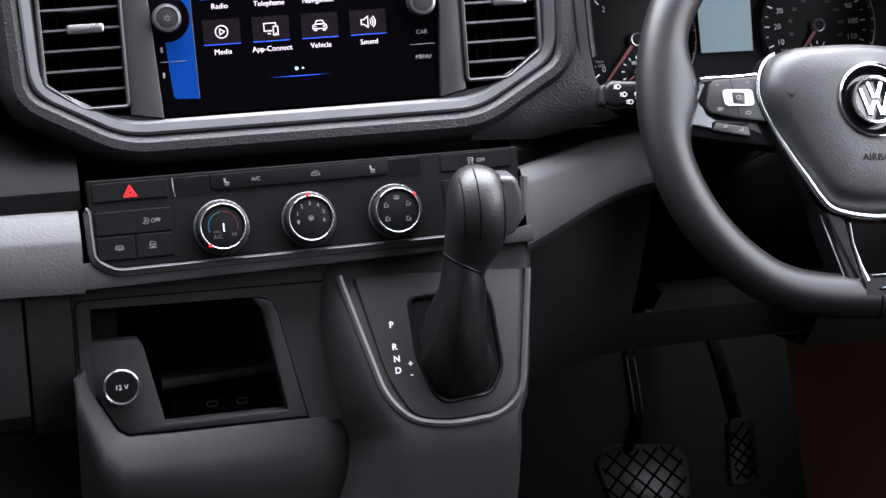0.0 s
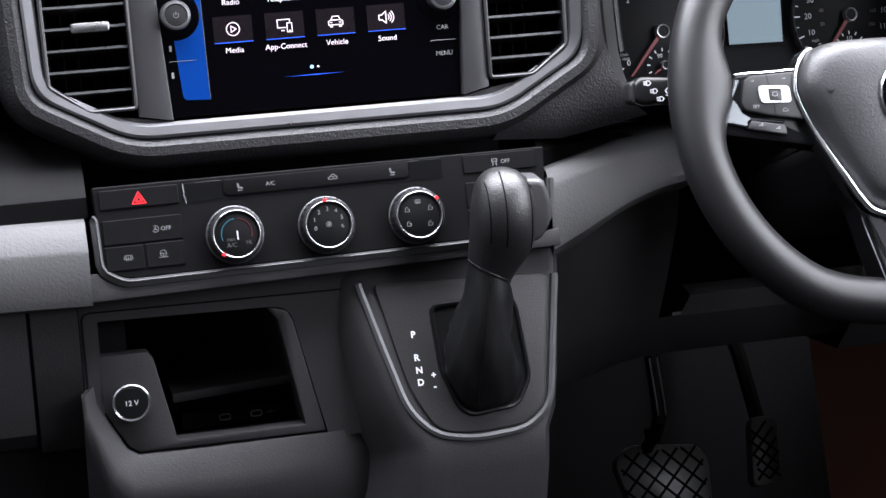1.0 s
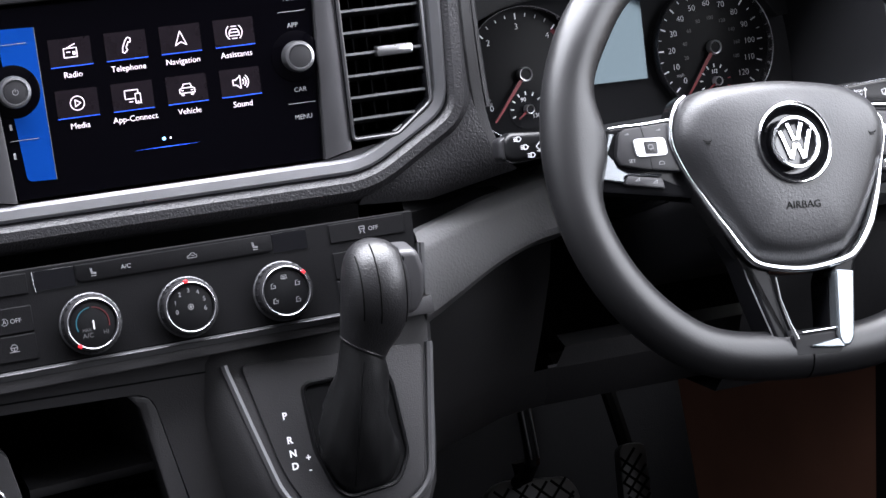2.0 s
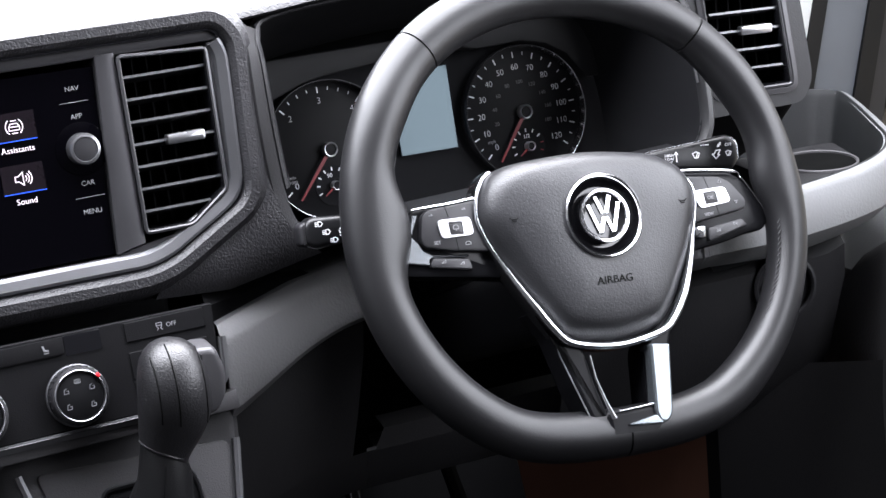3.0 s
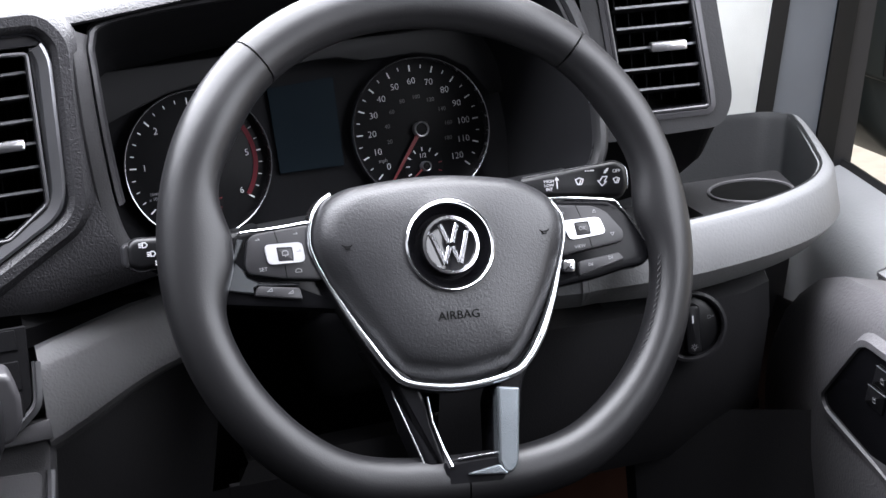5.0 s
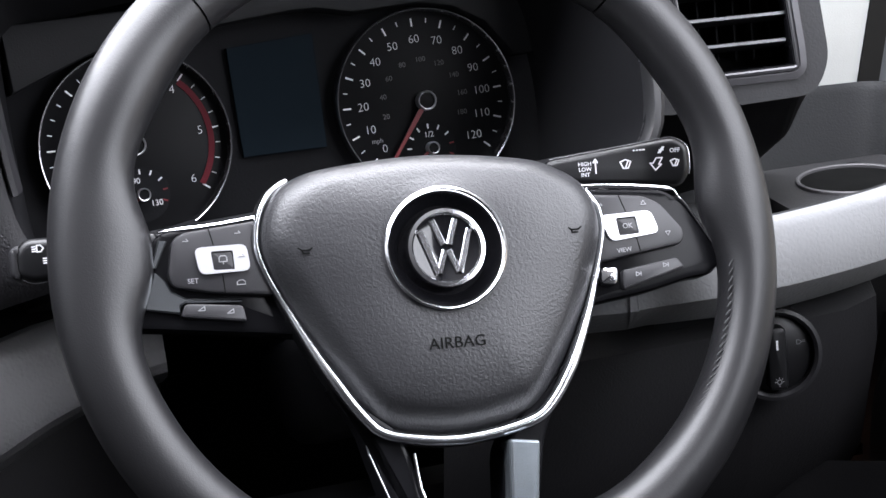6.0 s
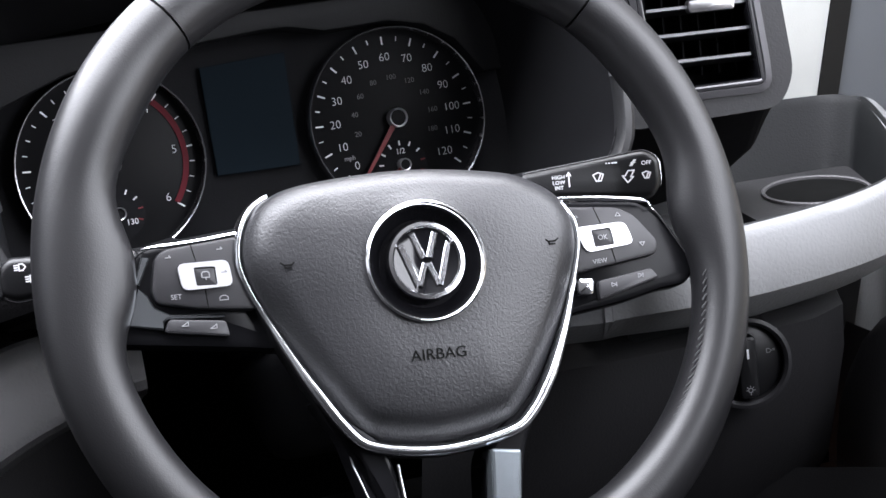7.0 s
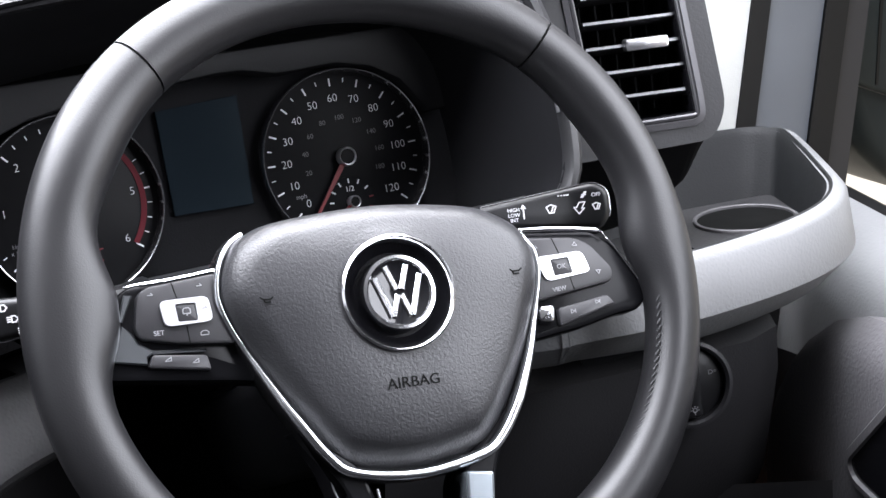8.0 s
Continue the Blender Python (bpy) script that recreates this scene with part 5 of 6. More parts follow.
# strip with a fine vent grille on the shroud roof
ROOF = plane(0.500, -0.046, 0.9415, -58.7)
bm = bmesh.new()
slab(bm, [(-0.042, 0.032), (-0.030, -0.016), (0.040, -0.016), (0.010, 0.032)], -0.001, 0.0015)
cover = part("light_sensor_cover", bm, DARK, hood, "fine black grille on the shroud roof")
cover.matrix_basis = ROOF
bm = bmesh.new()
strokes(bm, [[(0.010, 0.032), (0.040, -0.016)]], 0.0012, 0.0016)
strokes(bm, [[(-0.036 + 0.005 * k, 0.030), (-0.026 + 0.0065 * k, -0.014)] for k in range(9)], 0.0005, 0.0016)
part("grille_edge", bm, CHROME_SOFT, cover, "thin pale edge line")

bm = bmesh.new()
rows = []
for i in range(61):
    x = -0.95 + 1.62 * i / 60
    lift = 0.012 * math.exp(-((x - 0.46) / 0.16) ** 2) - 0.022 * max(0, (x - 0.56) / 0.12) ** 2
    y0 = -0.142 + 0.006 * math.exp(-((x - 0.46) / 0.16) ** 2)
    z = 0.9845 + lift + 0.004 * min(1, max(0, (x - 0.22) / 0.12))
    rows.append([(x, y0 + 0.020, z - 0.0145), (x, y0 + 0.003, z - 0.0130), (x, y0, z - 0.0105), (x, y0 + 0.003, z - 0.006), (x, y0 + 0.014, z), (x, -0.05, z + 0.006), (x, 0.12, z + 0.012), (x, 0.34, z + 0.008), (x, 0.60, z - 0.02)])
loft(bm, rows)
tagged(finish(bm, "dash_top", DASH_TOP, None), "grained dash top in bright daylight under the windscreen", "dashboard", kind="structure")
bm = bmesh.new()
loft(bm, [[(x, 0.10, 0.98), (x, 0.02, 0.90), (x, 0.02, 0.78)] for x in (0.25, 0.66)])
loft(bm, [[(x, -0.04, 0.97), (x, -0.06, 0.80)] for x in (-0.95, 0.262)])
tagged(finish(bm, "dash_core", FELT, None), "black inner dash structure", "dashboard", kind="structure")
bm = bmesh.new()
loft(bm, [[(x, -0.135, 0.985), (x, -0.150, 0.975), (x, -0.158, 0.93), (x, -0.168, 0.85), (x, -0.18, 0.80), (x, -0.15, 0.79)] for x in (-0.95, -0.235)])
tagged(finish(bm, "dash_face", DASH, None), "black grained passenger dash face", "dashboard", kind="structure")


# ---- centre console: cubby, socket box, selector ----
console = thing("centre_console", Matrix.Identity(4), "grey moulded centre console with open cubby and selector column", "console", kind="structure")
# strip under the climate panel and frame of the cubby
bm = bmesh.new()
slab(bm, [(-0.192, -0.0435), (0.185, -0.0390), (0.185, -0.0250), (0.168, -0.0270), (0.160, -0.0305), (-0.162, -0.0325), (-0.181, -0.0220), (-0.192, -0.0220)], -0.04, -0.002, 0.001)
rail = part("upper_rail", bm, CONSOLE, console)
rail.matrix_basis = CLIMATE
FACE = plane(-0.0783, -0.2194, 0.6293, 6)
bm = bmesh.new()
frame_slab(bm, rounded([(-0.0966, -0.060), (0.118, -0.060), (0.118, 0.0760), (-0.0966, 0.0720)], [0.001, 0.001, 0.001, 0.006], 4),
           rounded([(-0.0835, -0.058), (0.0905, -0.058), (0.0660, 0.0505), (-0.0830, 0.0535)], [0.001, 0.001, 0.014, 0.002], 4), -0.03, 0.0)
part("cubby_frame", bm, CONSOLE, console).matrix_basis = FACE
bm = bmesh.new()
hoop(bm, [(-0.0945, -0.010), (-0.0945, 0.0560), (-0.0925, 0.0598), (-0.0885, 0.0610), (0.110, 0.0588)], [(0.0006, -0.001), (0.0006, 0.0006), (-0.0006, 0.0006), (-0.0006, -0.001)], closed=False)
part("frame_joint", bm, VOID, console).matrix_basis = FACE
# Cubby sides and back carry their shade as a near-black colour.
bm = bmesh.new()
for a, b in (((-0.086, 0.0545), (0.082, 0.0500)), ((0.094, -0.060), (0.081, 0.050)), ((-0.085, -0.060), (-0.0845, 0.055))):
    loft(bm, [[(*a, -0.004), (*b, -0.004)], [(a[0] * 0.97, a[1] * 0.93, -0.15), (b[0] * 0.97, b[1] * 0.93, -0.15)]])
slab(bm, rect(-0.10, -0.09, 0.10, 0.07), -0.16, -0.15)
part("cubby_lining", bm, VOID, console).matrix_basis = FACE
# box below: a rounded shoulder round the foot of the insert
bm = bmesh.new()
SEAM = [(-0.0905, 0.004), (-0.0890, -0.0105), (-0.0790, -0.0300), (-0.0690, -0.0490), (-0.0600, -0.0552), (-0.02, -0.0560), (0.04, -0.0560), (0.075, -0.0561), (0.1020, -0.0562), (0.1220, -0.0562), (0.1450, -0.0562)]
AWAY = [(-0.30, -0.15), (-0.32, -0.25), (-0.42, -0.35), (-0.45, -0.70), (-0.25, -1.0), (0, -1), (0, -1), (0, -1), (0, -1), (0, -1), (0, -1)]
rows = []
for k, d in ((0.0, -0.02), (0.0, 0.0005), (0.0018, 0.0022), (0.010, 0.0075), (0.020, 0.0130), (0.0265, 0.0150), (0.034, 0.0150), (0.054, 0.0115), (0.16, -0.034), (0.36, -0.090)):
    rows.append([(p[0] + a[0] * min(k, 0.034), p[1] + a[1] * min(k, 0.034) - max(0, k - 0.034), (d if d < 0 else d * (1 - 0.75 * min(1, max(0, p[0] / 0.10)))) if p[0] < 0.105 else min(d, -0.004 if p[0] < 0.13 else -0.022)) for p, a in zip(SEAM, AWAY)])
loft(bm, rows)
loft(bm, [[(r[0][0], r[0][1], r[0][2]) for r in rows], [(r[0][0] + 0.003, r[0][1], -0.06) for r in rows]])
part("socket_box", bm, CONSOLE, console).matrix_basis = FACE
# moulded insert: socket face, lower rim and slanting flange in one piece
shelf = thing("cubby_insert", FACE, "dark moulded cubby insert with shelf and port panel", "storage tray")
bm = bmesh.new()
U_FACE = [(-0.0845, 0.026), (-0.0875, -0.0105), (-0.0775, -0.0300), (-0.0675, -0.0480), (-0.0590, -0.0537), (0.0885, -0.0545), (0.0690, 0.0370), (0.0640, 0.0465), (0.0540, 0.0500), (0.0480, 0.0500), (0.0560, 0.0400), (0.0725, -0.0470),
          (-0.0290, -0.0472), (-0.0426, 0.0192), (-0.0470, 0.0255)]
slab(bm, U_FACE, -0.014, 0.0, 0.0016, 2)
part("insert_face", bm, CONSOLE, shelf)
bm = bmesh.new()
loft(bm, [[(0.0725, -0.0470, -0.006), (0.0560, 0.0400, -0.006)], [(0.078, -0.062, -0.075), (0.0620, 0.0340, -0.060)], [(0.060, -0.062, -0.13), (0.046, 0.032, -0.12)]])
part("end_wall", bm, CONSOLE, shelf)
bm = bmesh.new()
slab(bm, [(-0.026, -0.0305), (0.0790, -0.0245), (0.0790, -0.0170), (-0.026, -0.0225)], -0.14, -0.050, 0.0015)
part("shelf_lip", bm, CONSOLE, shelf)
bm = bmesh.new()
slab(bm, [(-0.018, -0.0590), (0.0735, -0.0575), (0.0738, -0.0450), (-0.018, -0.0450)], -0.10, -0.0705)
panel = part("port_panel", bm, GLOSS, shelf)
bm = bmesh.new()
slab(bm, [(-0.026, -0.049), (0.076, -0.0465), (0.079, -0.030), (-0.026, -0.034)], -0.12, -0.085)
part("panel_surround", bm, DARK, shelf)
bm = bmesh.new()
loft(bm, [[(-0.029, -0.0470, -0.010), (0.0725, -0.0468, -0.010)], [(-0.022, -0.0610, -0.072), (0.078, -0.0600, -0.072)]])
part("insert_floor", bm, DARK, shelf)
for u in (0.0172, 0.0433):
    bm = bmesh.new()
    hoop(bm, rounded(rect(u - 0.0045, -0.0543, u + 0.0045, -0.0497), 0.0022, 3), [(0.0005, -0.0702), (0.0, -0.0694), (-0.0006, -0.0702)])
    part("port", bm, PALE, panel)
bm = bmesh.new()
strokes(bm, [[(-3, 0), (3, 0)], [(-1, 0), (0.6, 1.4)], [(-1, 0), (0.6, -1.4)]], 0.0005, -0.0702, 0.0552, -0.0520, 0.0012)
part("port_mark", bm, FAINT, panel)
SOCKET = FACE @ Matrix.Translation((-0.0628, -0.0122, 0.0005))
socket = thing("power_socket", SOCKET, "round black power socket cover with bright ring", "socket")
bm = bmesh.new()
lathe(bm, [(0.0150, -0.004), (0.0150, 0.0042), (0.0140, 0.0050), (0.0128, 0.0044), (0.0127, 0.001)], 40, cap=False)
part("socket_ring", bm, TRIM_BRIGHT, socket, "satin chrome ring")
bm = bmesh.new()
lathe(bm, [(0.0126, -0.003), (0.0126, 0.0036), (0.0118, 0.0046), (0.003, 0.0050)], 36)
part("socket_cover", bm, BLACK, socket)
writing("12 V", 0.0058, socket, 0.0, 0.0, 0.0052, WHITE, "caption")

# selector column
SELECT = plane(0.1259, -0.2423, 0.6414, 24)
bm = bmesh.new()
rows = []
for v, wl_, wr, d, back in ((0.082, -0.084, 0.081, -0.004, 0.06), (0.060, -0.086, 0.080, -0.001, 0.06), (0.02, -0.078, 0.0745, 0.0, 0.06), (-0.03, -0.063, 0.067, 0.0, 0.06), (-0.058, -0.053, 0.0615, 0.0, 0.06),
                          (-0.074, -0.042, 0.054, 0.0, 0.06), (-0.084, -0.041, 0.053, -0.001, 0.06), (-0.100, -0.042, 0.052, -0.006, 0.055), (-0.13, -0.045, 0.049, -0.0175, 0.04),
                          (-0.17, -0.050, 0.044, -0.034, 0.03), (-0.30, -0.055, 0.04, -0.092, 0.02)):
    b = d - back
    rows.append([(wl_ - 0.052, v, b - 0.02), (wl_ - 0.036, v, b + 0.012), (wl_ - 0.022, v, d - 0.018), (wl_ - 0.010, v, d - 0.005), (wl_ - 0.002, v, d), (wl_ + 0.012, v, d), ((wl_ + wr) / 2, v, d), (wr - 0.012, v, d), (wr - 0.001, v, d - 0.001),
                 (wr + 0.004, v, d - 0.008), (wr + 0.006, v, d - 0.03), (wr + 0.006, v, b - 0.04)])
loft(bm, rows)
part("selector_column", bm, CONSOLE, console).matrix_basis = SELECT
plate_pts = [(-0.0345, -0.0665), (-0.006, -0.0715), (0.036, -0.0690), (0.053, -0.0550), (0.0720, 0.0480), (-0.0715, 0.0540), (-0.0530, -0.0330)]
PLATE = rounded(plate_pts, [0.012, 0.03, 0.012, 0.012, 0.008, 0.006, 0.03], 5)
selector = thing("gear_selector", SELECT, "black automatic gear selector with leather gaiter", "gear selector")
bm = bmesh.new()
slab(bm, PLATE, -0.01, 0.0025, 0.001)
plate = part("selector_plate", bm, CONSOLE, selector)
bm = bmesh.new()
edge_line = rounded([(-0.0850, 0.062), (-0.0700, 0.004), (-0.0560, -0.047), (-0.0370, -0.0690), (-0.006, -0.0755), (0.038, -0.0725), (0.0590, -0.0560), (0.0785, 0.054)], [0.01, 0.02, 0.02, 0.014, 0.03, 0.016, 0.016, 0.01], 5)[4:-4]
hoop(bm, edge_line, [(-0.0026, -0.002), (-0.0020, 0.0020), (0.0005, 0.0028), (0.0030, 0.0016), (0.0040, -0.002)], closed=False)
part("plate_edge", bm, RIM_SATIN, selector, "satin silver edge")
for word, u, v in (("P", -0.0451, 0.0107), ("R", -0.0446, -0.0077), ("N", -0.0438, -0.0178), ("D", -0.0438, -0.0274), ("+", -0.0328, -0.0228), ("-", -0.0328, -0.0315)):
    writing(word, 0.0072, selector, u, v, 0.0027, WHITE, "caption", bold=0.0002)
HOLE = rounded([(-0.0282, 0.0315), (-0.0265, -0.018), (-0.0158, -0.050), (-0.006, -0.0575), (0.032, -0.0535), (0.0445, -0.033), (0.0415, 0.022), (0.038, 0.0330)], 0.007, 4)
bm = bmesh.new()
hoop(bm, HOLE, [(-0.0024, 0.001), (-0.0012, 0.0050), (0.0006, 0.0056), (0.0020, 0.0024)])
part("gaiter_frame", bm, BLACK, selector)
bm = bmesh.new()
slab(bm, HOLE, 0.0024, 0.0030)
part("gaiter_floor", bm, VOID, selector)
bm = bmesh.new()
rows = []
cen = Vector((0.006, -0.012))
CORE = [(0.0032, 0.62, 0.006, -0.018, 0.028, 0.037, 0), (0.0060, 0.50, 0.005, -0.018, 0.028, 0.036, 0), (0.0105, 0.25, 0.004, -0.016, 0.0285, 0.034, 8), (0.0165, 0.0, 0.0035, -0.013, 0.0272, 0.0290, 20), (0.0225, 0.0, 0.0040, -0.004, 0.0256, 0.0245, 34),
        (0.0280, 0.0, 0.0054, 0.008, 0.0240, 0.0215, 46), (0.0335, 0.0, 0.0075, 0.020, 0.0218, 0.0195, 55), (0.0390, 0.0, 0.0098, 0.031, 0.0196, 0.0182, 62)]
for level, (d, f, cu, cv, ru, rv, tilt) in enumerate(CORE):
    ring = []
    for i in range(48):
        a = 2 * math.pi * i / 48
        best = min(HOLE, key=lambda p: abs(math.remainder(math.atan2(p[1] - cen.y, p[0] - cen.x) - a, 2 * math.pi)))
        mid = max(0.0, 1 - abs(level - 4) / 4)
        fold = 1 + mid * (0.10 * math.sin(3 * a + 0.9 * level + 1) + 0.07 * math.sin(7 * a + 1.5 * level) + 0.02 * math.sin(12 * a - level))
        e = Vector((cu + ru * math.cos(a) * fold, cv + rv * math.sin(a) * fold * math.cos(radians(tilt)), d - rv * math.sin(a) * fold * math.sin(radians(tilt))))
        ring.append(e.lerp(Vector((best[0] * 0.97, best[1] * 0.97, d)), f * min(1.0, max(0.0, 0.45 - 1.2 * math.sin(a)))))
    rows.append(ring)
KNOB = plane(0.1504, -0.2643, 0.6914, 0, 0, 0)
inv = SELECT.inverted()
for grow, drop in ((1.08, -0.006), (1.0, 0.0005)):
    rows.append([inv @ KNOB @ Vector((-0.0120 + 0.0158 * grow * math.cos(a), 0.0125 + drop - 0.55 * 0.0158 * math.cos(a), -0.001 - 0.0162 * grow * math.sin(a))) for a in (2 * math.pi * i / 48 for i in range(48))])
loft(bm, rows, wrap=True)
gaiter = part("gaiter", bm, BOOT, selector, "soft black leather gaiter")
bm = bmesh.new()
tube(bm, spline([rows[k][34] for k in (8, 7, 6, 5, 4, 3, 2)], 5), 0.0007, 6)
part("gaiter_seam", bm, VOID, gaiter)
# knob in world axes above the plate


def knob_part(name, bm, mat, label=""):
    ob = part(name, bm, mat, selector, label)
    ob.matrix_basis = inv @ KNOB
    return ob


def oval_rows(levels, n=36, power=2.15):
    rows = []
    for z, cx, cy, rx, ry, tip in levels:
        ring = []
        for k in range(n):
            a = 2 * math.pi * k / n
            ca, sa = math.cos(a), math.sin(a)
            across = rx * math.copysign(abs(ca) ** (2 / power), ca)
            ring.append((cx + across, z - tip * across, cy + ry * math.copysign(abs(sa) ** (2 / power), sa)))
        rows.append(ring)
    return rows


bm = bmesh.new()
LEVELS = [(0.0105, -0.012, -0.001, 0.0152, 0.0155, 0.55), (0.016, -0.0115, -0.001, 0.0166, 0.0168, 0.55), (0.022, -0.0092, -0.001, 0.0186, 0.0186, 0.47), (0.03, -0.0056, 0.0, 0.0216, 0.0214, 0.36),
          (0.039, -0.0028, 0.001, 0.0241, 0.024, 0.24), (0.048, -0.0013, 0.002, 0.0252, 0.0258, 0.14), (0.058, -0.0007, 0.002, 0.0252, 0.0264, 0.07), (0.067, -0.0006, 0.002, 0.0246, 0.0258, 0.03),
          (0.075, -0.0006, 0.001, 0.0233, 0.024, 0.0), (0.082, -0.0006, 0.0, 0.0212, 0.0212, 0.0), (0.0875, -0.0004, -0.001, 0.018, 0.0174, 0.0), (0.0915, -0.0008, -0.002, 0.0134, 0.0128, 0.0),
          (0.094, -0.0013, -0.002, 0.0082, 0.008, 0.0), (0.095, -0.002, -0.002, 0.0029, 0.003, 0.0)]
loft(bm, oval_rows(LEVELS), wrap=True, caps=True)
head = knob_part("knob_head", bm, KNOB_LEATHER, "black leather selector knob")
bm = bmesh.new()
for x in (-0.0165, -0.0045, 0.0170):
    pts = []
    for z, cx, cy, rx, ry, tip in LEVELS[4:-1]:
        k = (x - cx) / rx
        if abs(k) < 0.99:
            pts.append((x, z - tip * (x - cx) + 0.0001, cy + ry * (1 - abs(k) ** 2.15) ** (1 / 2.15)))
    tube(bm, pts, 0.0006, 6)
knob_part("knob_seam", bm, INK)
bm = bmesh.new()
slab(bm, rounded([(0.015, 0.036), (0.028, 0.037), (0.0358, 0.050), (0.0365, 0.068), (0.0310, 0.0855), (0.015, 0.0870)], 0.005, 5), -0.014, 0.010, 0.005, 4)
knob_part("release_button", bm, RELEASE, "grey release button")
bm = bmesh.new()
tube(bm, [(-0.0118 + 0.0164 * math.cos(radians(w)), 0.0150 - 0.55 * 0.0164 * math.cos(radians(w)), -0.001 + 0.0166 * math.sin(radians(w))) for w in range(0, 360, 12)], 0.0007, 6, closed=True)
knob_part("collar", bm, BUTTON, "thin satin collar line")

# glovebox side panels left of the console
glove = thing("glovebox_panel", Matrix.Identity(4), "dark grey lower passenger dash panel with upright joint", "dashboard", kind="structure")
bm = bmesh.new()
loft(bm, [[(x, -0.222, 0.706), (x, -0.226, 0.695), (x, -0.222, 0.60), (x, -0.21, 0.585), (x, -0.15, 0.575)] for x in (-0.95, -0.2145)])
part("panel_face", bm, KNEE, glove)
bm = bmesh.new()
loft(bm, [[(x, -0.222, 0.704), (x, -0.225, 0.69), (x, -0.221, 0.60), (x, -0.21, 0.58), (x, -0.15, 0.57)] for x in (-0.2115, -0.1762)])
part("panel_strip", bm, KNEE, glove)
bm = bmesh.new()
box(bm, (-0.96, -0.205, 0.20), (-0.14, -0.195, 0.705))
part("panel_back", bm, VOID, glove)

# ---- driver knee panel, footwell ----
knee = thing("knee_panel", Matrix.Identity(4), "dark grey knee panel under the steering column", "dashboard", kind="structure")
bm = bmesh.new()
loft(bm, [[(x + (0.0 if i < 4 else (z - 0.60) * 0.15), y + dy, z) for dy, z in ((0.03, 0.735), (0.004, 0.715), (0.0, 0.690), (0.004, 0.64), (0.010, 0.600))] for i, (x, y) in enumerate(((0.206, -0.196), (0.235, -0.178), (0.27, -0.158), (0.30, -0.140), (0.331, -0.132)))])
loft(bm, [[(x, y + dy, z) for dy, z in ((0.010, 0.601), (0.016, 0.575), (0.024, 0.562), (0.045, 0.555), (0.12, 0.552))] for x, y in ((0.206, -0.196), (0.235, -0.178), (0.27, -0.158), (0.30, -0.140), (0.331, -0.132), (0.345, -0.130))])
part("knee_face", bm, KNEE, knee)
bm = bmesh.new()
loft(bm, [[(x, y, z) for y, z in ((-0.118, 0.603), (-0.120, 0.601), (-0.114, 0.575), (-0.106, 0.562), (-0.085, 0.555), (-0.01, 0.552))] for x in (0.3452, 0.66)])
loft(bm, [[(x, -0.100, 0.622), (x, -0.119, 0.618), (x - 0.010, -0.120, 0.600), (x, -0.08, 0.598)] for x in (0.362, 0.62)])
part("lower_rail", bm, KNEE, knee)
bm = bmesh.new()
loft(bm, [[(x, y, z) for y, z in ((-0.17, 0.725), (-0.19, 0.708), (-0.19, 0.68), (-0.165, 0.60), (-0.13, 0.555), (-0.06, 0.545))] for x in (0.500, 0.555, 0.60, 0.70)])
loft(bm, [[(x, y + back, z) for y, z in ((-0.17, 0.725), (-0.19, 0.708), (-0.19, 0.68), (-0.165, 0.60), (-0.13, 0.555), (-0.06, 0.545))] for x, back in ((0.70, 0.0), (0.76, 0.006), (0.79, 0.022), (0.805, 0.06), (0.815, 0.11), (0.84, 0.16), (0.88, 0.19), (0.912, 0.205))])
part("knee_face", bm, KNEE, knee)
bm = bmesh.new()
box(bm, (0.24, 0.02, 0.56), (0.80, 0.06, 0.80))
box(bm, (0.22, -0.05, 0.547), (0.84, 0.30, 0.555))
part("knee_core", bm, VOID, knee)
FOOT = plane(0.487, 0.25, 0.31, 28)


def pedal(name, m, pts, label, arm, lines):
    ob = thing(name, m, label, "pedal")
    bm = bmesh.new()
    slab(bm, rounded(pts, 0.012, 4), -0.012, 0.004, 0.003)
    pad = part("pedal_pad", bm, PEDAL, ob)
    lo_u, hi_u = min(p[0] for p in pts), max(p[0] for p in pts)
    lo_v, hi_v = min(p[1] for p in pts), max(p[1] for p in pts)
    bm = bmesh.new()
    w = hi_u - lo_u
    for k in range(-lines, lines * 2):
        for s in (1, -1):
            a = Vector((lo_u + w * k / lines, lo_v))
            b = a + Vector((s * (hi_v - lo_v), hi_v - lo_v))
            seg = []
            for j in range(21):
                p = a.lerp(b, j / 20)
                if lo_u + 0.006 < p.x < hi_u - 0.006 and lo_v + 0.006 < p.y < hi_v - 0.006:
                    seg.append((p.x, p.y))
            if len(seg) > 1:
                strokes(bm, [[seg[0], seg[-1]]], 0.0030, 0.0042)
    part("tread", bm, INK, pad, "black lattice of tread grooves")
    # Arm gets the footwell's shade as its colour.
    bm = bmesh.new()
    tube(bm, arm, 0.009, 8)
    part("arm", bm, VOID, ob)
    return ob


pedal("brake_pedal", FOOT, [(-0.071, -0.004), (-0.050, -0.092), (0.034, -0.096), (0.041, -0.014), (0.030, 0.004), (-0.050, 0.013)], "wide black rubber brake pedal with lattice tread", [(-0.010, -0.03, -0.016), (-0.012, 0.00, -0.018), (-0.016, 0.03, -0.012)], 5)
pedal("accelerator_pedal", FOOT, [(0.098, 0.027), (0.087, -0.053), (0.122, -0.052), (0.131, 0.024)], "narrow black accelerator pedal with lattice tread", [(0.112, 0.015, -0.008), (0.108, 0.10, -0.02), (0.104, 0.18, -0.05), (0.10, 0.24, -0.12)], 3)
lever = thing("pedal_bracket", plane(0.398, 0.065, 0.46), "shiny black pedal arm catching the light", "pedal arm")
bm = bmesh.new()
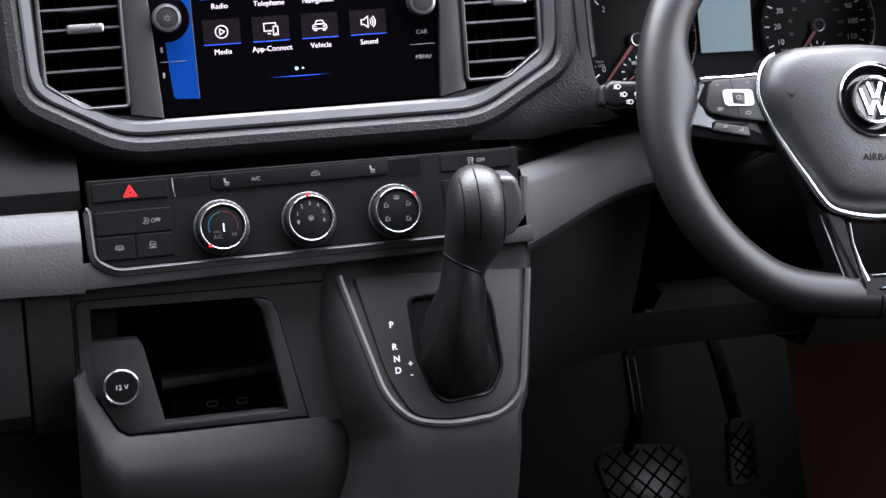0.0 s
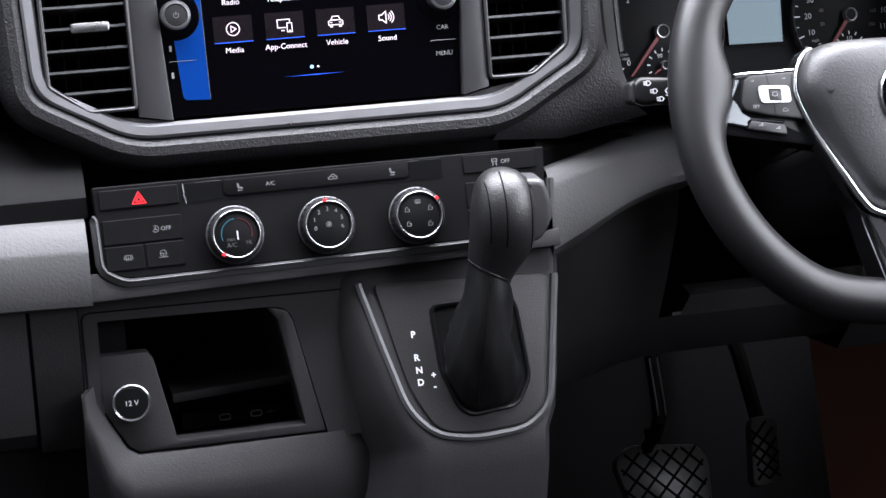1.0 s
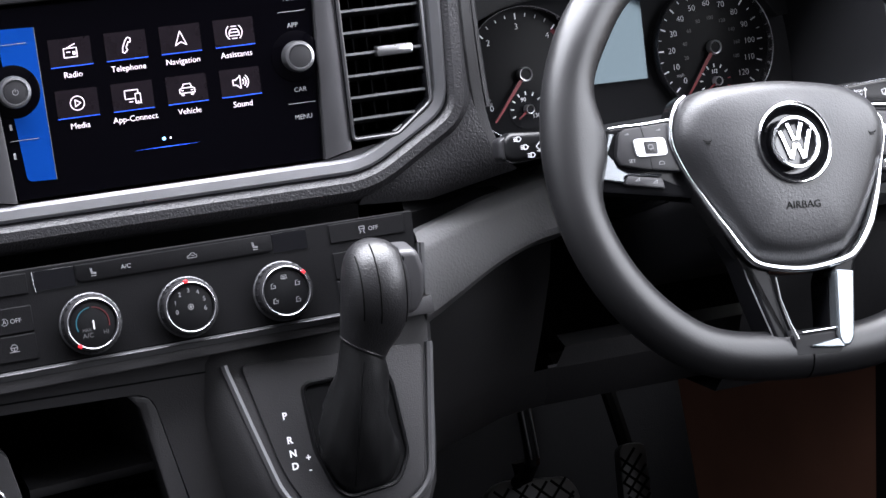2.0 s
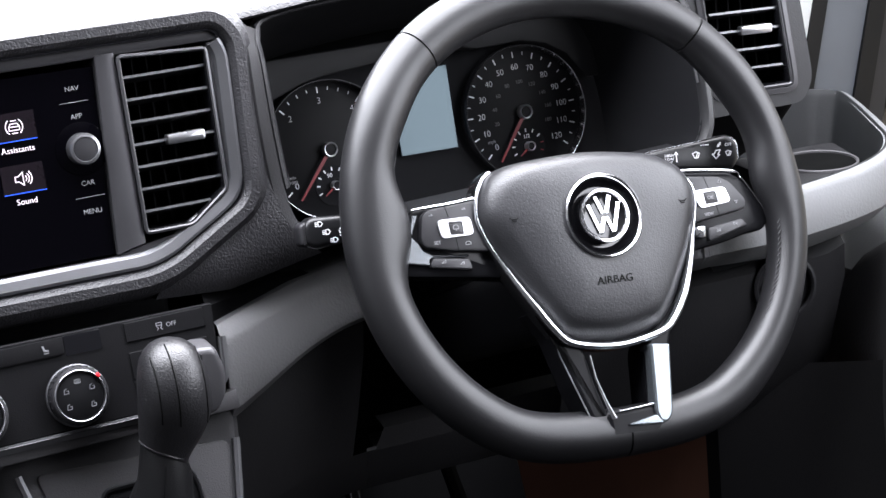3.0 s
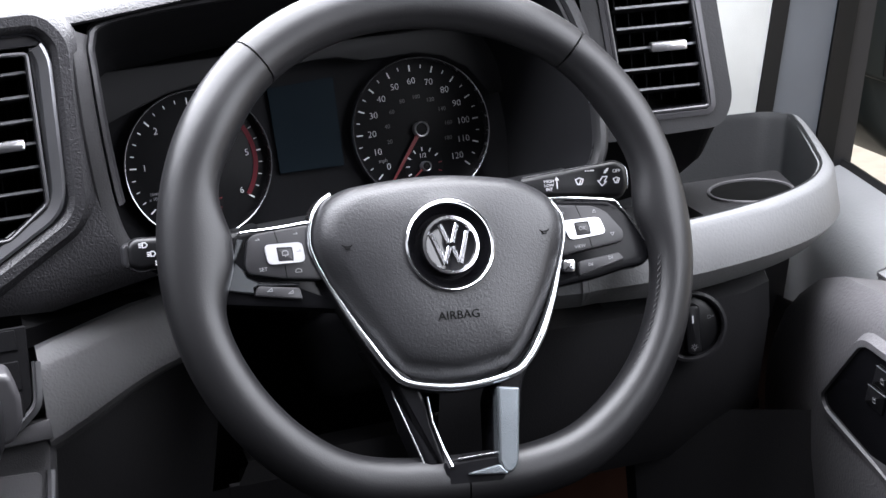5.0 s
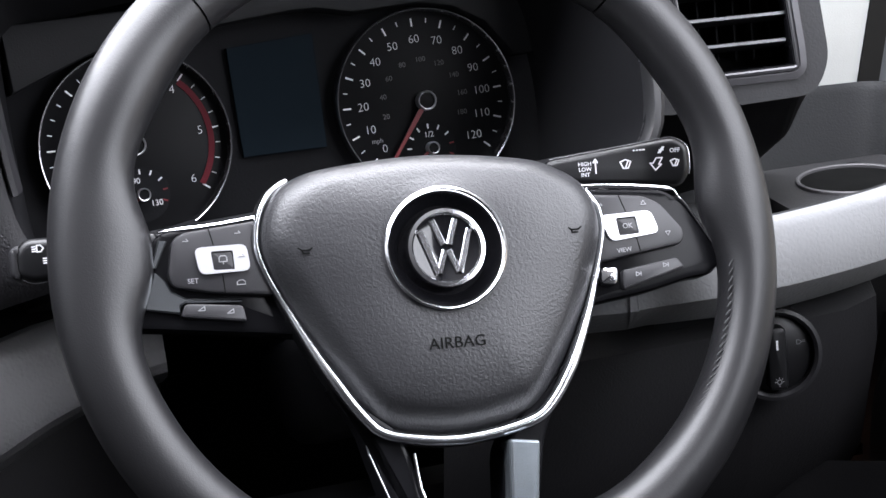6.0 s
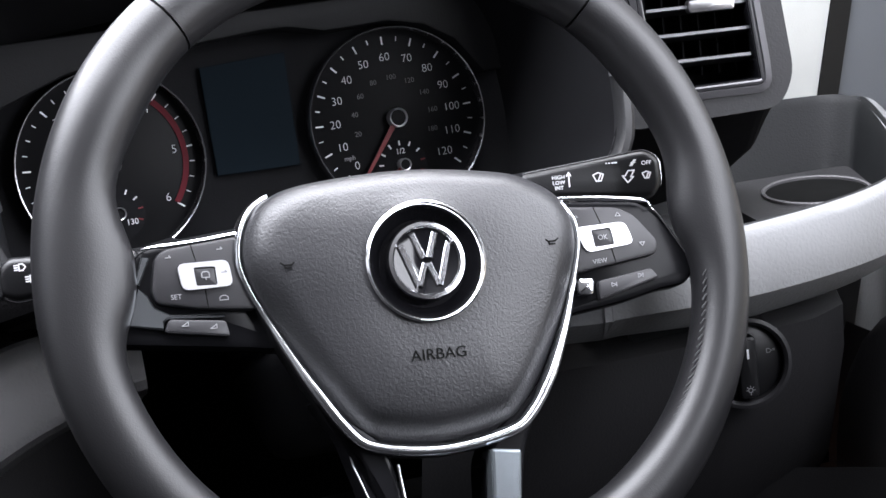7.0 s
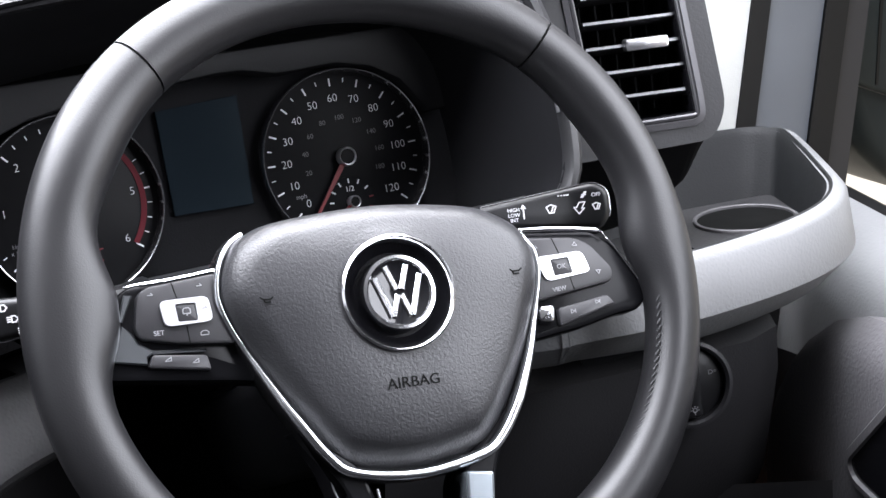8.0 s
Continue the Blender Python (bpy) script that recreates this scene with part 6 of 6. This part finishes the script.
tube(bm, [(-0.012, 0.10, -0.02), (-0.003, 0.035, -0.002), (0.003, -0.015, 0.0), (0.007, -0.035, -0.006)], 0.0075, 12)
part("arm", bm, GLOSS, lever)
# Lower arm coloured near-black in place of the shade it hangs in.
bm = bmesh.new()
tube(bm, [(0.007, -0.034, -0.007), (0.026, -0.08, -0.07), (0.057, -0.135, -0.175), (0.066, -0.155, -0.205)], 0.0070, 10)
part("lower_arm", bm, VOID, lever)
# Two chrome strips stand for streaks of light along the gloss arm.
for o in (-0.0045, 0.0035):
    bm = bmesh.new()
    tube(bm, [(-0.004 + o, 0.036, 0.0052), (0.003 + o, -0.012, 0.0072), (0.0055 + o, -0.026, 0.0052)], 0.0012, 6)
    part("glint_streak", bm, CHROME, lever, "bright streak laid on the arm as a glint")
bm = bmesh.new()
loft(bm, [[(0.640, 0.245, 0.59), (0.648, 0.240, 0.42), (0.700, 0.20, 0.0)], [(0.690, 0.09, 0.59), (0.694, 0.085, 0.42), (0.715, 0.06, 0.0)], [(0.696, -0.085, 0.59), (0.698, -0.09, 0.42), (0.705, -0.10, 0.0)]])
tagged(finish(bm, "footwell_side_panel", BROWN, None), "brown board lining the side of the footwell", "panel", kind="structure")
bm = bmesh.new()
loft(bm, [[(0.694, -0.080, 0.60), (0.696, -0.085, 0.42), (0.702, -0.095, 0.0)], [(0.692, -0.105, 0.60), (0.694, -0.110, 0.42), (0.698, -0.12, 0.0)], [(0.74, -0.15, 0.60), (0.74, -0.16, 0.42), (0.74, -0.17, 0.0)], [(0.83, -0.20, 0.60), (0.83, -0.20, 0.42), (0.83, -0.20, 0.0)]])
tagged(finish(bm, "sill_trim", KNEE, None), "dark grey trim at the door sill", "trim", kind="structure")
bm = bmesh.new()
loft(bm, [[(0.645, 0.235, 0.60), (0.706, 0.20, 0.0)], [(0.90, 0.50, 0.60), (0.90, 0.50, 0.0)]])
tagged(finish(bm, "footwell_corner", CARPET, None), "black carpeted corner of the footwell", "floor", kind="structure")
bm = bmesh.new()
loft(bm, [[(x, y, z) for y, z in ((-0.05, 0.02), (0.15, 0.05), (0.38, 0.14), (0.50, 0.40), (0.52, 0.60))] for x in (-0.9, 0.9)])
tagged(finish(bm, "toe_board", CARPET, None), "black carpeted toe board of the footwell", "floor", kind="structure")
bm = bmesh.new()
loft(bm, [[(0.20, -0.20, 0.60), (0.205, 0.10, 0.62)], [(0.15, -0.18, 0.20), (0.18, 0.10, 0.20)]])
tagged(finish(bm, "tunnel_side", KNEE, None), "dark side of the centre console in the footwell", "console", kind="structure")


# ---- outer vent, storage tray, light switch ----
POD = plane(0.733, -0.140, 0.852, 8, -10)
pod = thing("vent_pod", POD, "grained black pod around the outer air vent", "dashboard", kind="structure")
V_OUT = rounded([(-0.050, -0.002), (0.0215, -0.0015), (0.0212, 0.012), (0.010, 0.125), (-0.062, 0.125)], [0.006, 0.006, 0.006, 0.006, 0.006], 4)
POD_OUT = rounded([(-0.070, -0.020), (0.030, -0.016), (0.040, 0.004), (0.026, 0.140), (-0.080, 0.140)], [0.01, 0.012, 0.014, 0.01, 0.01], 4)
bm = bmesh.new()
frame_slab(bm, POD_OUT, V_OUT, -0.05, 0.003)
part("pod_front", bm, POD_FOAM, pod)
bm = bmesh.new()
loft(bm, [[(u, v, 0.0025) for u, v in POD_OUT], [(u * 1.0, v * 0.99 - 0.001, -0.012) for u, v in POD_OUT], [(u * 0.94, v if v > 0 else v * 2.4 - 0.008, -0.05) for u, v in POD_OUT],
          [(u * 0.8 - 0.01, v if v > 0 else v * 3.4 - 0.020, -0.11) for u, v in POD_OUT]], wrap=True)
part("pod_body", bm, DARK, pod)
bm = bmesh.new()
hoop(bm, V_OUT, [(0.0045, 0.002), (0.004, 0.0045), (0.0, 0.005), (-0.001, 0.002)])
part("pod_trim", bm, SATIN, pod, "dark satin vent frame")
air_vent(POD, 1, "black slatted outer air vent with satin chrome edges", [(-0.048, 0.0), (0.0205, 0.001), (0.009, 0.122), (-0.060, 0.122)], 7, 4, "dash vents", (-0.050, 0.0165), 0.132, 0.0035)

tray = thing("storage_tray", Matrix.Identity(4), "grey dash-end storage tray with cup holder", "storage tray")
RIM = [(0.60, -0.236, 0.786), (0.70, -0.226, 0.787), (0.770, -0.210, 0.788), (0.818, -0.186, 0.789), (0.850, -0.152, 0.790), (0.868, -0.112, 0.792), (0.894, -0.030, 0.799), (0.892, -0.006, 0.800), (0.866, 0.012, 0.800), (0.76, 0.02, 0.799), (0.66, 0.0, 0.79)]
rim = [Vector(p) for p in RIM]
bm = bmesh.new()
rows = []
for p in spline(RIM[:8], 6):
    c = Vector((min(0.74, p.x + 0.04), -0.08, p.z))
    o = (p - c)
    o.z = 0
    o.normalize()
    k = min(1.0, 0.86 + 0.14 * max(0.0, (p.x - 0.61) / 0.08))
    rows.append([p - o * 0.005, p - o * 0.001 + Vector((0, 0, 0.0015)), p + o * 0.005, p + o * 0.0085 + Vector((0, 0, -0.004)), p + o * 0.0125 + Vector((0, 0, -0.036 * k)), p + o * 0.0125 + Vector((0, 0, -0.0375 * k)),
                 p - o * 0.005 + Vector((0, 0, -0.055 * k)), p - o * 0.010 + Vector((0, 0, -0.058 * k)), p - o * 0.05 + Vector((0, 0, -0.062))])
loft(bm, rows)
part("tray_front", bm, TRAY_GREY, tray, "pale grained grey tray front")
bm = bmesh.new()
lining = spline(RIM, 5) + [rim[0]]
rows = []
for p in lining:
    c = Vector((0.76, -0.11, p.z))
    q = c.lerp(p, 0.97)
    rows.append([p + Vector((0, 0, 0.0012)), q + Vector((0, 0, 0.002)), c.lerp(p, 0.94) + Vector((0, 0, -0.004)), c.lerp(p, 0.86) + Vector((0, 0, -0.055)), c.lerp(p, 0.83) + Vector((0, 0, -0.06)), c + Vector((0, 0, -0.06))])
loft(bm, rows)
part("tray_lining", bm, material("tray_black", (0.0046, 0.0052, 0.0058), 0.55, grain=0.3, grain_scale=700, spec=0.25), tray, "dark tray lining")
bm = bmesh.new()
frame_slab(bm, rounded([(0.745, -0.195), (0.815, -0.170), (0.845, -0.120), (0.862, -0.050), (0.750, -0.045)], 0.008, 3), circle(0.810, -0.102, 0.0352, 40), 0.735, 0.7635)
part("cup_insert", bm, KNEE, tray, "dark cup holder insert")
bm = bmesh.new()
hoop(bm, circle(0.810, -0.102, 0.0350, 56), [(0.0016, 0.762), (0.0012, 0.7655), (0.0, 0.7662), (-0.0012, 0.7655), (-0.0016, 0.762)])
part("cup_ring", bm, DOOR_MID, tray, "round cup holder rim")
# Well coloured deep black to stand for the shade down the hole.
bm = bmesh.new()
lathe(bm, [(0.0352, 0.7640), (0.0340, 0.735), (0.0330, 0.718), (0.002, 0.717)], 40, Matrix.Translation((0.810, -0.102, 0.0)))
part("cup_well", bm, INK, tray, "cup holder well with its shade in the black colour")
bm = bmesh.new()
slab(bm, rect(-0.09, -0.070, 0.050, 0.09), 0.0, 0.006)
ob = part("tray_floor", bm, DARK, tray)
ob.matrix_basis = Matrix.Translation((0.715, -0.12, 0.728))

SWITCH = plane(0.706, -0.199, 0.6935, 8, -12) @ Matrix.Scale(0.92, 4)
light = thing("light_switch", SWITCH, "round black headlamp switch with dark grey ring", "switch")
bm = bmesh.new()
hoop(bm, circle(0, 0, 0.0275, 48), [(0.0035, -0.02), (0.003, 0.001), (0.0005, 0.0018), (-0.0015, 0.0), (-0.002, -0.01)])
part("switch_ring", bm, BUTTON, light, "dark grey switch ring")
bm = bmesh.new()
lathe(bm, [(0.0265, -0.015), (0.0265, -0.006), (0.025, -0.005)], 44)
part("switch_face", bm, BLACK, light)
bm = bmesh.new()
slab(bm, rounded(rect(-0.0065, -0.023, 0.0065, 0.019), 0.004, 4), -0.006, 0.006, 0.003)
part("turn_grip", bm, BLACK, light)
bm = bmesh.new()
slab(bm, rect(-0.0007, 0.004, 0.0007, 0.0105), 0.006, 0.0063)
part("grip_index", bm, WHITE, light)
bm = bmesh.new()
strokes(bm, [arc(0, 0, 1.5, 0, 360, 10), [(0, 2.2), (0, 3)], [(0, -2.2), (0, -3)], [(2.2, 0), (3, 0)], [(-2.2, 0), (-3, 0)], [(1.6, 1.6), (2.2, 2.2)], [(-1.6, 1.6), (-2.2, 2.2)]], 0.0005, 0.0062, 0, -0.017, 0.0010)
part("lamp_mark", bm, PALE, light)
bm = bmesh.new()
strokes(bm, [[(-1.6, -1.2), (-1.6, 1.2), (0, 1.2), (1.4, 0), (0, -1.2), (-1.6, -1.2)], [(2, 0.8), (3.4, 0.8)], [(2, 0), (3.4, 0)]], 0.0005, -0.0045, 0.017, 0.006, 0.0011)
part("lamp_mark", bm, PALE, light)

# ---- driver door ----
door = thing("driver_door", Matrix.Identity(4), "closed grey driver door with switch panel and armrest", "door", kind="structure")
bm = bmesh.new()
SILL = [(0.972, -0.80, 0.655), (0.968, -0.50, 0.668), (0.970, -0.30, 0.683), (0.976, -0.13, 0.712), (0.982, 0.035, 0.729), (0.985, 0.20, 0.742)]
rows = []
for (x, y, z), f in zip(SILL, (1, 1, 0.97, 0.70, 0.44, 0.40)):
    rows.append([(x + 0.012, y, z - 0.30), (x + 0.010, y, z - 0.004), (x + 0.006, y, z - 0.001), (x - 0.006, y, z - 0.002), (x - 0.035 * f, y, z - 0.006), (x - 0.075 * f, y, z - 0.016), (x - 0.100 * f, y, z - 0.032), (x - 0.112 * f, y, z - 0.06), (x - 0.116 * f, y, 0.58)])
loft(bm, rows)
part("door_shoulder", bm, DOOR_GREY, door, "smooth grey door shoulder")
bm = bmesh.new()
rows = []
for x, y, z in ((0.880, -0.02, 0.46), (0.852, -0.045, 0.535), (0.832, -0.075, 0.592), (0.823, -0.098, 0.632), (0.818, -0.128, 0.665), (0.815, -0.168, 0.690), (0.812, -0.21, 0.704), (0.810, -0.28, 0.708), (0.810, -0.50, 0.70), (0.82, -0.80, 0.68)):
    low = 0.46 - 0.06 * min(1, max(0, (-y - 0.03) / 0.2))
    x, z = x + 0.004, z + 0.010
    rows.append([(x + 0.12, y + 0.012, z - 0.040), (x + 0.06, y + 0.004, z - 0.010), (x + 0.018, y, z + 0.002), (x + 0.004, y, z - 0.010), (x - 0.003, y, z - 0.03), (x - 0.004, y, (z + low) / 2), (x + 0.006, y, low), (x + 0.05, y, low - 0.02)])
loft(bm, rows)
part("armrest", bm, DOOR_MID, door, "grained grey armrest bulge")
bm = bmesh.new()
loft(bm, [[(x + 0.02, y, 0.62), (x + 0.01, y, 0.55), (x + 0.005, y, 0.30), (x, y, 0.0)] for x, y in ((0.925, -0.80), (0.905, -0.30), (0.885, 0.0), (0.86, 0.20))])
part("door_panel", bm, DOOR_DARK, door, "dark lower door panel")
bm = bmesh.new()
loft(bm, [[(0.87, -0.02, 0.40), (0.86, -0.02, 0.38), (0.86, -0.02, 0.05)], [(0.85, -0.10, 0.42), (0.835, -0.10, 0.40), (0.84, -0.10, 0.05)], [(0.83, -0.75, 0.42), (0.81, -0.75, 0.40), (0.82, -0.75, 0.05)]])
part("door_pocket", bm, DOOR_DARK, door, "dark door pocket lip")
DOORSW = plane(0.8085, -0.27, 0.645, -4, -90)
POCKET = rounded([(0.022, 0.046), (-0.049, -0.020), (-0.044, -0.030), (0.16, -0.092), (0.16, 0.032)], [0.012, 0.010, 0.010, 0.01, 0.01], 4)
bm = bmesh.new()
hoop(bm, POCKET, [(0.010, -0.004), (0.006, 0.0035), (0.001, 0.004), (-0.004, -0.008)])
part("switch_frame", bm, DOOR_MID, door, "raised grey frame").matrix_basis = DOORSW
bm = bmesh.new()
slab(bm, POCKET, -0.004, 0.0015)
recess = part("switch_recess", bm, GLOSS, door, "gloss black switch panel")
recess.matrix_basis = DOORSW
for u0, v0 in ((0.048, 0.022), (0.034, 0.002)):
    bm = bmesh.new()
    slab(bm, rounded([(u0 - 0.0165, v0 - 0.004), (u0 + 0.008, v0 - 0.0075), (u0 + 0.0165, v0 + 0.0105), (u0 - 0.008, v0 + 0.0130)], 0.001, 2), 0.0015, 0.0030, 0.001)
    part("lock_key", bm, BLACK, recess)
    bm = bmesh.new()
    strokes(bm, [rect(-1.6, -1.6, 1.6, 0.8) + [(-1.6, -1.6)], arc(0, 0.8, 1.2, 0, 180, 6)], 0.0005, 0.0031, u0 - 0.001, v0 + 0.002, 0.0013)
    part("lock_mark", bm, PALE, recess)
    bm = bmesh.new()
    strokes(bm, [[(u0 - 0.008, v0 + 0.0130), (u0 + 0.0165, v0 + 0.0105)]], 0.0006, 0.0031)
    part("key_line", bm, PALE, recess)
MIRRORSW = Matrix.Translation((0.914, -0.196, 0.6945)) @ Matrix.Rotation(radians(-12), 4, "Y") @ Matrix.Rotation(radians(7), 4, "X")
mirror_switch = thing("mirror_switch", MIRRORSW, "square panel with a round mirror adjuster", "switch")
bm = bmesh.new()
slab(bm, rounded(rect(-0.021, -0.035, 0.024, 0.035), 0.003, 3), -0.010, 0.0015, 0.001)
part("switch_plate", bm, DOOR_GREY, mirror_switch)
bm = bmesh.new()
hoop(bm, rounded(rect(-0.021, -0.035, 0.024, 0.035), 0.003, 3), [(0.001, 0.0), (0.0, 0.003), (-0.001, 0.002)])
part("plate_edge", bm, DOOR_MID, mirror_switch)
bm = bmesh.new()
lathe(bm, [(0.0105, 0.0), (0.0105, 0.006), (0.0095, 0.010), (0.008, 0.011)], 28)
part("turn_knob", bm, BUTTON, mirror_switch)

# ---- pillar, window, mirror, windscreen ----
pillar = thing("windscreen_pillar", Matrix.Identity(4), "pale cloth-lined windscreen pillar", "pillar", kind="structure")


def post(name, low, high, depth, mat, label=""):
    """An upright bar from a lower to an upper edge line, with depth into the distance."""
    bm = bmesh.new()
    a, b, c, d = (Vector(p) for p in (*low, *high))
    back = Vector(depth)
    loft(bm, [[a, b, b + back, a + back], [c, d, d + back, c + back]], wrap=True, caps=True)
    return part(name, bm, mat, pillar, label)


post("pillar_trim", ((0.75, 0.052, 0.70), (0.8775, 0.052, 0.70)), ((0.76, 0.02, 1.45), (1.009, 0.02, 1.45)), (0.05, 0.08, 0), PILLAR, "pale cloth pillar trim")
post("door_seal", ((0.8775, 0.050, 0.70), (0.8945, 0.050, 0.70)), ((1.009, 0.018, 1.45), (1.026, 0.018, 1.45)), (0.02, 0.05, 0), RUBBER, "black rubber door seal")
post("door_frame", ((0.8945, 0.052, 0.70), (0.945, 0.052, 0.70)), ((1.026, 0.02, 1.45), (1.076, 0.02, 1.45)), (0.02, 0.05, 0), PILLAR_DARK, "blue-grey door frame lining")
post("glass_seal", ((0.945, 0.048, 0.70), (0.966, 0.048, 0.70)), ((1.076, 0.016, 1.45), (1.095, 0.016, 1.45)), (0.02, 0.05, 0), RUBBER, "black rubber glass channel")
post("glass_channel", ((0.966, 0.050, 0.70), (0.987, 0.050, 0.70)), ((1.095, 0.018, 1.45), (1.112, 0.018, 1.45)), (0.02, 0.05, 0), CHANNEL, "dark grey plastic glass guide")
bm = bmesh.new()
loft(bm, [[(x + 0.005, y, z - 0.003), (x + 0.005, y, z + 0.0025), (x + 0.001, y, z + 0.0035), (x - 0.003, y, z - 0.003)] for x, y, z in SILL], wrap=True, caps=True)
part("glass_sill", bm, RUBBER, door, "black window sill seal")

MIRROR = plane(0.961, 0.12, 0.796, 0, 0)
mirror = thing("door_mirror", MIRROR, "dark grey exterior door mirror seen through the side window", "mirror")
CASE = rounded([(0.064, 0.003), (0.076, -0.048), (0.118, -0.092), (0.165, -0.116), (0.24, -0.140), (0.32, -0.13), (0.34, -0.05), (0.34, 0.26), (0.11, 0.26), (0.084, 0.10)], [0.004, 0.03, 0.04, 0.03, 0.04, 0.05, 0.04, 0.03, 0.03, 0.02], 6)
bm = bmesh.new()
slab(bm, CASE, -0.10, 0.02, 0.018, 4)
part("mirror_housing", bm, MIRROR_CASE, mirror)
CAP = rounded([(0.067, 0.006), (0.112, -0.014), (0.124, 0.006), (0.132, 0.058), (0.082, 0.088)], [0.003, 0.008, 0.012, 0.014, 0.004], 5)
bm = bmesh.new()
slab(bm, CAP, 0.016, 0.028, 0.004, 3)
cap = part("mirror_cap", bm, MIRROR_CASE, mirror, "smooth grey cover panel")
bm = bmesh.new()
hoop(bm, CAP, [(0.0006, 0.0195), (0.0004, 0.0225), (-0.0010, 0.0225), (-0.0014, 0.0195)])
part("cap_edge", bm, DOOR_MID, cap, "paler edge line round the cover")
bm = bmesh.new()
slab(bm, [(0.092, 0.0), (0.0945, -0.001), (0.103, 0.075), (0.100, 0.076)], 0.024, 0.0288)
part("cap_joint", bm, RUBBER, cap)
bm = bmesh.new()
tube(bm, [(-0.02, -0.06, 0.02), (0.03, -0.05, 0.0), (0.09, -0.035, -0.03)], 0.020, 14)
part("mirror_arm", bm, MIRROR_CASE, mirror, "black mirror arm")
